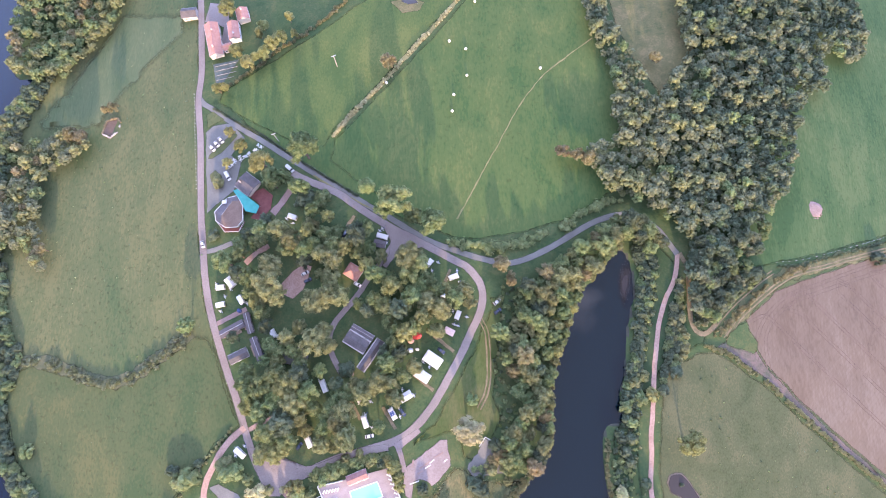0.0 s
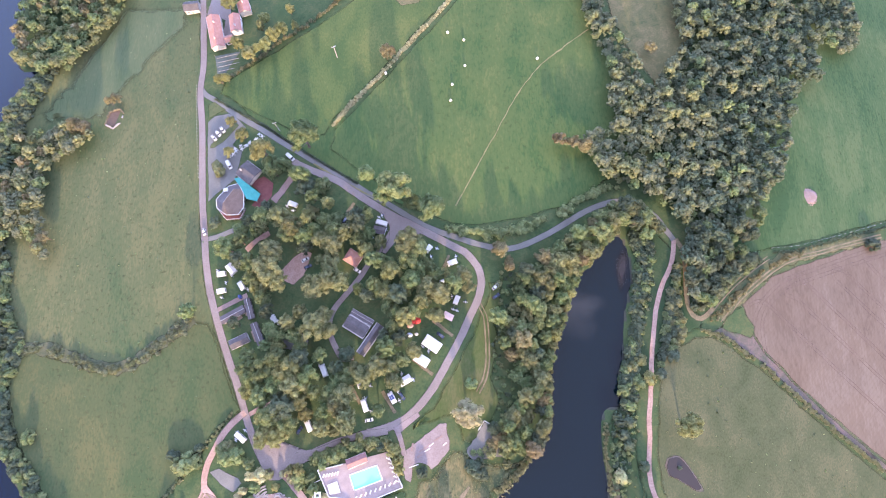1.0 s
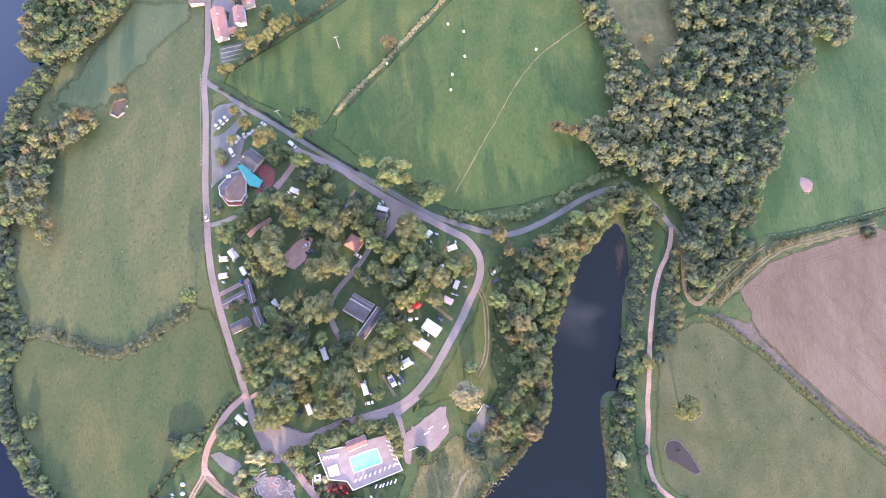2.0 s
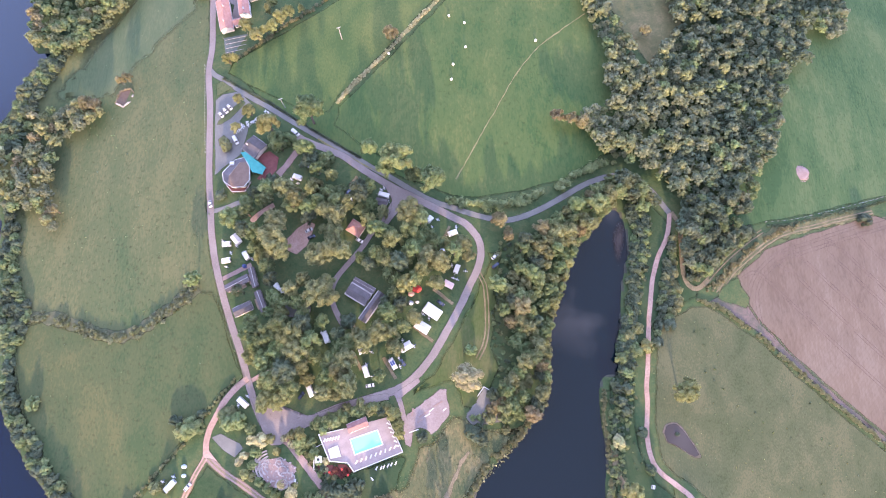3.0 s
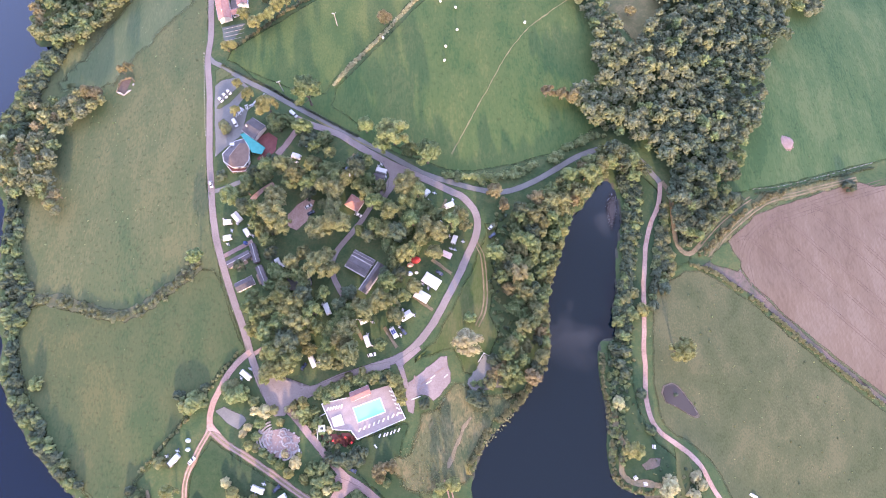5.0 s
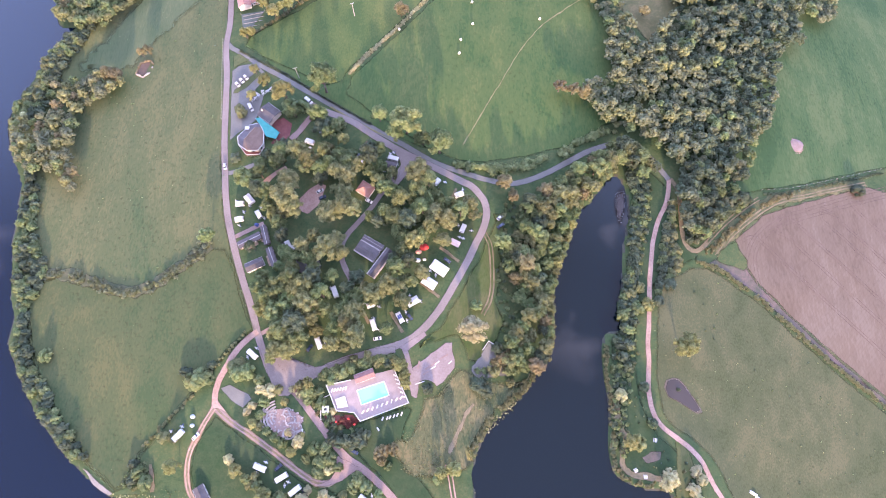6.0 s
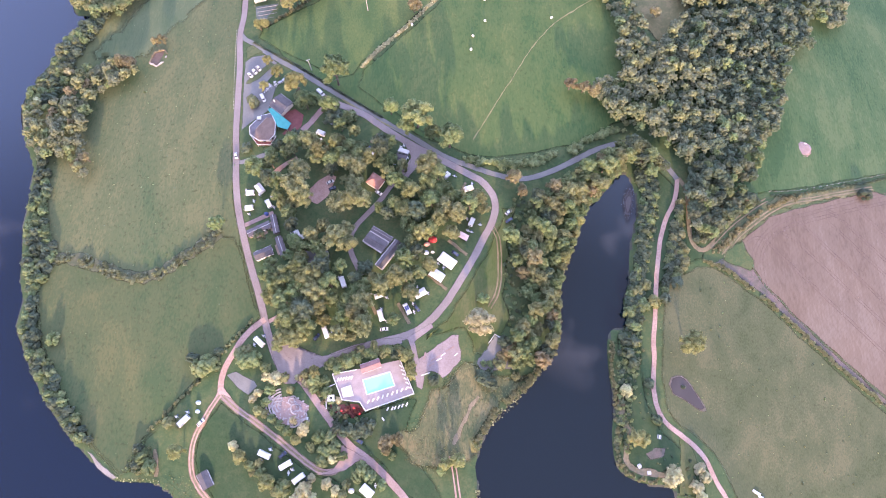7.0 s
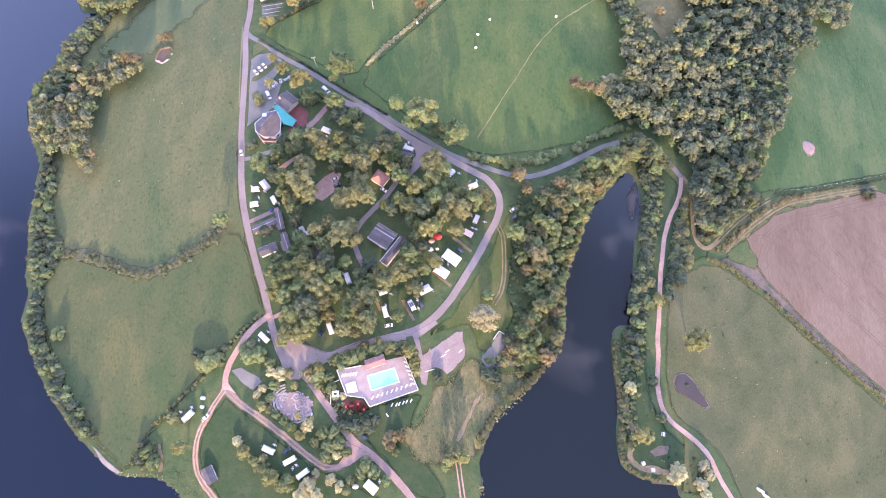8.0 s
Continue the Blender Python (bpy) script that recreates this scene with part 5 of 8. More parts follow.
road("bank_path", BANK_PATH, 3.6, 0.16, M_TRACK, "pinkish trodden earth along the lake bank", "path", fray=1.8)
# sunlight on the verge, put in as a strip of lighter lawn colour
sheet("sunny_strip", soft_ring(SUNNY_STRIP, 4), 0.14, M_LAWN, "grass strip beside the gravel path, coloured sunlit yellow-green", "grass", 4.0, wobble=1.5, feather=1.2)
sheet("dry_patch", soft_ring(DRY_STRIP, 3), 0.15, M_STUBBLE, "dry beige grass patch on the lake bank", "grass", 3.0, wobble=1.2, feather=1.2)
sheet("patio", PATIO, 0.16, M_LANE, "grey asphalt parking strip by the dirt road", "car park", 4.0, wobble=0.4, feather=0.8)
sheet("farm_yard", YARD_FARM, 0.16, M_ASPHALT, "pinkish paved farm yard", "yard", 4.0, wobble=0.4, feather=0.8)

# ---- trees and shrubs ----
def unit_ball(cuts):
    bm = bmesh.new()
    bmesh.ops.create_icosphere(bm, subdivisions=cuts, radius=1.0)
    v = np.array([p.co[:] for p in bm.verts])
    f = np.array([[p.index for p in g.verts] for g in bm.faces])
    bm.free()
    return v, f


BALL, BALL_FACES = unit_ball(1)


def foliage(lobes, leaves, leaf, rng, low=-0.35):
    """Verts and faces of a crown: knobbly lobes (x, y, z, radius) and leaf sprays standing off them."""
    verts, faces, base = [], [], 0
    lobes = np.asarray(lobes, float)
    for x, y, z, r in lobes:
        k = 1 + rng.uniform(-0.22, 0.16, len(BALL))
        v = BALL * k[:, None] * (r * 0.9) * np.array([1, 1, 0.85]) + (x, y, z)
        verts.append(v)
        faces.append(BALL_FACES + base)
        base += len(v)
    weight = lobes[:, 3] ** 2 / (lobes[:, 3] ** 2).sum()
    pick = rng.choice(len(lobes), leaves, p=weight)
    d = rng.normal(size=(leaves, 3))
    d[:, 2] = np.abs(d[:, 2]) * 0.9 + low * rng.random(leaves)
    d /= np.linalg.norm(d, axis=1)[:, None]
    at = lobes[pick, :3] + d * (lobes[pick, 3] * rng.uniform(0.92, 1.16, leaves))[:, None]
    tilt = d + rng.normal(scale=0.4, size=(leaves, 3))
    tilt /= np.linalg.norm(tilt, axis=1)[:, None]
    u = np.cross(tilt, rng.normal(size=(leaves, 3)))
    u /= np.linalg.norm(u, axis=1)[:, None]
    w = np.cross(tilt, u)
    s = (leaf * rng.uniform(0.6, 1.3, leaves))[:, None]
    u, w = u * s, w * s * 0.7
    cup = tilt * s * 0.25
    quad = np.stack([at - u, at - w + cup, at + u, at + w + cup], 1).reshape(-1, 3)
    verts.append(quad)
    faces4 = np.arange(leaves * 4).reshape(-1, 4) + base
    return np.concatenate(verts), np.concatenate(faces), faces4


def leafy_mesh(name, data, material):
    verts, tris, quads = data
    me = bpy.data.meshes.new(name)
    me.from_pydata(verts.tolist(), [], tris.tolist() + quads.tolist())
    me.materials.append(material)
    me.update()
    return me


def crown_data(seed, rise, lobes, leaves, leaf, ragged=1.0, spread=3.3):
    """A crown of radius about 5 m whose middle is at the height rise."""
    rng = np.random.default_rng(seed)
    out = []
    for i in range(lobes):
        a, q = rng.uniform(0, 2 * math.pi), math.sqrt((i + 0.5) / lobes)
        r = rng.uniform(1.5, 2.3) * (1.15 - 0.3 * q) * (15 / lobes) ** 0.3
        out.append((math.cos(a + i * 2.4) * q * spread, math.sin(a + i * 2.4) * q * spread, rise + (1 - q * q) * 2.6 + rng.uniform(-1.1, 0.7) * ragged, r * (1.6 - 0.6 * ragged)))
    return foliage(out, leaves, leaf, rng)


def trunk_mesh(seed, height):
    """A tapered, slightly bent trunk with limbs."""
    rng = np.random.default_rng(seed)
    verts, faces = [], []

    def limb(a, b, r0, r1, n=6, rings=3):
        a, b = np.array(a, float), np.array(b, float)
        way = (b - a) / np.linalg.norm(b - a)
        u = np.cross(way, (0.3, 0.9, 0.1))
        u /= np.linalg.norm(u)
        w = np.cross(way, u)
        base = len(verts)
        for i in range(rings + 1):
            t = i / rings
            c = a + (b - a) * t + rng.normal(scale=0.06, size=3) * (0 < i < rings)
            r = r0 + (r1 - r0) * t
            for k in range(n):
                verts.append(c + (u * math.cos(2 * math.pi * k / n) + w * math.sin(2 * math.pi * k / n)) * r)
        for i in range(rings):
            for k in range(n):
                faces.append((base + i * n + k, base + i * n + (k + 1) % n, base + (i + 1) * n + (k + 1) % n, base + (i + 1) * n + k))

    limb((0, 0, -0.6), (0, 0, 0.6), 0.55, 0.34, 8, 2)
    limb((0, 0, 0.5), (0.15, 0.1, height), 0.34, 0.12, 8, 4)
    for i in range(5):
        a = i * 1.26 + rng.uniform(-0.3, 0.3)
        z = height * rng.uniform(0.35, 0.7)
        limb((0.05, 0.05, z), (math.cos(a) * 2.6, math.sin(a) * 2.6, z + rng.uniform(1.2, 2.4)), 0.16, 0.05, 5, 2)
    me = bpy.data.meshes.new("trunk")
    me.from_pydata([tuple(v) for v in verts], [], faces)
    me.materials.append(M_BARK)
    me.update()
    return me


TRUNKS = [trunk_mesh(50 + i, 6.5) for i in range(3)]
SHAPES = [crown_data(100 + i, 6.2, 36, 1250, 0.33, 1.3, 4.0) for i in range(7)]
WOOD_SHAPES = [crown_data(300 + i, 6.6, 34, 215, 0.46, 1.3, 3.9) for i in range(8)]
LOW_SHAPES = [crown_data(200 + i, 1.7, 40, 310, 0.38, 1.0, 3.9) for i in range(6)]
MODELS = {}


def plant(species, x, y, r, rng, shrub=False, category="tree", label="", group=""):
    """A tree or shrub with the crown radius r, standing on the land."""
    shapes = LOW_SHAPES if shrub else SHAPES
    i = int(rng.integers(len(shapes)))
    key = (species, i, shrub)
    k = r / 5.2
    m = Matrix.LocRotScale((x, y, ground_at(x, y) - 0.05), Euler((0, 0, rng.uniform(0, 6.28))), (k * rng.uniform(0.85, 1.18), k * rng.uniform(0.85, 1.18), k * rng.uniform(0.85, 1.12) if shrub else max(k, 0.72) * rng.uniform(1.0, 1.3)))
    if key in MODELS:
        ob = copy_thing(MODELS[key], m @ Matrix.Diagonal((*[1 / a for a in MODELS[key].scale], 1)))
    else:
        ob = new("shrub" if shrub else "tree")
        crown = new("crown", leafy_mesh("crown", shapes[i], M_LEAF[species]))
        crown.parent = ob
        if not shrub:
            new("trunk", TRUNKS[i % 3]).parent = ob
        MODELS[key] = ob
        ob.matrix_basis = m
    return tagged(ob, label, category, group)


RNG = np.random.default_rng(7)
WORDS = {
    "green": "broad green deciduous tree with dense lumpy crown", "olive": "olive-green deciduous tree catching warm light",
    "yellow": "yellowing tree with a light golden crown", "pale": "pale grey-green tree with soft silvery foliage",
    "brown": "brownish autumn-tinged tree with thin crown", "dark": "dark green tree of the wood",
}
for species, rows, group in (
        ("green", TREES_GREEN + TREES_GREEN_B + TREES_FILL, "camp trees"), ("olive", TREES_OLIVE, "camp trees"), ("yellow", TREES_YELLOW, "yellowing trees"),
        ("green", TREES_ROAD_TREE, "trees along the lane"), ("pale", TREES_PALE, "pale trees"), ("brown", TREES_BROWN, "brown trees")):
    for i, (x, y, r) in enumerate(rows):
        kind = ("green", "green", "dark", "green", "olive", "green", "green", "yellow")[i % 8] if species == "green" and group == "camp trees" else species
        plant(kind, x, y, r * (1.2 if group == "camp trees" else 1.25 if group == "trees along the lane" else 1.12), RNG, label=WORDS[kind], group=group)
for i, (x, y, r) in enumerate(LANE_CANOPY):
    plant(("green", "olive", "dark")[i % 3], x, y, r * 1.1, RNG, label="broad bank tree overhanging the lane", group="trees over the lane")
for i, (x, y) in enumerate(glide(LAKE_EAST[:12], 4.6)):
    plant(("olive", "green", "green", "yellow")[i % 4], x - 2.2, y + 1.2, RNG.uniform(2.6, 3.8), RNG, label="sunlit tree overhanging the lake edge", group="trees at the waterline")
for x, y, r in TREES_SHRUB + TREES_SHRUB_B:
    plant(("green", "dark", "olive", "green")[int(RNG.integers(4))], x, y, r * 1.3, RNG, shrub=True, category="shrub", label="rounded green shrub on the grass", group="garden shrubs")


for species, rows in (("green", SHRUBS_GREEN), ("dark", SHRUBS_DARK), ("yellow", SHRUBS_YELLOW), ("pale", SHRUBS_PALE), ("olive", SHRUBS_OLIVE), ("brown", SHRUBS_BROWN)):
    for x, y, r in rows:
        plant(species, x, y, r * 1.15, RNG, shrub=True, category="shrub", group="planted bushes", label={
            "green": "leafy green bush beside the camp tracks", "dark": "dark green bush on the shaded bank", "yellow": "yellow-green bush catching the light",
            "pale": "silvery grey-green bush by the track", "olive": "olive-green bush on the rough grass", "brown": "orange-brown bush on the dumped soil"}[species])


def scatter(ring, gap, rng):
    """Points about gap metres apart within an outline."""
    xs, ys = [p[0] for p in ring], [p[1] for p in ring]
    out = np.zeros((0, 2))
    tries = int((max(xs) - min(xs)) * (max(ys) - min(ys)) / gap ** 2 * 14)
    cand = rng.uniform((min(xs), min(ys)), (max(xs), max(ys)), (tries, 2))
    cand = cand[inside(cand[:, 0], cand[:, 1], ring)]
    keep = []
    for p in cand:
        if not keep or np.min(np.hypot(out[:, 0] - p[0], out[:, 1] - p[1])) > gap:
            keep.append(p)
            out = np.array(keep)
    return keep


def woodland(name, ring, gap, size, mix, label, tall=1.0, shapes=None):
    """A wood too dense to count, as one mesh: every tree a crown of lobes and leaf sprays."""
    rng = np.random.default_rng(len(ring) * 31)
    shapes = shapes or WOOD_SHAPES
    points = scatter(ring, gap, rng)
    mats = [M_LEAF[k] for k, _ in mix]
    share = np.array([s for _, s in mix], float)
    parts, tris, quads, mi_t, mi_q, base = [], [], [], [], [], 0
    h = land(np.array([p[0] for p in points]), np.array([p[1] for p in points]))
    for (x, y), z in zip(points, h):
        v, t, q = shapes[int(rng.integers(len(shapes)))]
        k, a = rng.uniform(*size) / 5.2, rng.uniform(0, 6.28)
        turn = np.array([[math.cos(a), -math.sin(a), 0], [math.sin(a), math.cos(a), 0], [0, 0, rng.uniform(0.85, 1.25) * tall]])
        parts.append(v @ turn.T * k + (x, y, z))
        tris.append(t + base)
        quads.append(q + base)
        bias = min(0.6, max(-0.6, (x - 150) / 45 + min(1.2, max(0.0, (80 - y) / 35)) + noise.noise(Vector((x * 0.03, y * 0.03, 2))) * 0.5)) if tall == 1.0 else 0.0
        w = np.clip(share * (1 + bias * np.linspace(-1.6, 1.6, len(share))), 0.01, None)
        which = int(rng.choice(len(mix), p=w / w.sum()))
        mi_t += [which] * len(t)
        mi_q += [which] * len(q)
        base += len(v)
    me = bpy.data.meshes.new(name)
    me.from_pydata(np.concatenate(parts).tolist(), [], np.concatenate(tris).tolist() + np.concatenate(quads).tolist())
    for m in mats:
        me.materials.append(m)
    me.polygons.foreach_set("material_index", np.array(mi_t + mi_q, np.int32))
    me.update()
    return tagged(new(name, me), label, "wood", kind="stuff")


def grove(ring, gap, size, mix, label, group, category="tree", shrub=False):
    rng = np.random.default_rng(len(ring) * 17 + 3)
    names, share = [k for k, _ in mix], np.array([s for _, s in mix], float)
    for x, y in scatter(ring, gap, rng):
        plant(names[int(rng.choice(len(names), p=share / share.sum()))], x, y, rng.uniform(*size), rng, shrub=shrub, category=category, label=label, group=group)


woodland("woodland", WOOD_NORTH, 3.6, (2.5, 4.9), (("olive", 3), ("wood", 7), ("green", 1.2), ("dark", 6)), "dense mixed wood with olive and dark green crowns")
woodland("spur_wood", WOOD_SPUR, 4.2, (2.8, 5.0), (("olive", 3), ("green", 5), ("brown", 1.5)), "olive-green wood on the lake spur", 0.99)
grove(WOOD_LAKE, 4.7, (3.7, 5.8), (("olive", 4), ("green", 5), ("dark", 1), ("brown", 1)), "green bank tree leaning over the lake", "trees on the lake bank")
woodland("bank_thicket", WOOD_EAST, 2.3, (2.1, 3.3), (("dark", 7), ("green", 3)), "dark green thicket on the east lake bank", 0.97, LOW_SHAPES)
woodland("path_thicket", WOOD_PATH, 2.4, (2.1, 3.4), (("dark", 4), ("green", 3), ("olive", 2)), "green thicket between the gravel paths", 0.97, LOW_SHAPES)
woodland("wood_edge_thicket", WOOD_EDGE, 2.6, (2.2, 3.4), (("dark", 6), ("green", 3), ("wood", 2)), "dark thicket along the wood edge track", 0.97, LOW_SHAPES)
grove(WOOD_TIP, 4.8, (3.2, 4.8), (("dark", 6), ("green", 3), ("wood", 3)), "dark green tree at the edge of the wood", "trees at the wood edge")
woodland("west_wood", WOOD_WEST, 4.3, (3.0, 5.2), (("olive", 3), ("green", 1.5), ("wood", 5), ("brown", 1)), "grey-olive lakeside wood by the pasture", 0.98)
grove(SHORE_WOOD, 3.4, (2.6, 4.2), (("dark", 4), ("green", 3)), "green bush along the lake shore", "shore shrubs", "shrub", True)
grove(SHORE_TOP, 3.4, (2.8, 4.4), (("olive", 3), ("green", 2), ("dark", 2)), "olive bush leaning over the lake shore", "shore shrubs", "shrub", True)
grove(SHORE_NORTH, 3.8, (3.2, 4.8), (("green", 3), ("dark", 4), ("pale", 0.6)), "green bush along the lake shore", "shore shrubs", "shrub", True)


def hedge(name, line, width, height, material, label, gap=1.4, leaf=0.45, broken=0.0, category="hedge"):
    """A row of merged bushes along a line."""
    rng = np.random.default_rng(int(abs(line[0][0]) * 10))
    c = glide(line, gap)
    lobes = []
    z = land(c[:, 0], c[:, 1])
    for (x, y), h in zip(c, z):
        if noise.noise(Vector((x * 0.11, y * 0.11, 1))) < broken - 0.5 or rng.random() < broken * 0.5:
            continue
        r = height * rng.uniform(0.4, 0.7)
        for _ in range(1 + int(width > 2.5)):
            lobes.append((x + rng.normal() * width * 0.22, y + rng.normal() * width * 0.22, h + r * 0.5, r))
    me = leafy_mesh(name, foliage(lobes, int(len(lobes) * 26), leaf, rng, -0.1), material)
    return tagged(new(name, me), label, category)


hedge("hedge", HEDGE_A, 2.4, 1.0, M_LEAF["pale"], "dry straw-coloured hedge between two pastures", 0.5)
hedge("hedge", HEDGE_B, 2.2, 1.8, M_LEAF["reed"], "straw-coloured hedge along the farm gardens")
hedge("hedge", HEDGE_D, 2.0, 0.9, M_LEAF["dark"], "low dark scrubby hedge above the ploughed field", 0.8, broken=0.1)
hedge("hedge", HEDGE_E, 2.8, 0.95, M_LEAF["reed"], "dry hedge between meadow and ploughed field", 0.7)
hedge("hedge", HEDGE_F, 8.0, 2.0, M_LEAF["wood"], "broken bushy hedge across the pasture", broken=0.34)
hedge("hedge", HEDGE_F, 5.5, 1.7, M_LEAF["olive"], "low olive bushes along the field hedge", 1.9, broken=0.3)
hedge("hedge", HEDGE_F, 6.0, 0.6, M_LEAF["reed"], "dry grass strip under the bushy hedge", broken=0.42)
hedge("hedge", HEDGE_G, 2.4, 1.2, M_LEAF["reed"], "rough hedge beside the pink dirt road")
hedge("hedge", HEDGE_H, 5.0, 3.4, M_LEAF["green"], "bushes between lane and pasture", broken=0.12)
hedge("hedge", HEDGE_I, 4.0, 3.0, M_LEAF["green"], "green hedge behind the pool house")
hedge("hedge", HEDGE_J, 1.0, 0.9, M_LEAF["dark"], "clipped hedge along the lane", 0.6)
hedge("hedge", HEDGE_L, 3.4, 1.3, M_LEAF["reed"], "dry scrubby strip beside the worn track")
hedge("reed_belt", REEDS, 4.0, 1.8, M_LEAF["reed"], "pale reeds along the lake shore", category="reeds")
hedge("reed_belt", REEDS_EAST, 3.0, 1.2, M_LEAF["reed"], "thin reeds on the east shore", category="reeds", broken=0.1)

# ---- building blocks ----
M_WHITE = mat("white_paint", (0.4655, 0.4655, 0.4524), (0.5455, 0.5455, 0.5324), None, 0.8, 5, 0.45, bump=0.1, dist=0.01)
M_CANVAS = mat("white_canvas", (0.4515, 0.4454, 0.4394), (0.5272, 0.5211, 0.5081), None, 0.6, 4, 0.8, bump=0.3, dist=0.05)
M_GLASS = mat("dark_glass", (0.02, 0.025, 0.03), (0.045, 0.05, 0.06), None, 0.5, 3, 0.12, bump=0, spec=0.6)
M_RUBBER = mat("tyre_rubber", (0.015, 0.015, 0.015), (0.03, 0.03, 0.03), None, 2, 9, 0.9)
M_METAL = mat("grey_metal", (0.35, 0.35, 0.36), (0.5, 0.5, 0.5), None, 1, 8, 0.4, metal=0.8)
M_DARKPAINT = mat("dark_car_paint", (0.02, 0.03, 0.055), (0.035, 0.05, 0.085), None, 0.6, 3, 0.25, bump=0, spec=0.5)
M_SILVER = mat("silver_car_paint", (0.42, 0.44, 0.46), (0.55, 0.56, 0.58), None, 0.6, 3, 0.3, bump=0, spec=0.5)
M_LAMP = mat("lamp_glass", (0.6, 0.6, 0.58), (0.75, 0.75, 0.72), None, 3, 9, 0.15, bump=0)
M_TAIL = mat("tail_glass", (0.30, 0.02, 0.02), (0.42, 0.04, 0.03), None, 3, 9, 0.2, bump=0)
M_TILE = stripes(mat("red_roof_tiles", (0.272, 0.136, 0.104), (0.376, 0.208, 0.168), (0.32, 0.168, 0.132), 0.5, 3.0, 0.85, bump=0.5, dist=0.08), 0, 0.7, (0.288, 0.136, 0.104), 0.4)
M_DULLTILE = mat("dull_red_tiles", (0.17, 0.092, 0.085), (0.25, 0.145, 0.135), (0.205, 0.115, 0.107), 0.5, 3.0, 0.85, bump=0.5, dist=0.08)
M_SLATE = mat("grey_slate", (0.054, 0.049, 0.051), (0.098, 0.088, 0.09), (0.074, 0.067, 0.069), 0.4, 3.0, 0.7, bump=0.3, dist=0.05)
M_FELT = mat("brown_roof_felt", (0.118, 0.0806, 0.0621), (0.172, 0.124, 0.0963), None, 0.35, 2.5, 0.9, bump=0.2, dist=0.03)
M_BLUEGREY = mat("blue_grey_sheet", (0.0619, 0.055, 0.0608), (0.103, 0.0908, 0.0935), None, 0.4, 3.0, 0.6, bump=0.1, dist=0.03)
M_PLASTER = mat("cream_plaster", (0.464, 0.416, 0.36), (0.56, 0.52, 0.464), None, 0.5, 4, 0.9, bump=0.2, dist=0.02)
M_TURQ = mat("turquoise_canvas", (0.028, 0.2, 0.185), (0.05, 0.26, 0.24), None, 0.4, 3, 0.7, bump=0.2, dist=0.04)
M_REDPAVE = mat("dark_red_paving", (0.108, 0.0376, 0.0355), (0.15, 0.0585, 0.0543), None, 0.5, 3, 0.85)
M_PAVE = mat("pale_paving", (0.23, 0.184, 0.17), (0.287, 0.233, 0.218), (0.257, 0.207, 0.191), 0.4, 3, 0.8, bump=0.2, dist=0.02)
M_TILEBLUE = mat("pool_tiles", (0.35, 0.75, 0.76), (0.45, 0.82, 0.82), None, 0.5, 4, 0.4, bump=0)
M_STONE = mat("pale_stone", (0.197, 0.18, 0.172), (0.344, 0.311, 0.294), (0.262, 0.238, 0.225), 0.6, 3, 0.9, bump=0.6, dist=0.1, island=0.2)
M_WOOD = mat("weathered_wood", (0.16, 0.12, 0.09), (0.28, 0.22, 0.17), None, 1.0, 7, 0.85, bump=0.3, dist=0.02)
M_REDCLOTH = mat("red_cloth", (0.36, 0.03, 0.025), (0.48, 0.055, 0.045), None, 0.8, 5, 0.8)
M_ORANGE = mat("faded_orange_cloth", (0.55, 0.28, 0.20), (0.66, 0.38, 0.28), None, 0.8, 5, 0.8)
M_PALEPINK = mat("pale_pink_cloth", (0.50, 0.36, 0.33), (0.60, 0.46, 0.42), None, 0.8, 5, 0.8)
M_BLUECLOTH = mat("blue_cloth", (0.03, 0.045, 0.13), (0.05, 0.075, 0.19), None, 0.8, 5, 0.8)
M_GREYBLUE = mat("grey_blue_cloth", (0.30, 0.35, 0.42), (0.42, 0.47, 0.53), None, 0.8, 5, 0.8)
M_WRAP = mat("bale_wrap", (0.5, 0.49, 0.4), (0.58, 0.57, 0.47), None, 1.5, 8, 0.4, bump=0.3, dist=0.03)
M_NET = mat("garden_netting", (0.055, 0.07, 0.06), (0.10, 0.12, 0.105), None, 0.3, 2, 0.9)
M_SOIL = mat("pink_soil", (0.173, 0.121, 0.109), (0.242, 0.179, 0.161), None, 0.4, 2, 0.95, bump=0.7, dist=0.2)


def thing(name, x, y, turn, label, category, group="", z=None):
    ob = new(name)
    ob.matrix_basis = pose(x, y, ground_at(x, y) + 0.12 if z is None else z, 0, 0, turn)
    return tagged(ob, label, category, group)


def part(name, bm, material, parent, label=""):
    me = bpy.data.meshes.new(name)
    bmesh.ops.recalc_face_normals(bm, faces=bm.faces)
    bm.to_mesh(me)
    bm.free()
    me.materials.append(material)
    ob = new(name, me)
    ob.parent = parent
    if label:
        ob["label"] = label
    return ob


def box(x, y, z, sx, sy, sz, bevel=0.0, taper=1.0, bm=None):
    """A box standing at z, bevelled, its top narrowed by taper."""
    own = bm or bmesh.new()
    made = bmesh.ops.create_cube(own, size=1.0)["verts"]
    for v in made:
        k = taper if v.co.z > 0 else 1.0
        v.co = Vector((v.co.x * sx * k + x, v.co.y * sy * k + y, (v.co.z + 0.5) * sz + z))
    if bevel:
        edges = list({e for v in made for e in v.link_edges})
        bmesh.ops.bevel(own, geom=edges, offset=bevel, segments=2, affect="EDGES", profile=0.6)
    return own


def prism(ring, z0, z1, bm=None):
    own = bm or bmesh.new()
    low, top = [own.verts.new((a, b, z0)) for a, b in ring], [own.verts.new((a, b, z1)) for a, b in ring]
    own.faces.new(top)
    own.faces.new(low[::-1])
    for i in range(len(ring)):
        j = (i + 1) % len(ring)
        own.faces.new((low[i], low[j], top[j], top[i]))
    return own


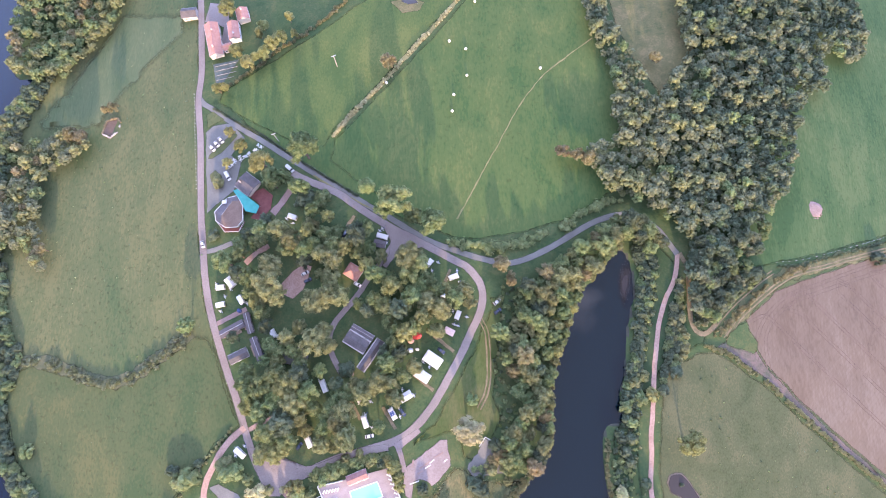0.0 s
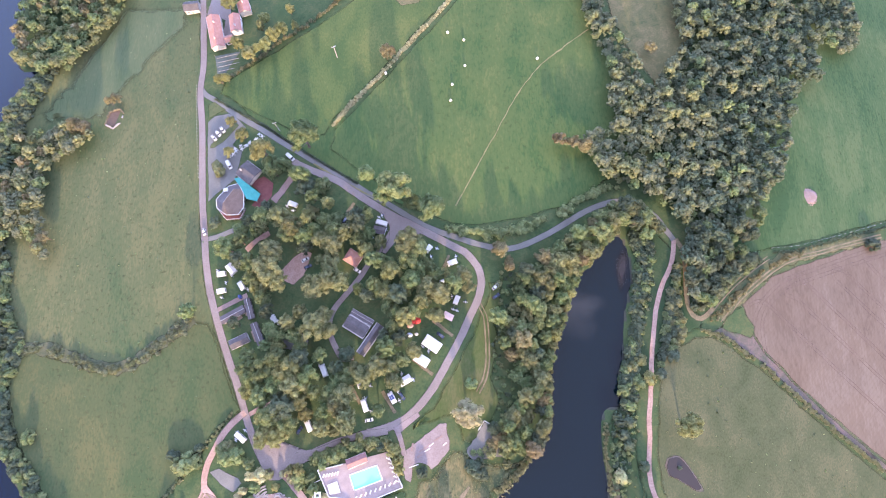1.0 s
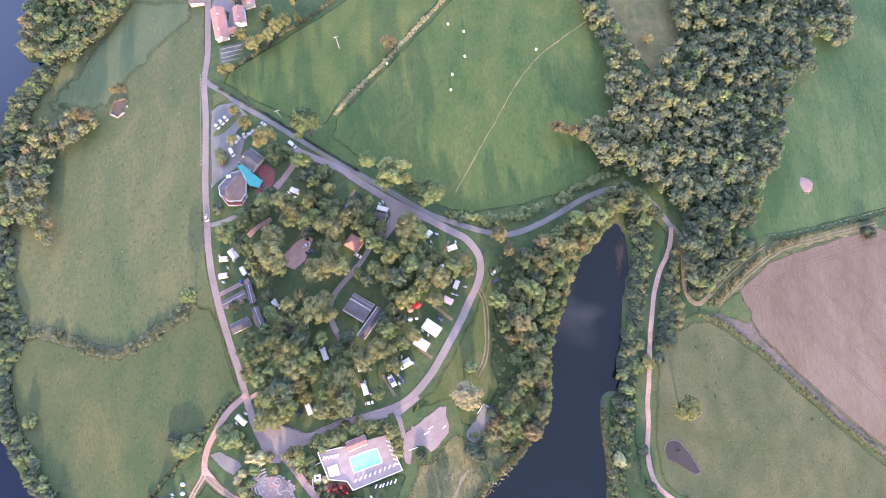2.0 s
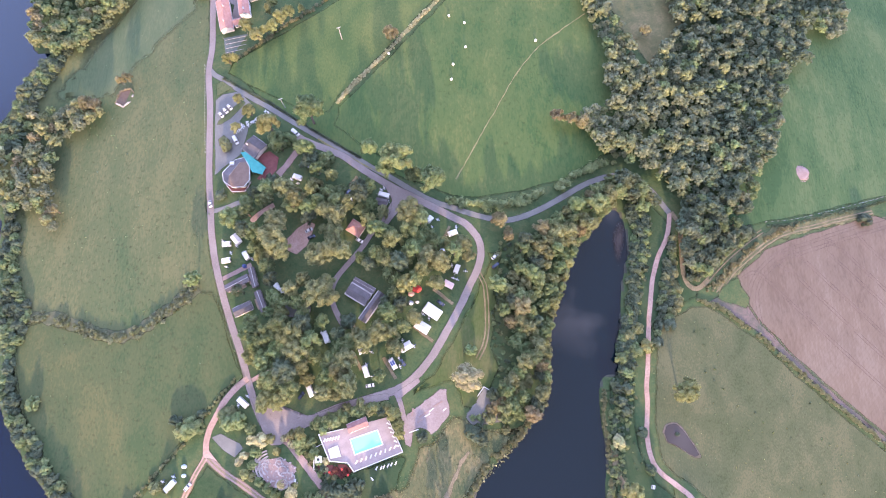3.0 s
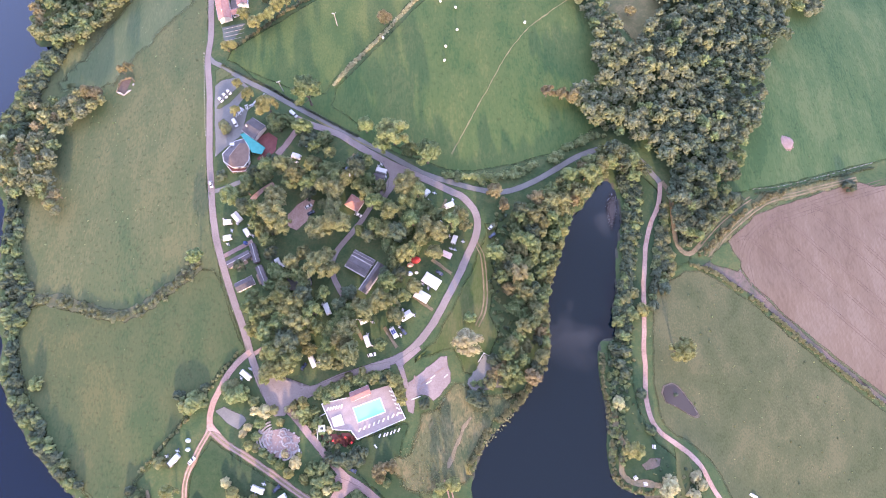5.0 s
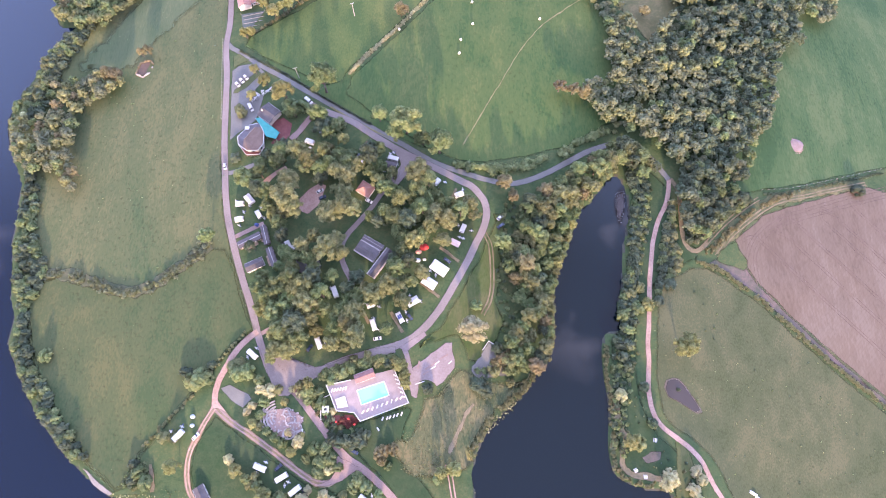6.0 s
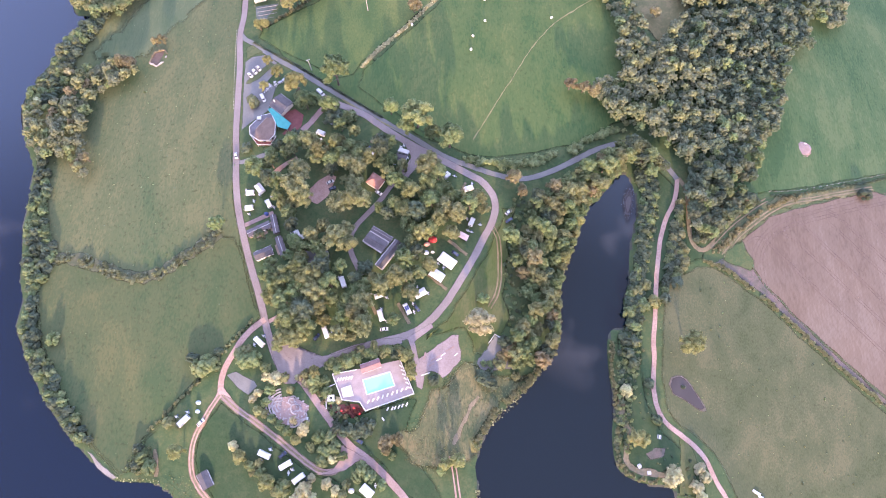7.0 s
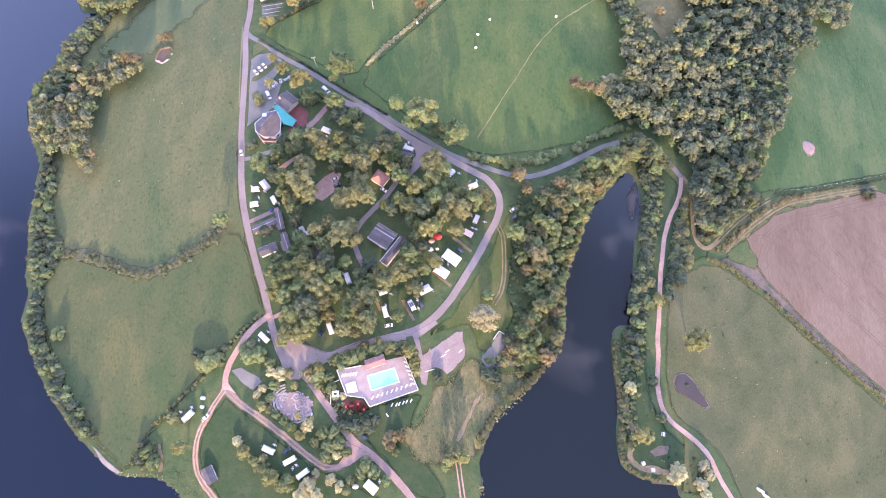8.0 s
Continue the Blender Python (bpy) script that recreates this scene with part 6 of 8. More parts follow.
def rod(a, b, r, n=8, bm=None, r1=None):
    own = bm or bmesh.new()
    a, b = Vector(a), Vector(b)
    m = Matrix.Translation((a + b) / 2) @ (b - a).to_track_quat("Z", "Y").to_matrix().to_4x4()
    bmesh.ops.create_cone(own, cap_ends=True, segments=n, radius1=r, radius2=r if r1 is None else r1, depth=(b - a).length, matrix=m)
    return own


def hull(profile, half, inset=0.0):
    """A side profile (x, z) drawn out across, its top points drawn in."""
    own = bmesh.new()
    zs = [p[1] for p in profile]
    lo, hi = min(zs), max(zs)
    sides = []
    for s in (-1, 1):
        sides.append([own.verts.new((x, s * (half - inset * (z - lo) / (hi - lo)), z)) for x, z in profile])
    own.faces.new(sides[0])
    own.faces.new(sides[1][::-1])
    n = len(profile)
    for i in range(n):
        j = (i + 1) % n
        own.faces.new((sides[0][i], sides[0][j], sides[1][j], sides[1][i]))
    return own


# ---- houses ----
def frame_of(corners):
    """Middle, length, width and turn of a rectangle from its four corners."""
    c = [Vector(p) for p in corners]
    mid = sum(c, Vector((0, 0))) / 4
    u, w = (c[1] + c[2] - c[0] - c[3]) / 2, (c[2] + c[3] - c[0] - c[1]) / 2
    if u.length < w.length:
        u, w = w, u
    return mid, u.length, w.length, math.degrees(math.atan2(u.y, u.x))


def gable_roof(length, width, z, rise, thick, hip, bm=None):
    own = bm or bmesh.new()
    x, y = length / 2, width / 2
    r = x - hip
    low = [(-x, -y), (x, -y), (x, y), (-x, y)]
    layers = []
    for dz in (0, -thick):
        v = [own.verts.new((a, b, z + dz)) for a, b in low] + [own.verts.new((-r, 0, z + rise + dz)), own.verts.new((r, 0, z + rise + dz))]
        layers.append(v)
    for v, flip in zip(layers, (False, True)):
        for f in ((0, 1, 5, 4), (2, 3, 4, 5), (3, 0, 4), (1, 2, 5)):
            if len(f) == 3 and hip <= 0:
                continue
            own.faces.new([v[i] for i in (f[::-1] if flip else f)])
    a, b = layers
    rim = ((0, 1), (1, 2), (2, 3), (3, 0)) if hip > 0 else ((0, 1), (1, 5), (5, 2), (2, 3), (3, 4), (4, 0))
    for i, j in rim:
        own.faces.new((a[i], a[j], b[j], b[i]))
    return own


def window(parent, x, y, z, w, h, turn, inward=0.06):
    """A framed window on a wall; turn is the way it faces."""
    ob = part("window", box(0, 0, -h / 2, w + 0.16, 0.10, h + 0.16, 0.02), M_WHITE, parent)
    ob.matrix_basis = pose(x, y, z, 0, 0, turn)
    part("pane", box(0, -0.045, -h / 2 + 0.08, w - 0.06, 0.05, h - 0.02), M_GLASS, ob)
    part("sill", box(0, -0.10, -h / 2 - 0.06, w + 0.24, 0.22, 0.06, 0.01), M_STONE, ob)


def house(name, corners, walls, rise, roof, wall, label, category="house", hip=0.0, chimneys=(), overhang=0.35, panes=3, door=True, ridge=None, twist=0.0, edge=None):
    mid, length, width, turn = frame_of(corners)
    ob = thing(name, mid.x, mid.y, turn + twist, label, category, z=ground_at(mid.x, mid.y))
    l, w = length - 2 * overhang, width - 2 * overhang
    bm = box(0, 0, -0.8, l, w, walls + 0.8)
    if hip <= 0:
        k = (w / 2) / (width / 2)
        for s in (-1, 1):
            t = [bm.verts.new((s * l / 2, -w / 2, walls)), bm.verts.new((s * l / 2, w / 2, walls)), bm.verts.new((s * l / 2, 0, walls + rise * k - 0.1))]
            q = [bm.verts.new((s * (l / 2 - 0.2), p.co.y, p.co.z)) for p in t]
            bm.faces.new(t)
            bm.faces.new(q[::-1])
            for i in range(3):
                bm.faces.new((t[i], t[(i + 1) % 3], q[(i + 1) % 3], q[i]))
    part("wall", bm, wall, ob)
    part("roof", gable_roof(length, width, walls + 0.06, rise, 0.16, hip), roof, ob)
    r = length / 2 - max(hip, 0)
    if hip > 0:
        for a in (-1, 1):
            for b in (-1, 1):
                part("hip_ridge", rod((a * length / 2, b * width / 2, walls + 0.12), (a * r, 0, walls + rise + 0.1), 0.14, 6), ridge or roof, ob)
    part("ridge", rod((-r, 0, walls + rise + 0.08), (r, 0, walls + rise + 0.08), 0.13, 6), ridge or roof, ob)
    for s in (-1, 1):
        part("gutter", rod((-length / 2, s * (width / 2 + 0.06), walls + 0.0), (length / 2, s * (width / 2 + 0.06), walls + 0.0), 0.07, 6), M_METAL, ob)
    if edge:
        for s in (-1, 1):
            part("parapet", box(0, s * (width / 2 - 0.25), walls - 0.1, length + 0.1, 0.5, 0.45, 0.05), edge, ob, "pale parapet along the eaves")
            part("verge_board", box(s * (length / 2 - 0.1), 0, walls - 0.1, 0.3, width, 0.4, 0.05), edge, ob)
    for cx, cy in chimneys:
        top = part("chimney", box(cx, cy, walls + 0.2, 0.7, 0.6, rise + 0.9, 0.03), wall, ob)
        part("chimney_cap", box(cx, cy, walls + rise + 1.1, 0.85, 0.75, 0.12, 0.03), M_STONE, top)
    for s in (-1, 1):
        for i in range(panes):
            if door and s < 0 and i == panes // 2:
                continue
            window(ob, (i + 0.5) / panes * l - l / 2, s * (w / 2 + 0.02), walls * 0.58, 1.1, 1.1, 0 if s < 0 else 180)
    if door:
        d = part("door", box(0, -w / 2 - 0.03, 0, 1.0, 0.09, 2.05, 0.01), M_WOOD, ob)
        part("handle", rod((0.35, -w / 2 - 0.12, 1.0), (0.35, -w / 2 - 0.12, 1.15), 0.03, 6), M_METAL, d)
    return ob


house("farmhouse", [(-144.7, 193.6), (-136.9, 194.2), (-130.9, 173.4), (-139.6, 171.6)], 4.0, 2.3, M_TILE, M_PLASTER, "long farmhouse with pinkish red tiled roof", chimneys=((-5, 0.6), (6, -0.5)), panes=5)
house("cottage", [(-130.9, 193.8), (-123.2, 194.0), (-121.8, 182.8), (-127.6, 181.9)], 4.6, 2.0, M_TILE, M_WHITE, "white-walled cottage with red tiled roof", chimneys=((3, 0.3),), panes=2)
house("cottage", [(-126.7, 202.7), (-119.4, 204.2), (-117.2, 196.8), (-124.1, 194.9)], 4.2, 2.0, M_TILE, M_PLASTER, "small cottage with red tiled roof", chimneys=((-2, 0.3),), panes=2)
house("annex", [(-132.8, 180.0), (-127.7, 181.2), (-126.2, 177.2), (-131.2, 175.2)], 2.8, 1.1, M_TILE, M_WHITE, "low white annex with a red tiled roof", "house", panes=2)
house("barn", [(-162.1, 206.5), (-152.7, 207.7), (-151.1, 201.0), (-160.5, 200.2)], 3.6, 1.8, M_SLATE, M_STONE, "grey slate roofed stone barn by the road", "barn", panes=2)
house("washhouse", [(-53.9, 40.4), (-49.2, 46.2), (-42.4, 41.9), (-46.2, 35.8)], 2.7, 1.9, M_TILE, M_PLASTER, "small campsite building with bright red hipped roof", "building", hip=3.4, panes=2)
house("camp_hall", [(-52.1, 5.0), (-48.7, 11.1), (-37.8, 5.0), (-41.3, -1.9)], 3.4, 0.7, M_SLATE, M_PLASTER, "camp hall with a low dark roof and pale edges", "building", panes=4, ridge=M_SLATE, edge=M_STONE)
house("camp_wing", [(-34.5, 7.1), (-30.5, 4.0), (-40.8, -10.7), (-44.4, -7.9)], 3.0, 1.5, M_SLATE, M_PLASTER, "long grey slate roofed wing beside the camp hall", "building", panes=5, ridge=M_SLATE, edge=M_STONE)
house("hall_porch", [(-48.6, 11.4), (-46.9, 14.0), (-35.6, 7.6), (-37.3, 5.0)], 2.9, 0.25, M_BLUEGREY, M_PLASTER, "low porch with a pale grey roof along the camp hall", "building", panes=3, ridge=M_STONE)
house("shed", [(-112.8, -2.4), (-103.2, 2.3), (-101.5, -2.6), (-110.6, -7.1)], 2.4, 0.9, M_SLATE, M_WHITE, "white shed with a purple-grey pitched roof", "shed", panes=3)
house("shed", [(-128.2, -116.9), (-123.7, -114.6), (-118.7, -121.2), (-123.9, -124.4)], 2.5, 0.9, M_SLATE, M_PLASTER, "low shed with a dark purplish roof", "shed", panes=2)
house("pool_house", [(-48.9, -60.9), (-39.2, -57.0), (-37.3, -61.3), (-47.0, -65.0)], 2.8, 1.0, M_DULLTILE, M_WHITE, "pool house with a dull red tiled roof", "building", panes=3)


def mobile_home(corners, label):
    mid, length, width, turn = frame_of(corners)
    ob = thing("mobile_home", mid.x, mid.y, turn, label, "mobile home", "mobile homes")
    part("body", box(0, 0, 0.35, length, width, 2.2, 0.08), M_BLUEGREY, ob)
    part("roof", gable_roof(length + 0.3, width + 0.3, 2.55, 0.35, 0.08, 0), M_BLUEGREY, ob, "ribbed blue-grey roof")
    part("ridge", box(0, 0, 2.9, length + 0.3, 0.2, 0.06), M_METAL, ob)
    part("skirt", box(0, 0, -0.5, length - 0.2, width - 0.2, 0.88), M_WOOD, ob)
    for s in (-1, 1):
        for i in range(4):
            window(ob, (i + 0.5) / 4 * length - length / 2, s * (width / 2 + 0.01), 1.5, 1.0, 0.9, 0 if s < 0 else 180)
    part("door", box(length * 0.2, -width / 2 - 0.02, 0.4, 0.8, 0.07, 1.9, 0.01), M_WHITE, ob)
    part("deck", box(0, -width / 2 - 0.9, -0.3, length * 0.5, 1.7, 0.55, 0.02), M_WOOD, ob)
    part("end_wall", box(-length / 2 - 0.03, 0, 0.5, 0.05, width * 0.8, 1.6, 0.02), M_WHITE, ob)
    return ob


mobile_home([(-106.0, 19.3), (-103.2, 20.3), (-99.7, 9.9), (-102.6, 8.8)], "long blue-grey mobile home with flat pitched roof")
mobile_home([(-101.6, 6.5), (-98.3, 7.4), (-93.3, -3.6), (-96.5, -4.9)], "blue-grey mobile home beside the shed")


mobile_home([(-118.2, 10.2), (-106.6, 16.4), (-104.8, 13.1), (-116.4, 6.3)], "low grey-blue roofed lean-to home under a tree")


def clubhouse():
    """A many-sided hall with a flat felt roof, a slate wing, and a turquoise awning between."""
    ring = [(-125.6, 74.8), (-119.4, 82.6), (-114.1, 84.2), (-110.5, 78.1), (-110.0, 70.2), (-112.6, 66.3), (-119.2, 66.0), (-124.6, 69.8)]
    mx, my = -118.0, 76.0
    ob = thing("clubhouse", mx, my, 0, "clubhouse with many-sided brown roof and white fascia", "building", z=ground_at(mx, my))
    own = [(a - mx, b - my) for a, b in ring][::-1]
    small = [(a * 0.93, b * 0.93) for a, b in own]
    part("wall", prism(small, -1.0, 3.6), M_PLASTER, ob)
    ridge = ((-3.2, -3.4), (2.0, 4.6))
    for words, cover, keep in (("brown felt roof slope", M_FELT, 1), ("blue-grey sheet roof slope", M_BLUEGREY, -1)):
        bm = bmesh.new()
        way = Vector(ridge[1]) - Vector(ridge[0])
        side = [keep * (way.x * (b - ridge[0][1]) - way.y * (a - ridge[0][0])) < 0 for a, b in own]
        n = len(own)
        for i in range(n):
            j = (i + 1) % n
            if not (side[i] or side[j]):
                continue
            p, q = Vector((*own[i], 3.85)), Vector((*own[j], 3.85))
            tops = [Vector((*r, 5.0)) for r in ridge]
            if side[i] and side[j]:
                near = sorted(tops, key=lambda r: (r - p).length)[0], sorted(tops, key=lambda r: (r - q).length)[0]
                pts = [p, q] + ([near[1]] if near[0] == near[1] else [near[1], near[0]])
            else:
                end = sorted(tops, key=lambda r: (r - (p + q) / 2).length)[0]
                mid = (p + q) / 2
                pts = [p, mid, end] if side[i] else [mid, q, end]
            up = [bm.verts.new(v) for v in pts]
            down = [bm.verts.new(v - Vector((0, 0, 0.22))) for v in pts]
            bm.faces.new(up)
            bm.faces.new(down[::-1])
            for k in range(len(up)):
                bm.faces.new((up[k], down[k], down[(k + 1) % len(up)], up[(k + 1) % len(up)]))
        part("roof_slope", bm, cover, ob, words)
    part("ridge", rod((*ridge[0], 5.03), (*ridge[1], 5.03), 0.1, 6), M_STONE, ob)
    for i in range(len(own)):
        a, b = Vector(own[i]), Vector(own[(i + 1) % len(own)])
        m, d = (a + b) / 2, b - a
        f = part("fascia", box(0, 0, 3.45, d.length + 0.1, 0.28, 0.45, 0.03), M_WHITE, ob, "white fascia board")
        f.matrix_basis = pose(m.x, m.y, 0, 0, 0, math.degrees(math.atan2(d.y, d.x)))
        out = m.normalized()
        if d.length > 3:
            window(ob, m.x * 0.935, m.y * 0.935, 1.7, 1.6, 1.4, math.degrees(math.atan2(out.y, out.x)) + 90)
    part("vent", box(-2.4, 4.2, 3.9, 2.6, 2.0, 1.3, 0.12, 0.85), M_WHITE, ob, "white roof vent housing")
    part("balcony", prism([(-6.6, -6.4), (-1.6, -12.2), (6.0, -11.8), (8.6, -6.0), (5.4, -9.6), (-1.2, -10.0)][::-1], 1.4, 1.7), M_REDPAVE, ob, "red balcony floor round the south side")
    edge = [Vector(p) for p in ((-6.6, -6.4), (-1.6, -12.2), (6.0, -11.8), (8.6, -6.0))]
    for a, b in zip(edge, edge[1:]):
        part("balcony_rail", rod((a.x, a.y, 2.6), (b.x, b.y, 2.6), 0.13, 6), M_WHITE, ob, "white balcony rail")
        for k in range(6):
            p = a.lerp(b, k / 6)
            part("balcony_post", rod((p.x, p.y, -0.6), (p.x, p.y, 2.6), 0.06, 6), M_WHITE, ob)
    house("club_wing", [(-110.5, 98.1), (-101.8, 92.0), (-107.4, 83.1), (-115.5, 89.4)], 3.4, 1.5, M_SLATE, M_PLASTER, "clubhouse wing with a purple-grey slate roof", "building", chimneys=((-3.5, -1.5),), panes=3)
    aw = thing("awning", -108, 80, 0, "bright turquoise canvas awning over the terrace", "awning", z=ground_at(-108, 80))
    quad = CLUB_AWNING
    bm = bmesh.new()
    hs = (3.4, 3.3, 2.7, 2.6, 2.9, 3.2)
    up = [bm.verts.new((a + 108, b - 80, h)) for (a, b), h in zip(quad, hs)]
    dn = [bm.verts.new((v.co.x, v.co.y, v.co.z - 0.06)) for v in up]
    bm.faces.new(up[::-1])
    bm.faces.new(dn)
    for i in range(6):
        bm.faces.new((up[i], up[(i + 1) % 6], dn[(i + 1) % 6], dn[i]))
    part("canopy", bm, M_TURQ, aw)
    for (a, b), h in zip(quad, hs):
        part("post", rod((a + 108, b - 80, -0.3), (a + 108, b - 80, h), 0.06, 6), M_WHITE, aw)


clubhouse()
sheet("red_terrace", RED_YARD, 0.22, M_REDPAVE, "dark red paved terrace beside the awning", "terrace", 3.0, wobble=0.1, feather=0)


def ruin():
    mx, my = -198.5, 131.0
    ob = thing("ruin", mx, my, 0, "roofless ruined stone hut on the pasture", "ruin", z=ground_at(mx, my))
    rng = np.random.default_rng(3)
    ring = [(-4.6, -4.6), (0.8, -7.0), (4.8, -3.6), (6.0, 2.4), (3.4, 5.6), (-2.8, 3.8)]
    for i in range(6):
        a, b = Vector(ring[i]), Vector(ring[(i + 1) % 6])
        n = int((b - a).length / 0.9)
        for k in range(n):
            p = a.lerp(b, (k + 0.5) / n)
            h = rng.uniform(0.5, 1.7)
            s = part("stone_block", box(0, 0, -0.5, 1.05, rng.uniform(0.7, 1.1), h + 0.5, 0.08, 0.9), M_STONE if i < 3 else M_TRACK, ob)
            s.matrix_basis = pose(p.x + rng.uniform(-0.15, 0.15), p.y + rng.uniform(-0.15, 0.15), 0, 0, 0, math.degrees(math.atan2((b - a).y, (b - a).x)) + rng.uniform(-10, 10))
    part("floor", prism([(a * 0.84, b * 0.84) for a, b in ring], -0.4, 0.5), M_FURROW, ob, "dark earth floor")


ruin()


# ---- pool ----
POOL_LEVEL = max(ground_at(x, y) for x, y in ((-28.1, -57.9), (-36, -60), (-45, -62), (-62, -66))) - 0.05


def pool():
    outer = [(-62.7, -65.8), (-50.5, -63.1), (-28.4, -57.3), (-20.3, -73.9), (-44.3, -83.1), (-47.5, -79.0), (-56.6, -78.2)]
    basin = [(-46.9, -68.1), (-33.2, -63.5), (-30.3, -70.4), (-44.2, -75.3)]
    mx, my = -40.0, -69.5
    z = POOL_LEVEL
    ob = thing("swimming_pool", mx, my, 0, "bright turquoise rectangular pool in a pale paved terrace", "swimming pool", z=z)
    out = [(a - mx, b - my) for a, b in outer]
    pit = [(a - mx, b - my) for a, b in basin]
    bm = bmesh.new()
    rings = [[bm.verts.new((a, b, 0.35)) for a, b in ring] for ring in (out, pit)]
    o, q = rings
    for f in ((o[1], o[2], q[1], q[0]), (o[2], o[3], q[2], q[1]), (o[3], o[4], q[3], q[2]), (o[4], o[5], q[3]), (o[5], o[6], q[0], q[3]), (o[6], o[0], o[1], q[0])):
        bm.faces.new(f)
    low = [bm.verts.new((v.co.x, v.co.y, -2.5)) for v in rings[0]]
    for i in range(len(low)):
        j = (i + 1) % len(low)
        bm.faces.new((rings[0][i], rings[0][j], low[j], low[i]))
    part("deck", bm, M_PAVE, ob, "pale pinkish paved deck")
    part("basin", prism(pit[::-1], -1.4, 0.05), M_TILEBLUE, ob)
    part("water", prism([(a * 0.99 - 0.01, b * 0.99) for a, b in pit][::-1], 0.06, 0.16), M_POOL, ob, "clear turquoise water")
    for i in range(4):
        a, b = Vector(pit[i]), Vector(pit[(i + 1) % 4])
        m, d = (a + b) / 2, b - a
        c = part("coping", box(0, 0, 0.05, d.length + 0.5, 0.55, 0.38, 0.04), M_WHITE, ob, "white pool edge")
        c.matrix_basis = pose(m.x, m.y, 0, 0, 0, math.degrees(math.atan2(d.y, d.x)))
    for i in range(len(out)):
        a, b = Vector(out[i]), Vector(out[(i + 1) % len(out)])
        m, d = (a + b) / 2, b - a
        if i in (0, 2, 3, 4, 5, 6):
            w = part("boundary_wall", box(0, 0, -1.2, d.length + 0.3, 0.35, 2.2, 0.04), M_WHITE, ob, "low white boundary wall")
            w.matrix_basis = pose(m.x, m.y, 0, 0, 0, math.degrees(math.atan2(d.y, d.x)))
    for k in range(2):
        part("ladder_rail", rod((6.8 + k * 0.6, 1.0, 0.3), (6.8 + k * 0.6, 1.0, 1.2), 0.05, 6), M_METAL, ob)
    part("platform", prism([(-17.6, -3.2), (-12.8, -1.4), (-10.9, -6.6), (-16.1, -7.6)][::-1], 0.36, 0.75), M_WHITE, ob, "white raised platform")
    return ob


pool()


def kiosk():
    """A square hut: four white roof margins round a dark rooflight."""
    x, y = -62.4, -77.6
    ob = thing("kiosk", x, y, 4, "small square kiosk with white roof and dark rooflight", "kiosk")
    part("wall", box(0, 0, -0.3, 2.7, 2.5, 2.6, 0.03), M_PLASTER, ob)
    for s in (-1, 1):
        part("roof_margin", box(0, s * 1.12, 2.3, 3.5, 0.95, 0.22, 0.05), M_WHITE, ob)
        part("roof_margin", box(s * 1.23, 0, 2.3, 1.05, 1.3, 0.22, 0.05), M_WHITE, ob)
    part("rooflight", box(0, 0, 2.31, 1.42, 1.28, 0.1, 0.02), M_GLASS, ob, "dark square rooflight")
    part("counter", box(1.45, 0, 0.85, 0.5, 2.0, 0.08, 0.02), M_WOOD, ob)


kiosk()


def garden_wall(line, height, label):
    ob = thing("garden_wall", line[0][0], line[0][1], 0, label, "wall")
    z0 = ob.matrix_basis.translation.z
    for a, b in zip(line, line[1:]):
        a, b = Vector(a), Vector(b)
        m, d = (a + b) / 2, b - a
        w = part("wall_run", box(0, 0, -0.8, d.length + 0.25, 0.3, height + 0.8, 0.03), M_WHITE, ob)
        w.matrix_basis = pose(m.x - line[0][0], m.y - line[0][1], ground_at(m.x, m.y) - z0, 0, 0, math.degrees(math.atan2(d.y, d.x)))


garden_wall([(-61.4, -70.6), (-65.9, -72.7), (-64.6, -82.7)], 1.1, "white garden wall west of the pool terrace")


def sun_lounger(x, y, z, turn, first=[]):
    m = pose(x, y, z, 0, 0, turn)
    if first:
        return copy_thing(first[0], m)
    ob = new("sun_lounger")
    part("mattress", box(-0.3, 0, 0.30, 1.35, 0.66, 0.09, 0.03), M_CANVAS, ob)
    back = part("backrest", box(0.35, 0, 0, 0.70, 0.66, 0.09, 0.03), M_CANVAS, ob)
    back.matrix_basis = pose(0.36, 0, 0.32, 0, -35, 0)
    part("frame", box(0, 0, 0.22, 1.95, 0.70, 0.07, 0.02), M_WHITE, ob)
    for a in (-0.85, 0.85):
        for b in (-0.3, 0.3):
            part("leg", rod((a, b, 0), (a, b, 0.24), 0.03, 6), M_WHITE, ob)
    ob.matrix_basis = m
    first.append(tagged(ob, "white sun lounger with raised backrest", "sun lounger", "sun loungers"))
    return ob


for x, y, turn, _ in SUNBEDS:
    sun_lounger(x, y, ground_at(x, y) + 0.1, turn)
rng = np.random.default_rng(11)
for k in range(6):
    p = Vector((-27.2, -60.5)).lerp(Vector((-22.4, -71.0)), k / 5)
    sun_lounger(p.x - 0.6, p.y, POOL_LEVEL + 0.36, 160 + rng.uniform(-12, 12))
for k in range(9):
    p = Vector((-24.5, -73.0)).lerp(Vector((-43.5, -80.2)), k / 8)
    sun_lounger(p.x + 0.3, p.y + 1.5, POOL_LEVEL + 0.36, 70 + rng.uniform(-14, 14))
for k in range(6):
    p = Vector((-59.6, -67.6)).lerp(Vector((-52.6, -66.4)), k / 5)
    sun_lounger(p.x, p.y - 0.8, POOL_LEVEL + 0.36, 60 + rng.uniform(-14, 14))


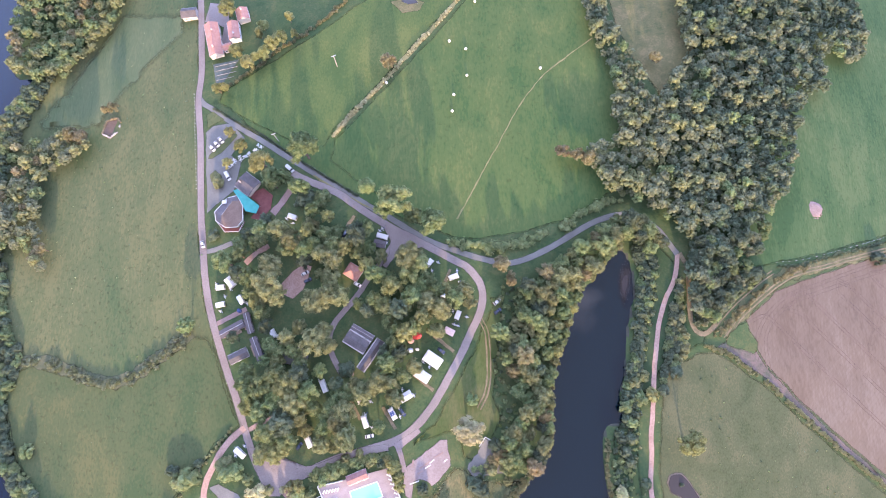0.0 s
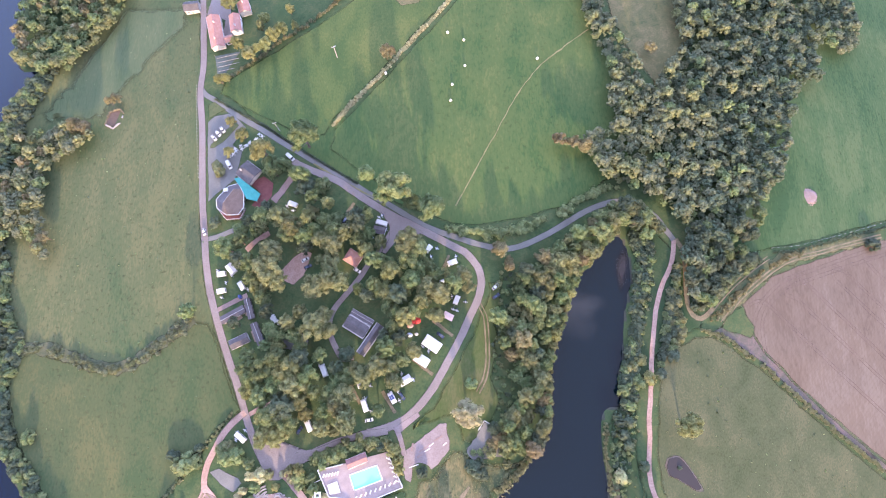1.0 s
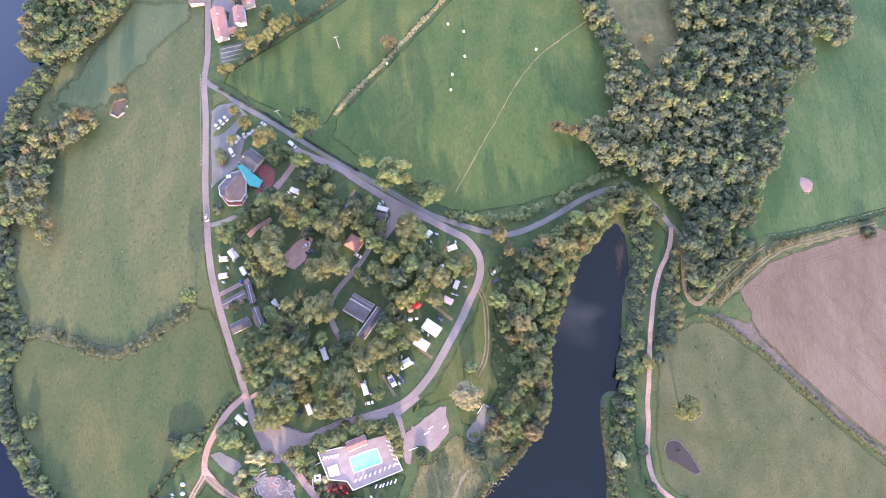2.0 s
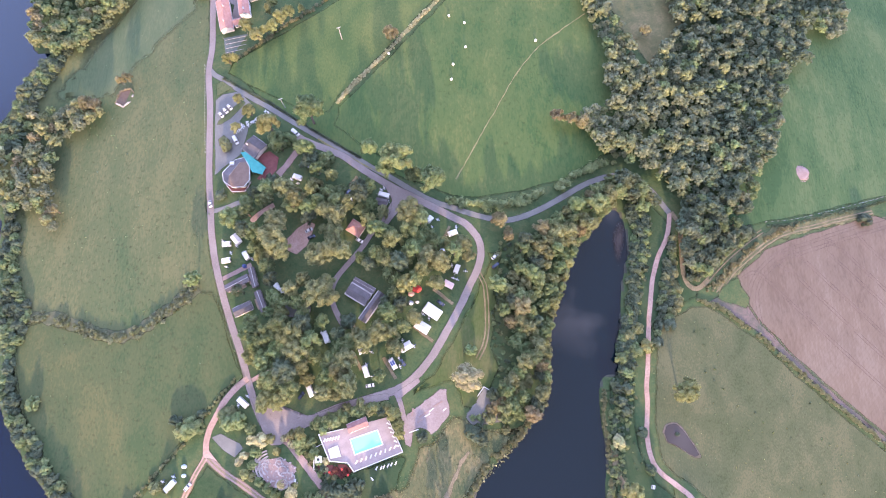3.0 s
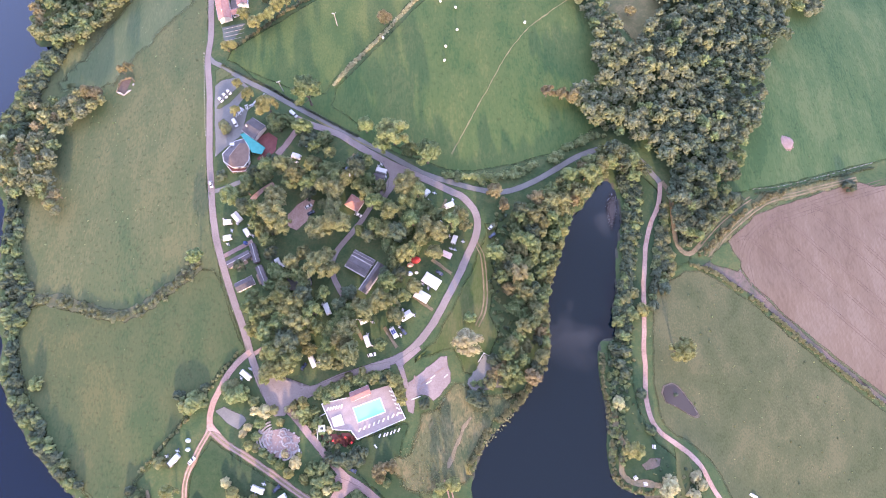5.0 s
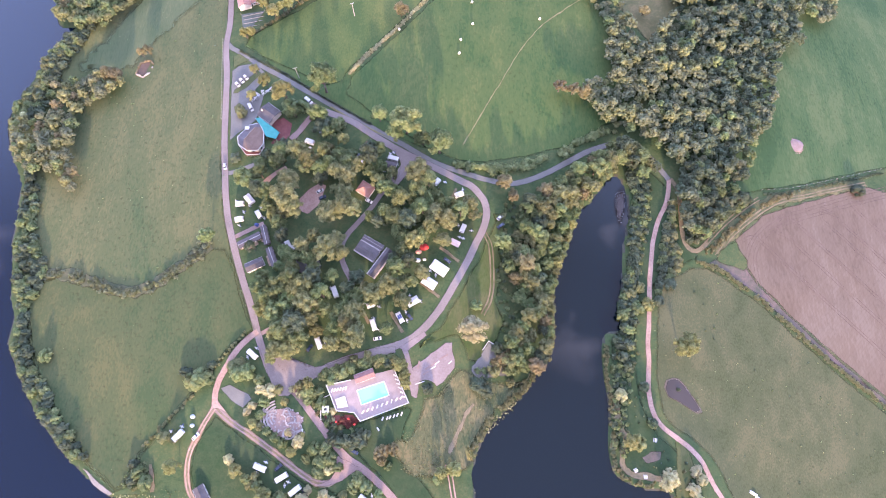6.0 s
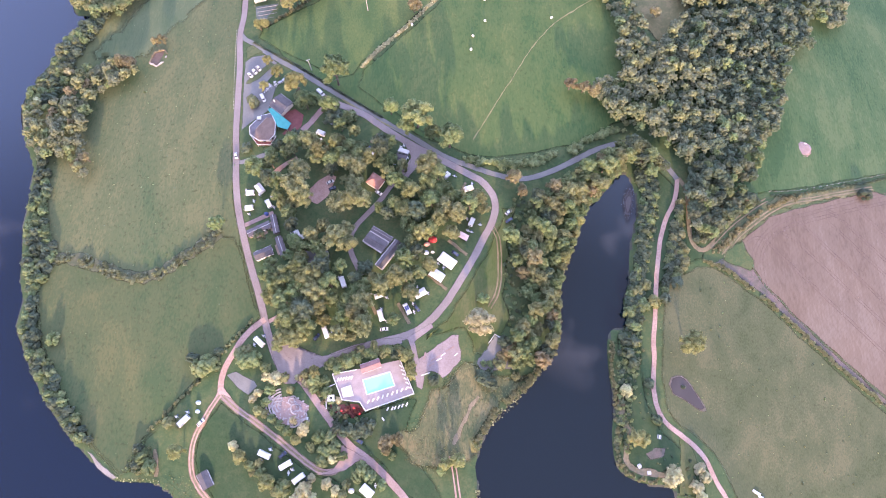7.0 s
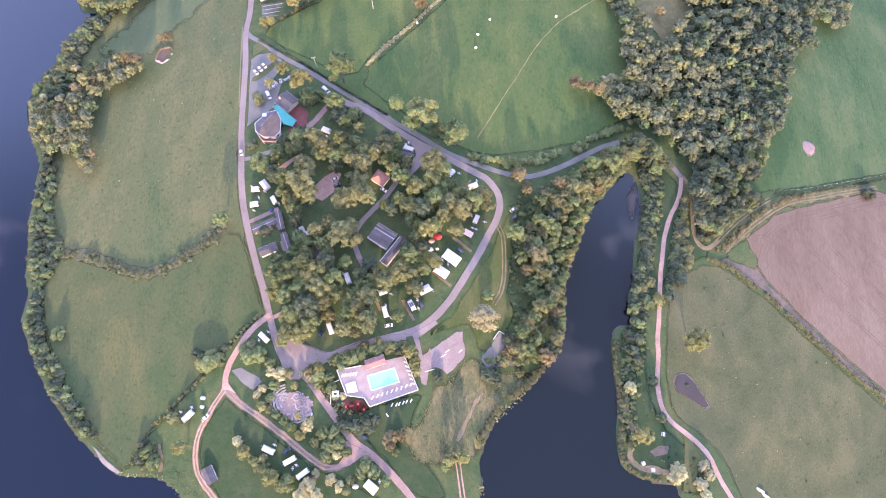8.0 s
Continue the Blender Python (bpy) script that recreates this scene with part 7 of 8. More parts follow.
def parasol(x, y, z, cloth, label, size=1.5):
    ob = thing("parasol", x, y, rng.uniform(0, 90), label, "parasol", "parasols", z=z)
    bm = bmesh.new()
    bmesh.ops.create_cone(bm, cap_ends=True, segments=8, radius1=size, radius2=0.05, depth=0.55, matrix=Matrix.Translation((0, 0, 2.35)))
    part("canopy", bm, cloth, ob)
    part("pole", rod((0, 0, 0), (0, 0, 2.65), 0.03, 6), M_METAL, ob)
    part("base", rod((0, 0, 0), (0, 0, 0.12), 0.3, 10), M_STONE, ob)


for x, y in ((-56.6, -83.5), (-50.4, -82.0), (-47.2, -84.6)):
    parasol(x, y, ground_at(x, y) + 0.1, M_REDCLOTH, "red parasol beside the pool", 0.6)
M_LEAF["red"] = leaf_mat("leaf_red", (0.10, 0.03, 0.035), (0.24, 0.06, 0.06), (0.16, 0.045, 0.045))
for x, y, r in ((-53.7, -82.6, 1.5), (-51.8, -84.0, 1.6), (-49.4, -83.0, 1.7), (-47.9, -84.4, 1.4), (-50.8, -85.4, 1.3), (-46.6, -82.6, 1.2), (-55.6, -84.4, 1.2)):
    plant("red", x, y, r * 1.2, RNG, shrub=True, category="shrub", label="dark red flowering bush below the pool", group="red bushes")
for species, x, y, r in (("dark", -60.5, -81.4, 1.6), ("pale", -58.6, -82.6, 1.4), ("dark", -57.6, -85.6, 1.8), ("green", -61.6, -84.6, 1.6), ("olive", -54.4, -86.2, 1.5), ("green", -58.9, -79.6, 1.2), ("dark", -53.9, -80.6, 1.0)):
    plant(species, x, y, r * 1.2, RNG, shrub=True, category="shrub", label="small garden bush beside the pool terrace", group="pool garden bushes")
sheet("red_terrace", POOL_TERRACE, 0.2, M_REDPAVE, "dark red paved terrace below the pool", "terrace", 3.0, wobble=0.3, feather=0)


# ---- stone garden, court, small structures ----
def stone_garden():
    mx, my = -85.5, -85.5
    base = ground_at(mx, my)
    ob = thing("stone_garden", mx, my, 0, "terraced stone garden with curved rows of pale rocks", "rock garden", z=base)
    rng = np.random.default_rng(21)
    bed = [(-10.7, 4.8), (-9.3, 7.6), (-2.7, 7.8), (3.2, 8.6), (9.4, 5.5), (11.7, 2.8), (10.6, -0.8), (12.6, -3.5), (7.6, -5.6), (1.8, -6.6), (-2.1, -5.4), (-6.9, -0.1)]
    sheet("gravel_bed", soft_ring([(a + mx, b + my) for a, b in bed]), 0.16, M_PINK_ROAD, "pinkish gravel bed between low stone terraces", "gravel", 2.0, wobble=0.8, feather=0.8)
    plan = soft_ring(bed)

    def rock(x, y, lx, ly, h, turn):
        s = part("rock", box(0, 0, -0.5, lx, ly, h + 0.5, 0.1, 0.85), M_STONE, ob)
        s.matrix_basis = pose(x, y, ground_at(x + mx, y + my) - base + 0.1, 0, 0, turn)

    for p in scatter(bed, 1.5, rng)[:60]:
        rock(p[0], p[1], rng.uniform(0.5, 1.6), rng.uniform(0.4, 0.9), rng.uniform(0.2, 0.5), rng.uniform(0, 180))
    arcs = ((-4.5, 1.5, 2.6, 60, 210), (-4.5, 1.5, 4.0, 70, 190), (-4.5, 1.5, 5.5, 75, 170), (-4.5, 1.5, 7.0, 80, 140), (4.8, 2.0, 2.4, 0, 300),
            (5.5, -4.2, 2.2, 20, 320), (5.5, -4.2, 3.6, 160, 200), (0.5, -4.8, 2.0, 90, 260), (10.3, -4.6, 1.6, 0, 330), (2.5, 5.5, 1.6, 0, 280))
    for cx, cy, r, start, sweep in arcs:
        count = int(r * radians(sweep) / 0.85)
        for k in range(count):
            a = radians(start + sweep * k / count + rng.uniform(-2, 2))
            x, y = cx + r * math.cos(a), cy + r * math.sin(a)
            if inside(x, y, plan):
                rock(x, y, rng.uniform(0.8, 1.2), rng.uniform(0.5, 0.9), rng.uniform(0.4, 0.8), math.degrees(a) + 90 + rng.uniform(-14, 14))
    def curb(cx, cy, rx, ry, start, sweep, wide, h):
        """A curved raised kerb of pale stone."""
        bm = bmesh.new()
        n = max(6, int(sweep / 12))
        rows = []
        for k in range(n + 1):
            a = radians(start + sweep * k / n)
            row = []
            for out in (0, wide):
                x, y = cx + (rx + out) * math.cos(a), cy + (ry + out) * math.sin(a)
                z = ground_at(x + mx, y + my) - base
                row += [bm.verts.new((x, y, z - 0.3)), bm.verts.new((x, y, z + h + rng.uniform(-0.05, 0.05)))]
            rows.append(row)
        for p, q in zip(rows, rows[1:]):
            for i, j in ((0, 1), (1, 3), (3, 2), (2, 0)):
                bm.faces.new((p[i], p[j], q[j], q[i]))
        for p in (rows[0], rows[-1]):
            bm.faces.new((p[0], p[1], p[3], p[2]))
        part("kerb", bm, M_STONE, ob, "curved pale stone kerb")

    for r in (2.4, 4.0, 5.6, 7.2, 8.7):
        curb(-1.6, 3.6, r, r * 0.9, 105, 150 - r * 4, 0.75, 0.35 + r * 0.04)
    curb(7.0, -1.2, 3.6, 2.2, -150, 300, 0.7, 0.4)
    curb(4.2, -4.8, 2.4, 1.6, 150, 200, 0.8, 0.4)
    curb(9.6, -4.6, 1.9, 1.5, 20, 280, 0.7, 0.45)
    curb(3.0, 6.8, 1.5, 1.2, 0, 320, 0.5, 0.35)
    part("plinth", box(11.5, -3.0, -0.8, 0.7, 2.6, 2.2, 0.08), M_WHITE, ob, "white painted plinth")


stone_garden()


def paint_line(ring_ends, width, material, label):
    for a, b in ring_ends:
        road("court_line", [a, b], width, 0.27, material, label, "marking", fray=0.0, camber=0.0)


paint_line([((-9.5, -57.2), (-6.7, -55.6)), ((-7.3, -54.8), (-5.0, -53.0)), ((-0.2, -54.3), (1.5, -52.8)), ((-17.1, -64.8), (-12.5, -63.2))], 0.45, M_WHITE, "white painted line on the games court")
paint_line([((-12.5, -57.5), (-6.5, -53.5)), ((-4.8, -52.0), (-0.5, -49.5)), ((-16, -57), (-15.4, -53)), ((-13.2, -60), (-10.5, -58.2))], 0.8, M_SOIL, "faded pink painted band on the games court")


garden_wall([(17.5, -47.0), (20.7, -42.4), (24.7, -44.6)], 0.7, "low white corner wall on the dumped soil")
for x, y, r in ((23.6, -52.8, 2.4), (26.0, -55.0, 2.2), (28.9, -53.1, 2.4), (27.1, -50.3, 2.0), (29.5, -56.0, 2.0)):
    plant("brown", x, y, r, RNG, shrub=True, category="shrub", label="orange-brown withered bush on dumped soil", group="withered bushes")
plant("dark", 118.8, -65.6, 1.5, RNG, shrub=True, category="shrub", label="dark bush standing in the small pond", group="pond bush")


def greenhouse():
    mid = (-129, 163)
    ob = thing("vegetable_tunnel", mid[0], mid[1], 12, "fenced vegetable garden with dark netting rows", "garden", z=ground_at(*mid))
    part("netting", box(0, 0, -0.3, 15, 13, 0.55, 0.05), M_NET, ob, "dark grey netting over the beds")
    for k in range(4):
        part("hoop", rod((-6.5, -4.5 + k * 3, 0.5), (6.5, -4.0 + k * 3, 0.5), 0.12, 6), M_STONE, ob)
    for a, b in ((-7.6, -6.6), (7.6, -6.6), (7.6, 6.6), (-7.6, 6.6)):
        part("post", rod((a, b, -0.4), (a, b, 1.4), 0.07, 6), M_WOOD, ob)


greenhouse()


def utility_pole(x, y, h):
    ob = thing("utility_pole", x, y, 20, "pale concrete utility pole with a crossarm", "utility pole", "utility poles")
    part("pole", rod((0, 0, -0.6), (0, 0, h), 0.26, 8, r1=0.17), M_STONE, ob)
    arm = part("crossarm", box(0, 0, h - 0.5, 2.6, 0.22, 0.2, 0.03), M_METAL, ob)
    for k in (-1.1, 0, 1.1):
        part("insulator", rod((k, 0, h - 0.3), (k, 0, h + 0.1), 0.09, 6), M_WHITE, arm)
    part("brace", rod((-0.9, 0, h - 0.5), (0, 0, h - 1.4), 0.05, 5), M_METAL, ob)


utility_pole(-62.5, 163.6, 11.0)
utility_pole(-93.9, 117.1, 10.0)

post_model = thing("road_post", -147.6, 149.0, 0, "white wooden post at the edge of the road", "post", "posts along the road")
part("shaft", box(0, 0, -0.3, 0.2, 0.2, 1.3, 0.03), M_WHITE, post_model)
part("cap", box(0, 0, 1.0, 0.26, 0.26, 0.12, 0.03, 0.7), M_WHITE, post_model)
for k in range(1, 26):
    p = Vector((-147.6, 149.0)).lerp(Vector((-139.6, 90.0)), k / 25)
    copy_thing(post_model, pose(p.x, p.y, ground_at(p.x, p.y) + 0.1))


def soil_heap():
    mx, my = 209.5, 78.7
    ob = thing("soil_pit", mx, my, 0, "bare pinkish soil patch in the green pasture", "soil patch", z=ground_at(mx, my))
    v, f = unit_ball(3)
    rng = np.random.default_rng(5)
    k = np.array([1 + 0.25 * noise.noise(Vector(p) * 2.2) for p in v])
    v = v * k[:, None] * np.array([4.9, 4.7, 0.4])
    solid("mound", v, f.tolist(), M_SOIL, ob, smooth=True)
    for i in range(22):
        a = i / 22 * 6.28
        s = part("rock", box(0, 0, -0.25, rng.uniform(0.5, 1.2), rng.uniform(0.4, 0.8), 0.42, 0.12, 0.8), M_SOIL, ob)
        s.matrix_basis = pose(5.0 * math.cos(a) + rng.normal() * 0.3, 5.0 * math.sin(a) + rng.normal() * 0.3, 0, 0, 0, rng.uniform(0, 90))


soil_heap()
POND = [(111.5, -65.0), (113.6, -61.2), (118.0, -60.5), (122.9, -64.0), (127.0, -69.5), (130.1, -75.6), (127.6, -76.8), (122.3, -74.4), (117.4, -71.3), (113.0, -69.5)]
POND_RIM = [(119 + (a - 119) * 1.12, -69 + (b + 69) * 1.12) for a, b in POND]
sheet("pond_bank", soft_ring(POND_RIM), 0.22, M_STUBBLE, "pale muddy bank of the small pond", "bank", 3.0, wobble=0.8, feather=0.8)
sheet("pond", soft_ring(POND), 0.36, M_POND, "small dark muddy pond in the meadow", "pond", 3.0, wobble=0.5, feather=0.8)
sheet("pond_bank", [(-33, 207), (-25, 199), (-14, 200.5), (-12, 207), (-22, 211)], 0.22, M_CLEARING, "bare muddy bank in the pasture", "bank", 3.0, feather=0.8)
sheet("pond", [(-27, 208), (-22, 205), (-15.5, 206), (-18, 210)], 0.36, M_POND, "small dark pond in the pasture", "pond", 3.0, feather=0.8)

# ---- bales ----
bale = thing("hay_bale", BALES[0][0], BALES[0][1], 20, "round hay bale wrapped in white film", "hay bale", "wrapped hay bales")
bm = bmesh.new()
bmesh.ops.create_cone(bm, cap_ends=True, segments=20, radius1=0.72, radius2=0.72, depth=1.3, matrix=Matrix.Translation((0, 0, 0.7)) @ pose(0, 0, 0, 90))
bmesh.ops.bevel(bm, geom=[e for e in bm.edges if e.calc_length() < 0.5], offset=0.12, segments=2, affect="EDGES")
part("wrap", bm, M_WRAP, bale)
for x, y, _, _ in BALES[1:]:
    copy_thing(bale, pose(x, y, ground_at(x, y) + 0.12, 0, 0, rng.uniform(0, 180)))


# ---- vehicles ----
def wheel(parent, x, y, r=0.32):
    w = part("wheel", rod((x, y - 0.1, r), (x, y + 0.1, r), r, 14), M_RUBBER, parent)
    s = 1 if y > 0 else -1
    part("rim", rod((x, y + s * 0.06, r), (x, y + s * 0.115, r), r * 0.6, 10), M_METAL, w)


def car(paint, label, group):
    ob = new("car")
    part("body", hull([(-2.1, 0.35), (-2.15, 0.75), (-2.0, 0.92), (-0.9, 0.96), (1.0, 0.98), (2.0, 0.95), (2.1, 0.7), (2.05, 0.35)], 0.88, 0.06), paint, ob)
    part("cabin", hull([(-1.15, 0.94), (-0.45, 1.42), (0.2, 1.5), (1.1, 1.46), (1.75, 0.96)], 0.80, 0.14), M_GLASS, ob, "dark window glass")
    part("roof", hull([(-0.48, 1.40), (0.2, 1.47), (1.15, 1.43), (1.1, 1.5), (0.2, 1.545), (-0.42, 1.46)], 0.69, 0.03), paint, ob)
    part("windscreen", hull([(-1.12, 0.98), (-0.47, 1.41), (-0.5, 1.44), (-1.18, 1.0)], 0.72, 0.08), M_GLASS, ob)
    for s in (-1, 1):
        part("pillar", rod((0.3, s * 0.76, 0.95), (0.3, s * 0.70, 1.46), 0.05, 4), paint, ob)
        part("mirror", box(-0.75, s * 0.95, 0.95, 0.12, 0.16, 0.12, 0.02), paint, ob)
        part("headlight", box(-2.08, s * 0.62, 0.62, 0.12, 0.34, 0.16, 0.02), M_LAMP, ob)
        part("tail_light", box(2.06, s * 0.66, 0.68, 0.10, 0.24, 0.18, 0.02), M_TAIL, ob)
        for x in (-1.3, 1.3):
            wheel(ob, x, s * 0.82)
    part("bumper", box(-2.12, 0, 0.38, 0.14, 1.6, 0.2, 0.03), M_RUBBER, ob)
    return tagged(ob, label, "car", group)


def park(model, rows, lift=0.26):
    for i, (x, y, turn, _) in enumerate(rows):
        m = pose(x, y, ground_at(x, y) + lift, 0, 0, turn + 180)
        if i:
            copy_thing(model, m)
        else:
            model.matrix_basis = m


park(car(M_WHITE, "white hatchback parked on the campsite", "white cars"), CARS_WHITE)
park(car(M_DARKPAINT, "dark blue car parked near caravans", "dark cars"), CARS_DARK)


def van():
    ob = new("van")
    part("body", hull([(-2.6, 0.35), (-2.65, 0.95), (-1.75, 1.2), (-1.2, 2.0), (-0.8, 2.15), (2.55, 2.15), (2.65, 1.9), (2.65, 0.35)], 1.0, 0.08), M_WHITE, ob)
    part("windscreen", hull([(-1.78, 1.22), (-1.22, 1.98), (-1.27, 2.02), (-1.85, 1.25)], 0.85, 0.06), M_GLASS, ob)
    for s in (-1, 1):
        part("side_window", box(-0.95, s * 0.97, 1.25, 0.8, 0.05, 0.6, 0.02), M_GLASS, ob)
        part("headlight", box(-2.62, s * 0.7, 0.75, 0.12, 0.3, 0.2, 0.02), M_LAMP, ob)
        for x in (-1.7, 1.6):
            wheel(ob, x, s * 0.9, 0.34)
    part("roof_vent", box(0.8, 0, 2.14, 0.6, 0.6, 0.12, 0.03), M_SILVER, ob)
    return tagged(ob, "white delivery van parked by the lane", "van", "vans")


park(van(), VANS)


def caravan(x, y, turn, length, roof, label):
    ob = thing("caravan", x, y, turn, label, "caravan", "caravans")
    l = max(4.4, min(length * 0.84, 6.6))
    h = l / 2
    part("body", hull([(-h, 0.55), (-h - 0.1, 1.3), (-h + 0.25, 2.35), (-h + 0.7, 2.6), (h - 0.6, 2.6), (h - 0.15, 2.3), (h, 1.2), (h - 0.1, 0.55)], 1.3, 0.05), M_WHITE, ob)
    part("roof", hull([(-h + 0.65, 2.58), (-h + 0.75, 2.68), (h - 0.65, 2.68), (h - 0.55, 2.58)], 1.24, 0.05), roof, ob)
    for k in (-0.25, 0.2):
        part("roof_hatch", box(k * l, 0.1, 2.67, 0.55, 0.55, 0.1, 0.03), M_SILVER, ob)
    for s in (-1, 1):
        for k in (-0.28, 0.12):
            part("side_window", box(k * l, s * 1.27, 1.45, l * 0.2, 0.06, 0.55, 0.02), M_GLASS, ob)
        wheel(ob, 0.1, s * 1.14, 0.33)
        part("end_window", box(s * (h - 0.04), 0, 1.45, 0.12, 1.5, 0.5, 0.02), M_GLASS, ob)
    part("door", box(l * 0.32, -1.29, 0.65, 0.65, 0.05, 1.75, 0.02), M_SILVER, ob)
    part("drawbar", rod((-h - 1.1, 0, 0.45), (-h + 0.2, 0, 0.5), 0.07, 6), M_METAL, ob)
    part("stripe", box(0, -1.305, 1.05, l * 0.8, 0.02, 0.12), M_GREYBLUE, ob)
    return ob


for i, (x, y, turn, length) in enumerate(CARAVANS):
    home = caravan(x, y, turn, length, (M_WHITE, M_CANVAS)[i % 2],
            "white touring caravan with a dark blue roof panel" if i == 11 else "white touring caravan parked on the grass")
    if i == 11:
        for k in (-0.55, 0.55):
            part("solar_panel", box(-0.3, k, 2.72, 2.4, 0.95, 0.08, 0.02), M_BLUECLOTH, home, "dark blue solar panel")


def awning_tent(x, y, turn, length, cloth, label):
    """A pitched frame tent: roof panels, three walls and its poles."""
    ob = thing("frame_tent", x, y, turn, label, "tent", "frame tents")
    l = length * 0.8
    w = max(2.6, length * 0.5)
    part("roof", gable_roof(l, w, 2.0, 0.55, 0.05, 0.7), cloth, ob)
    for s in (-1, 1):
        part("end_wall", box(s * (l / 2 - 0.12), 0, 0, 0.05, w - 0.3, 2.0), M_CANVAS, ob)
    part("back_wall", box(0, w / 2 - 0.14, 0, l - 0.3, 0.05, 2.0), cloth, ob)
    for a in (-1, 1):
        for b in (-1, 1):
            part("pole", rod((a * (l / 2 - 0.1), b * (w / 2 - 0.1), 0), (a * (l / 2 - 0.1), b * (w / 2 - 0.1), 2.0), 0.03, 5), M_METAL, ob)
    return ob


for i, (x, y, turn, length) in enumerate(AWNINGS):
    awning_tent(x, y, turn, length, M_BLUEGREY if i == 6 else M_PALEPINK if i == 4 else M_CANVAS,
                "blue-grey frame tent beside a caravan" if i == 6 else "pale pink frame tent by the loop road" if i == 4 else "white canvas frame tent on a camping pitch")


def dome_tent(x, y, turn, length, cloth, label):
    ob = thing("dome_tent", x, y, turn, label, "tent", "dome tents")
    r = length / 2
    v, f = unit_ball(2)
    v = v * np.array([r, r * 0.75, min(1.6, r * 0.9)])
    v[:, 2] = np.maximum(v[:, 2], 0)
    solid("fly_sheet", v, f.tolist(), cloth, ob)
    part("door_flap", box(r * 0.82, 0, 0, 0.08, r * 0.6, min(1.1, r * 0.6), 0.02, 0.6), M_GREYBLUE, ob)
    part("pole", rod((-r, 0, 0.02), (r, 0, 0.02), 0.04, 5), M_METAL, ob)
    return ob


CLOTHS = (M_GREYBLUE, M_GREYBLUE, M_REDCLOTH, M_ORANGE, M_GREYBLUE, M_CANVAS, M_GREYBLUE, M_GREYBLUE, M_GREYBLUE, M_BLUECLOTH, M_GREYBLUE, M_GREYBLUE, M_CANVAS)
TENT_WORDS = {M_GREYBLUE: "grey-blue dome tent on the camp grass", M_REDCLOTH: "bright red tent among the trees", M_ORANGE: "faded orange tent beside a red tent",
              M_CANVAS: "small white dome tent on the lawn", M_BLUECLOTH: "dark blue tent on the grass"}
for (x, y, turn, length), cloth in zip(TENTS, CLOTHS):
    dome_tent(x, y, turn, length, cloth, TENT_WORDS[cloth])


def terrace_set(x, y, turn, cloth):
    """A small table with four stools."""
    ob = thing("terrace_table", x, y, turn, "pale plastic terrace table with stools", "table", "terrace tables")
    part("tabletop", rod((0, 0, 0.70), (0, 0, 0.75), 0.6, 12), cloth, ob)
    part("stem", rod((0, 0, 0), (0, 0, 0.7), 0.06, 6), M_WHITE, ob)
    for k in range(4):
        a = k * 1.57
        part("stool", box(math.cos(a) * 0.95, math.sin(a) * 0.95, 0, 0.45, 0.45, 0.45, 0.04), M_WHITE, ob)


def camp_set(x, y, turn):
    """A folding table with two chairs and a cool box."""
    ob = thing("camping_table", x, y, turn, "white folding camping table with chairs beside a pitch", "table", "camping tables")
    part("tabletop", box(0, 0, 0.68, 1.1, 0.7, 0.04, 0.01), M_CANVAS, ob)
    for a in (-0.45, 0.45):
        part("leg", box(a, 0, 0, 0.05, 0.6, 0.68), M_METAL, ob)
    for s in (-1, 1):
        c = part("chair", box(0, s * 0.85, 0.4, 0.5, 0.5, 0.06, 0.02), M_GREYBLUE if s < 0 else M_CANVAS, ob)
        part("chair_back", box(0, s * 1.1, 0.4, 0.5, 0.06, 0.55, 0.02), M_GREYBLUE if s < 0 else M_CANVAS, c)
    part("cool_box", box(1.0, 0.2, 0, 0.55, 0.4, 0.4, 0.04), M_BLUECLOTH, ob)


for k in range(14):
    p = Vector((-121.0, 103.5)).lerp(Vector((-104.5, 114.5)), k / 13)
    terrace_set(p.x + rng.uniform(-1.3, 1.3), p.y + rng.uniform(-1.5, 1.5), rng.uniform(0, 90), M_CANVAS if k % 3 else M_GREYBLUE)


for rows, side in ((CARAVANS, 2.9), (AWNINGS, 3.6)):
    for x, y, turn, length in rows:
        for _ in range(2):
            a = radians(turn + 90 + rng.uniform(-70, 70) + 180 * rng.integers(2))
            d = side + rng.uniform(0, 2.0)
            camp_set(x + math.cos(a) * d, y + math.sin(a) * d, rng.uniform(0, 90))


def picnic_table(x, y, turn):
    ob = thing("picnic_table", x, y, turn, "pale wooden picnic table with two benches", "picnic table", "picnic tables")
    part("tabletop", box(0, 0, 0.70, 1.9, 0.75, 0.06, 0.01), M_CANVAS, ob)
    for s in (-1, 1):
        part("bench", box(0, s * 0.75, 0.42, 1.9, 0.32, 0.06, 0.01), M_CANVAS, ob)
        part("leg", box(s * 0.7, 0, 0, 0.1, 1.5, 0.42, 0.01), M_WOOD, ob)
        part("upright", box(s * 0.7, 0, 0.4, 0.1, 0.5, 0.32, 0.01), M_WOOD, ob)


picnic_table(97.1, -107.3, 5)
picnic_table(92.6, -104.4, 30)
picnic_table(104.1, -90.4, 80)


def rowing_boat(x, y, turn):
    ob = thing("rowing_boat", x, y, turn, "white upturned rowing boat on the bank", "boat", "boats")
    part("hull", hull([(-1.9, 0.0), (-2.1, 0.35), (-1.2, 0.55), (1.2, 0.55), (2.0, 0.3), (1.8, 0.0)], 0.75, 0.3), M_WHITE, ob)
    part("keel", box(0, 0, 0.54, 2.6, 0.07, 0.07), M_WOOD, ob)


rowing_boat(153.5, -115.4, -30)
rowing_boat(156.3, -118.0, -35)


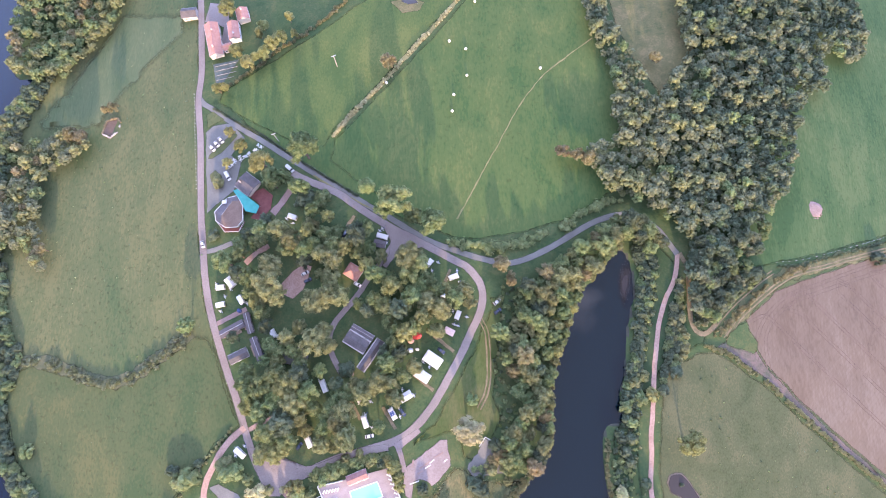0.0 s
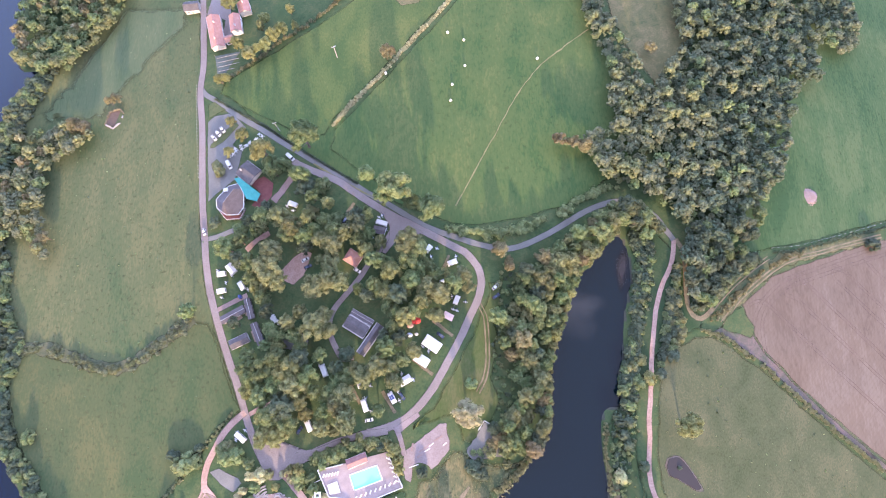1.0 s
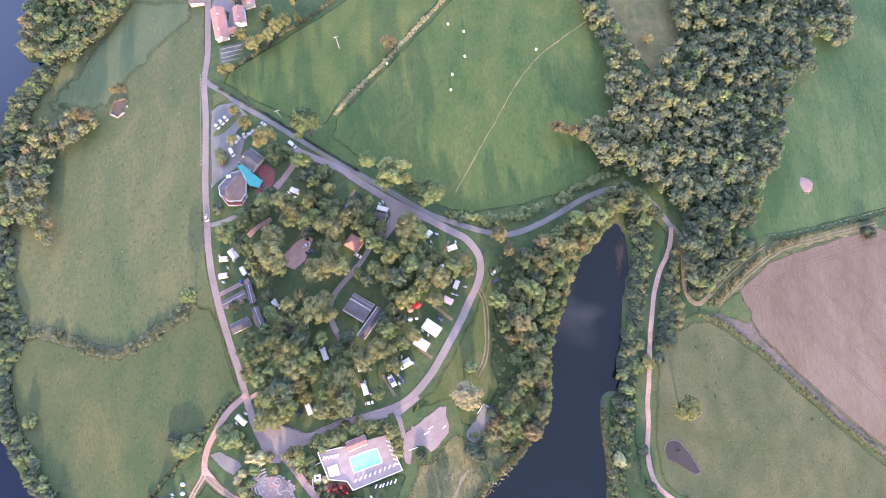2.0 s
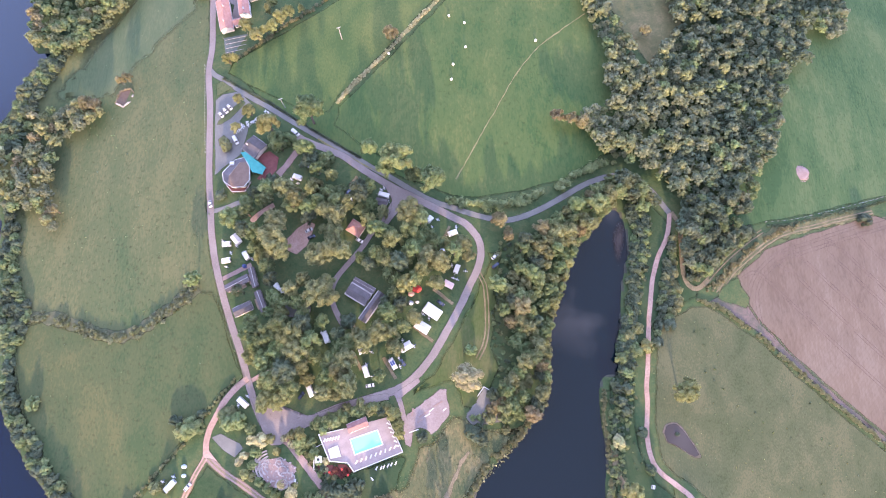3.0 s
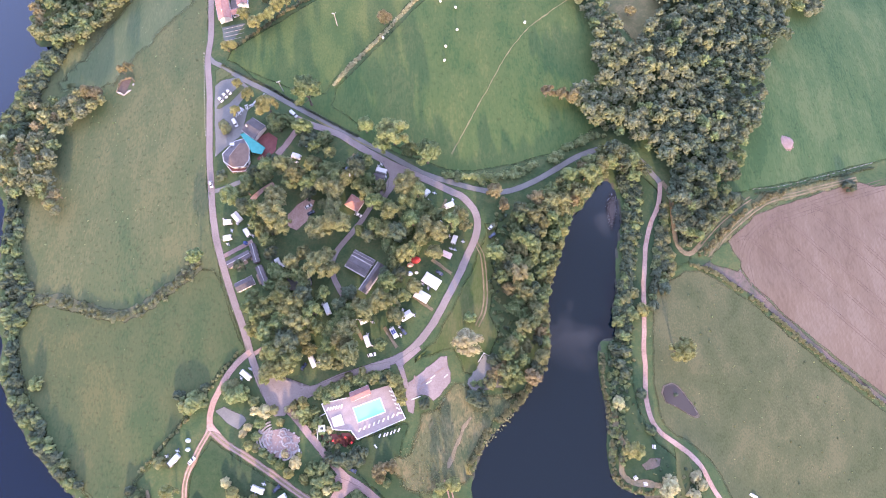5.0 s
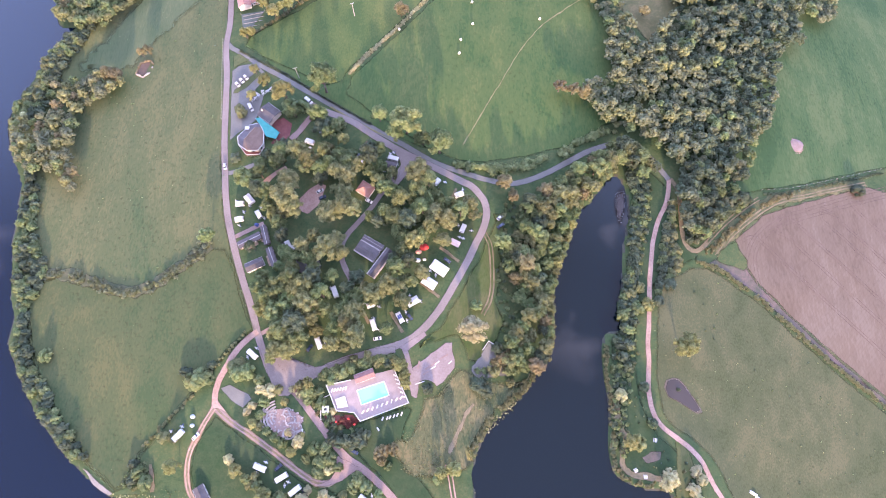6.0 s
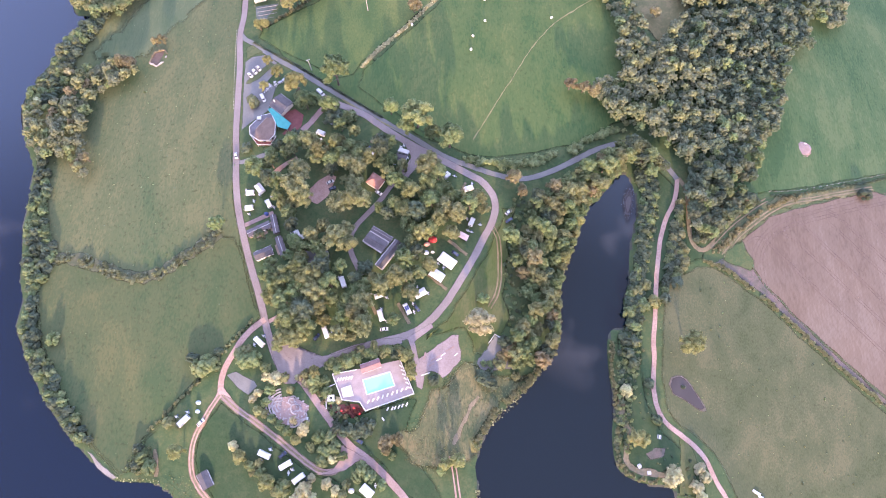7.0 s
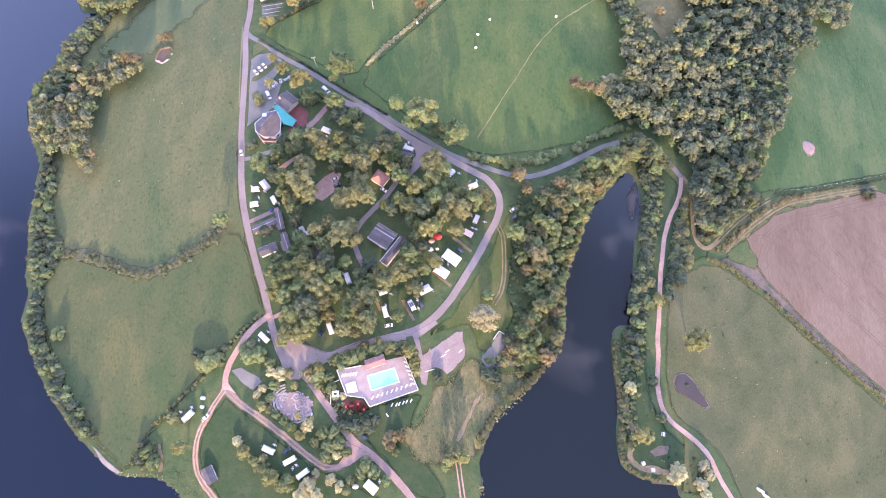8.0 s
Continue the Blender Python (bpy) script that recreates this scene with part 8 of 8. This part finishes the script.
# ---- shore and undergrowth ----
sheet("beach", soft_ring(BEACH, 2), 0.16, M_SHORE, "narrow pinkish sandy beach on the west lake", "beach", 2.0, wobble=0.5, feather=0.7)


def undergrowth(name, ring, gap, size, mix, label, thin=-1.0):
    """Low brambles and tussocks too many to count."""
    g = np.random.default_rng(len(ring) * 7 + 1)
    spots = [p for p in scatter(ring, gap, g) if noise.noise(Vector((p[0] * 0.06, p[1] * 0.06, 9))) > thin]
    h = land(np.array([p[0] for p in spots]), np.array([p[1] for p in spots]))
    mats = [M_LEAF[k] for k in mix]
    parts, tris, quads, index_t, index_q, base = [], [], [], [], [], 0
    for (x, y), z in zip(spots, h):
        r = g.uniform(*size) * (0.7 + 0.6 * abs(noise.noise(Vector((x * 0.08, y * 0.08, 4)))))
        lobes = [(x + g.normal() * r * 0.6, y + g.normal() * r * 0.6, z + r * 0.25, r * g.uniform(0.6, 1.0)) for _ in range(2)]
        v, t, q = foliage(lobes, 40, r * 0.42, g, -0.1)
        which = int(g.integers(len(mats)))
        parts.append(v)
        tris.append(t + base)
        quads.append(q + base)
        index_t += [which] * len(t)
        index_q += [which] * len(q)
        base += len(v)
    me = bpy.data.meshes.new(name)
    me.from_pydata(np.concatenate(parts).tolist(), [], np.concatenate(tris).tolist() + np.concatenate(quads).tolist())
    for m in mats:
        me.materials.append(m)
    me.polygons.foreach_set("material_index", np.array(index_t + index_q, np.int32))
    return tagged(new(name, me), label, "undergrowth", kind="stuff")


undergrowth("brambles", ROUGH, 1.2, (0.16, 0.36), ("reed", "olive", "reed", "yellow"), "straw-coloured brambles on overgrown ground", -0.1)
undergrowth("bank_scrub", BANK_WEST, 3.0, (0.9, 1.8), ("green", "green", "olive", "dark"), "green scrub on the bank beside the loop road")
undergrowth("bank_scrub", BANK_EAST, 1.9, (0.9, 1.7), ("green", "dark", "dark", "green"), "low scrub along the east lake bank")
undergrowth("garden_scrub", GARDEN, 3.2, (0.9, 1.8), ("green", "dark", "brown", "olive"), "mixed garden bushes around the pool and rock garden")
undergrowth("lakeside_scrub", SCRUB_SW, 1.9, (0.5, 1.3), ("green", "dark", "olive"), "green scrub at the foot of the pasture")
undergrowth("lakeside_weeds", WEEDS_SW, 1.5, (0.12, 0.4), ("olive", "reed", "green"), "low grey-green weeds on the lake bank")
undergrowth("shore_tussocks", TUSSOCKS, 1.2, (0.25, 0.6), ("pale", "reed", "reed"), "pale tussocks and stones along the waterline", -0.2)
undergrowth("shore_tussocks", TUSSOCKS_WEST, 1.1, (0.2, 0.5), ("pale", "reed", "olive"), "pale tussocks along the west shore", -0.2)
undergrowth("pool_scrub", POOL_SCRUB, 2.6, (0.9, 1.9), ("dark", "green", "pale", "dark"), "dark green bushes below the pool terrace")
undergrowth("verge_tufts", EAST_VERGE, 3.4, (0.3, 0.9), ("reed", "olive", "dark"), "grass tufts on the lake bank", -0.1)
sheet("planting_bed", soft_ring([(-85.8, 91.2), (-84.0, 92.2), (-81.9, 91.0), (-83.8, 89.9)], 1.0), 0.3, M_NET, "small dark oval planting bed by the drive", "flower bed", 1.5, wobble=0.2, feather=0.8)


def wire_fence(line, gap, label):
    """Posts with two strands of wire."""
    c = glide(line, gap)
    x0, y0 = c[0]
    z0 = ground_at(x0, y0)
    ob = thing("wire_fence", x0, y0, 0, label, "fence", z=z0)
    tops = [Vector((x - x0, y - y0, ground_at(x, y) - z0)) for x, y in c]
    for p in tops:
        part("post", box(p.x, p.y, p.z - 0.3, 0.24, 0.24, 1.5, 0.02), M_STONE, ob)
    for h in (0.6, 1.1):
        bm = bmesh.new()
        rings = [[bm.verts.new((p.x + dx, p.y, p.z + h + dz)) for dx, dz in ((0.02, 0.02), (-0.02, 0.02), (-0.02, -0.02), (0.02, -0.02))] for p in tops]
        for p, q in zip(rings, rings[1:]):
            for i in range(4):
                bm.faces.new((p[i], p[(i + 1) % 4], q[(i + 1) % 4], q[i]))
        part("wire", bm, M_METAL, ob)


wire_fence([(x - 0.5, y + 2.6) for x, y in HEDGE_D], 4.0, "pale post and wire fence along the pasture")
undergrowth("pasture_tufts", FIELD_WEST[1:32], 5.5, (0.2, 0.45), ("dark", "green", "olive"), "scattered coarse grass tufts on the pasture", 0.08)
undergrowth("meadow_tufts", MEADOW_EAST, 4.5, (0.2, 0.45), ("dark", "green", "olive"), "scattered coarse tussocks on the rough meadow", 0.02)
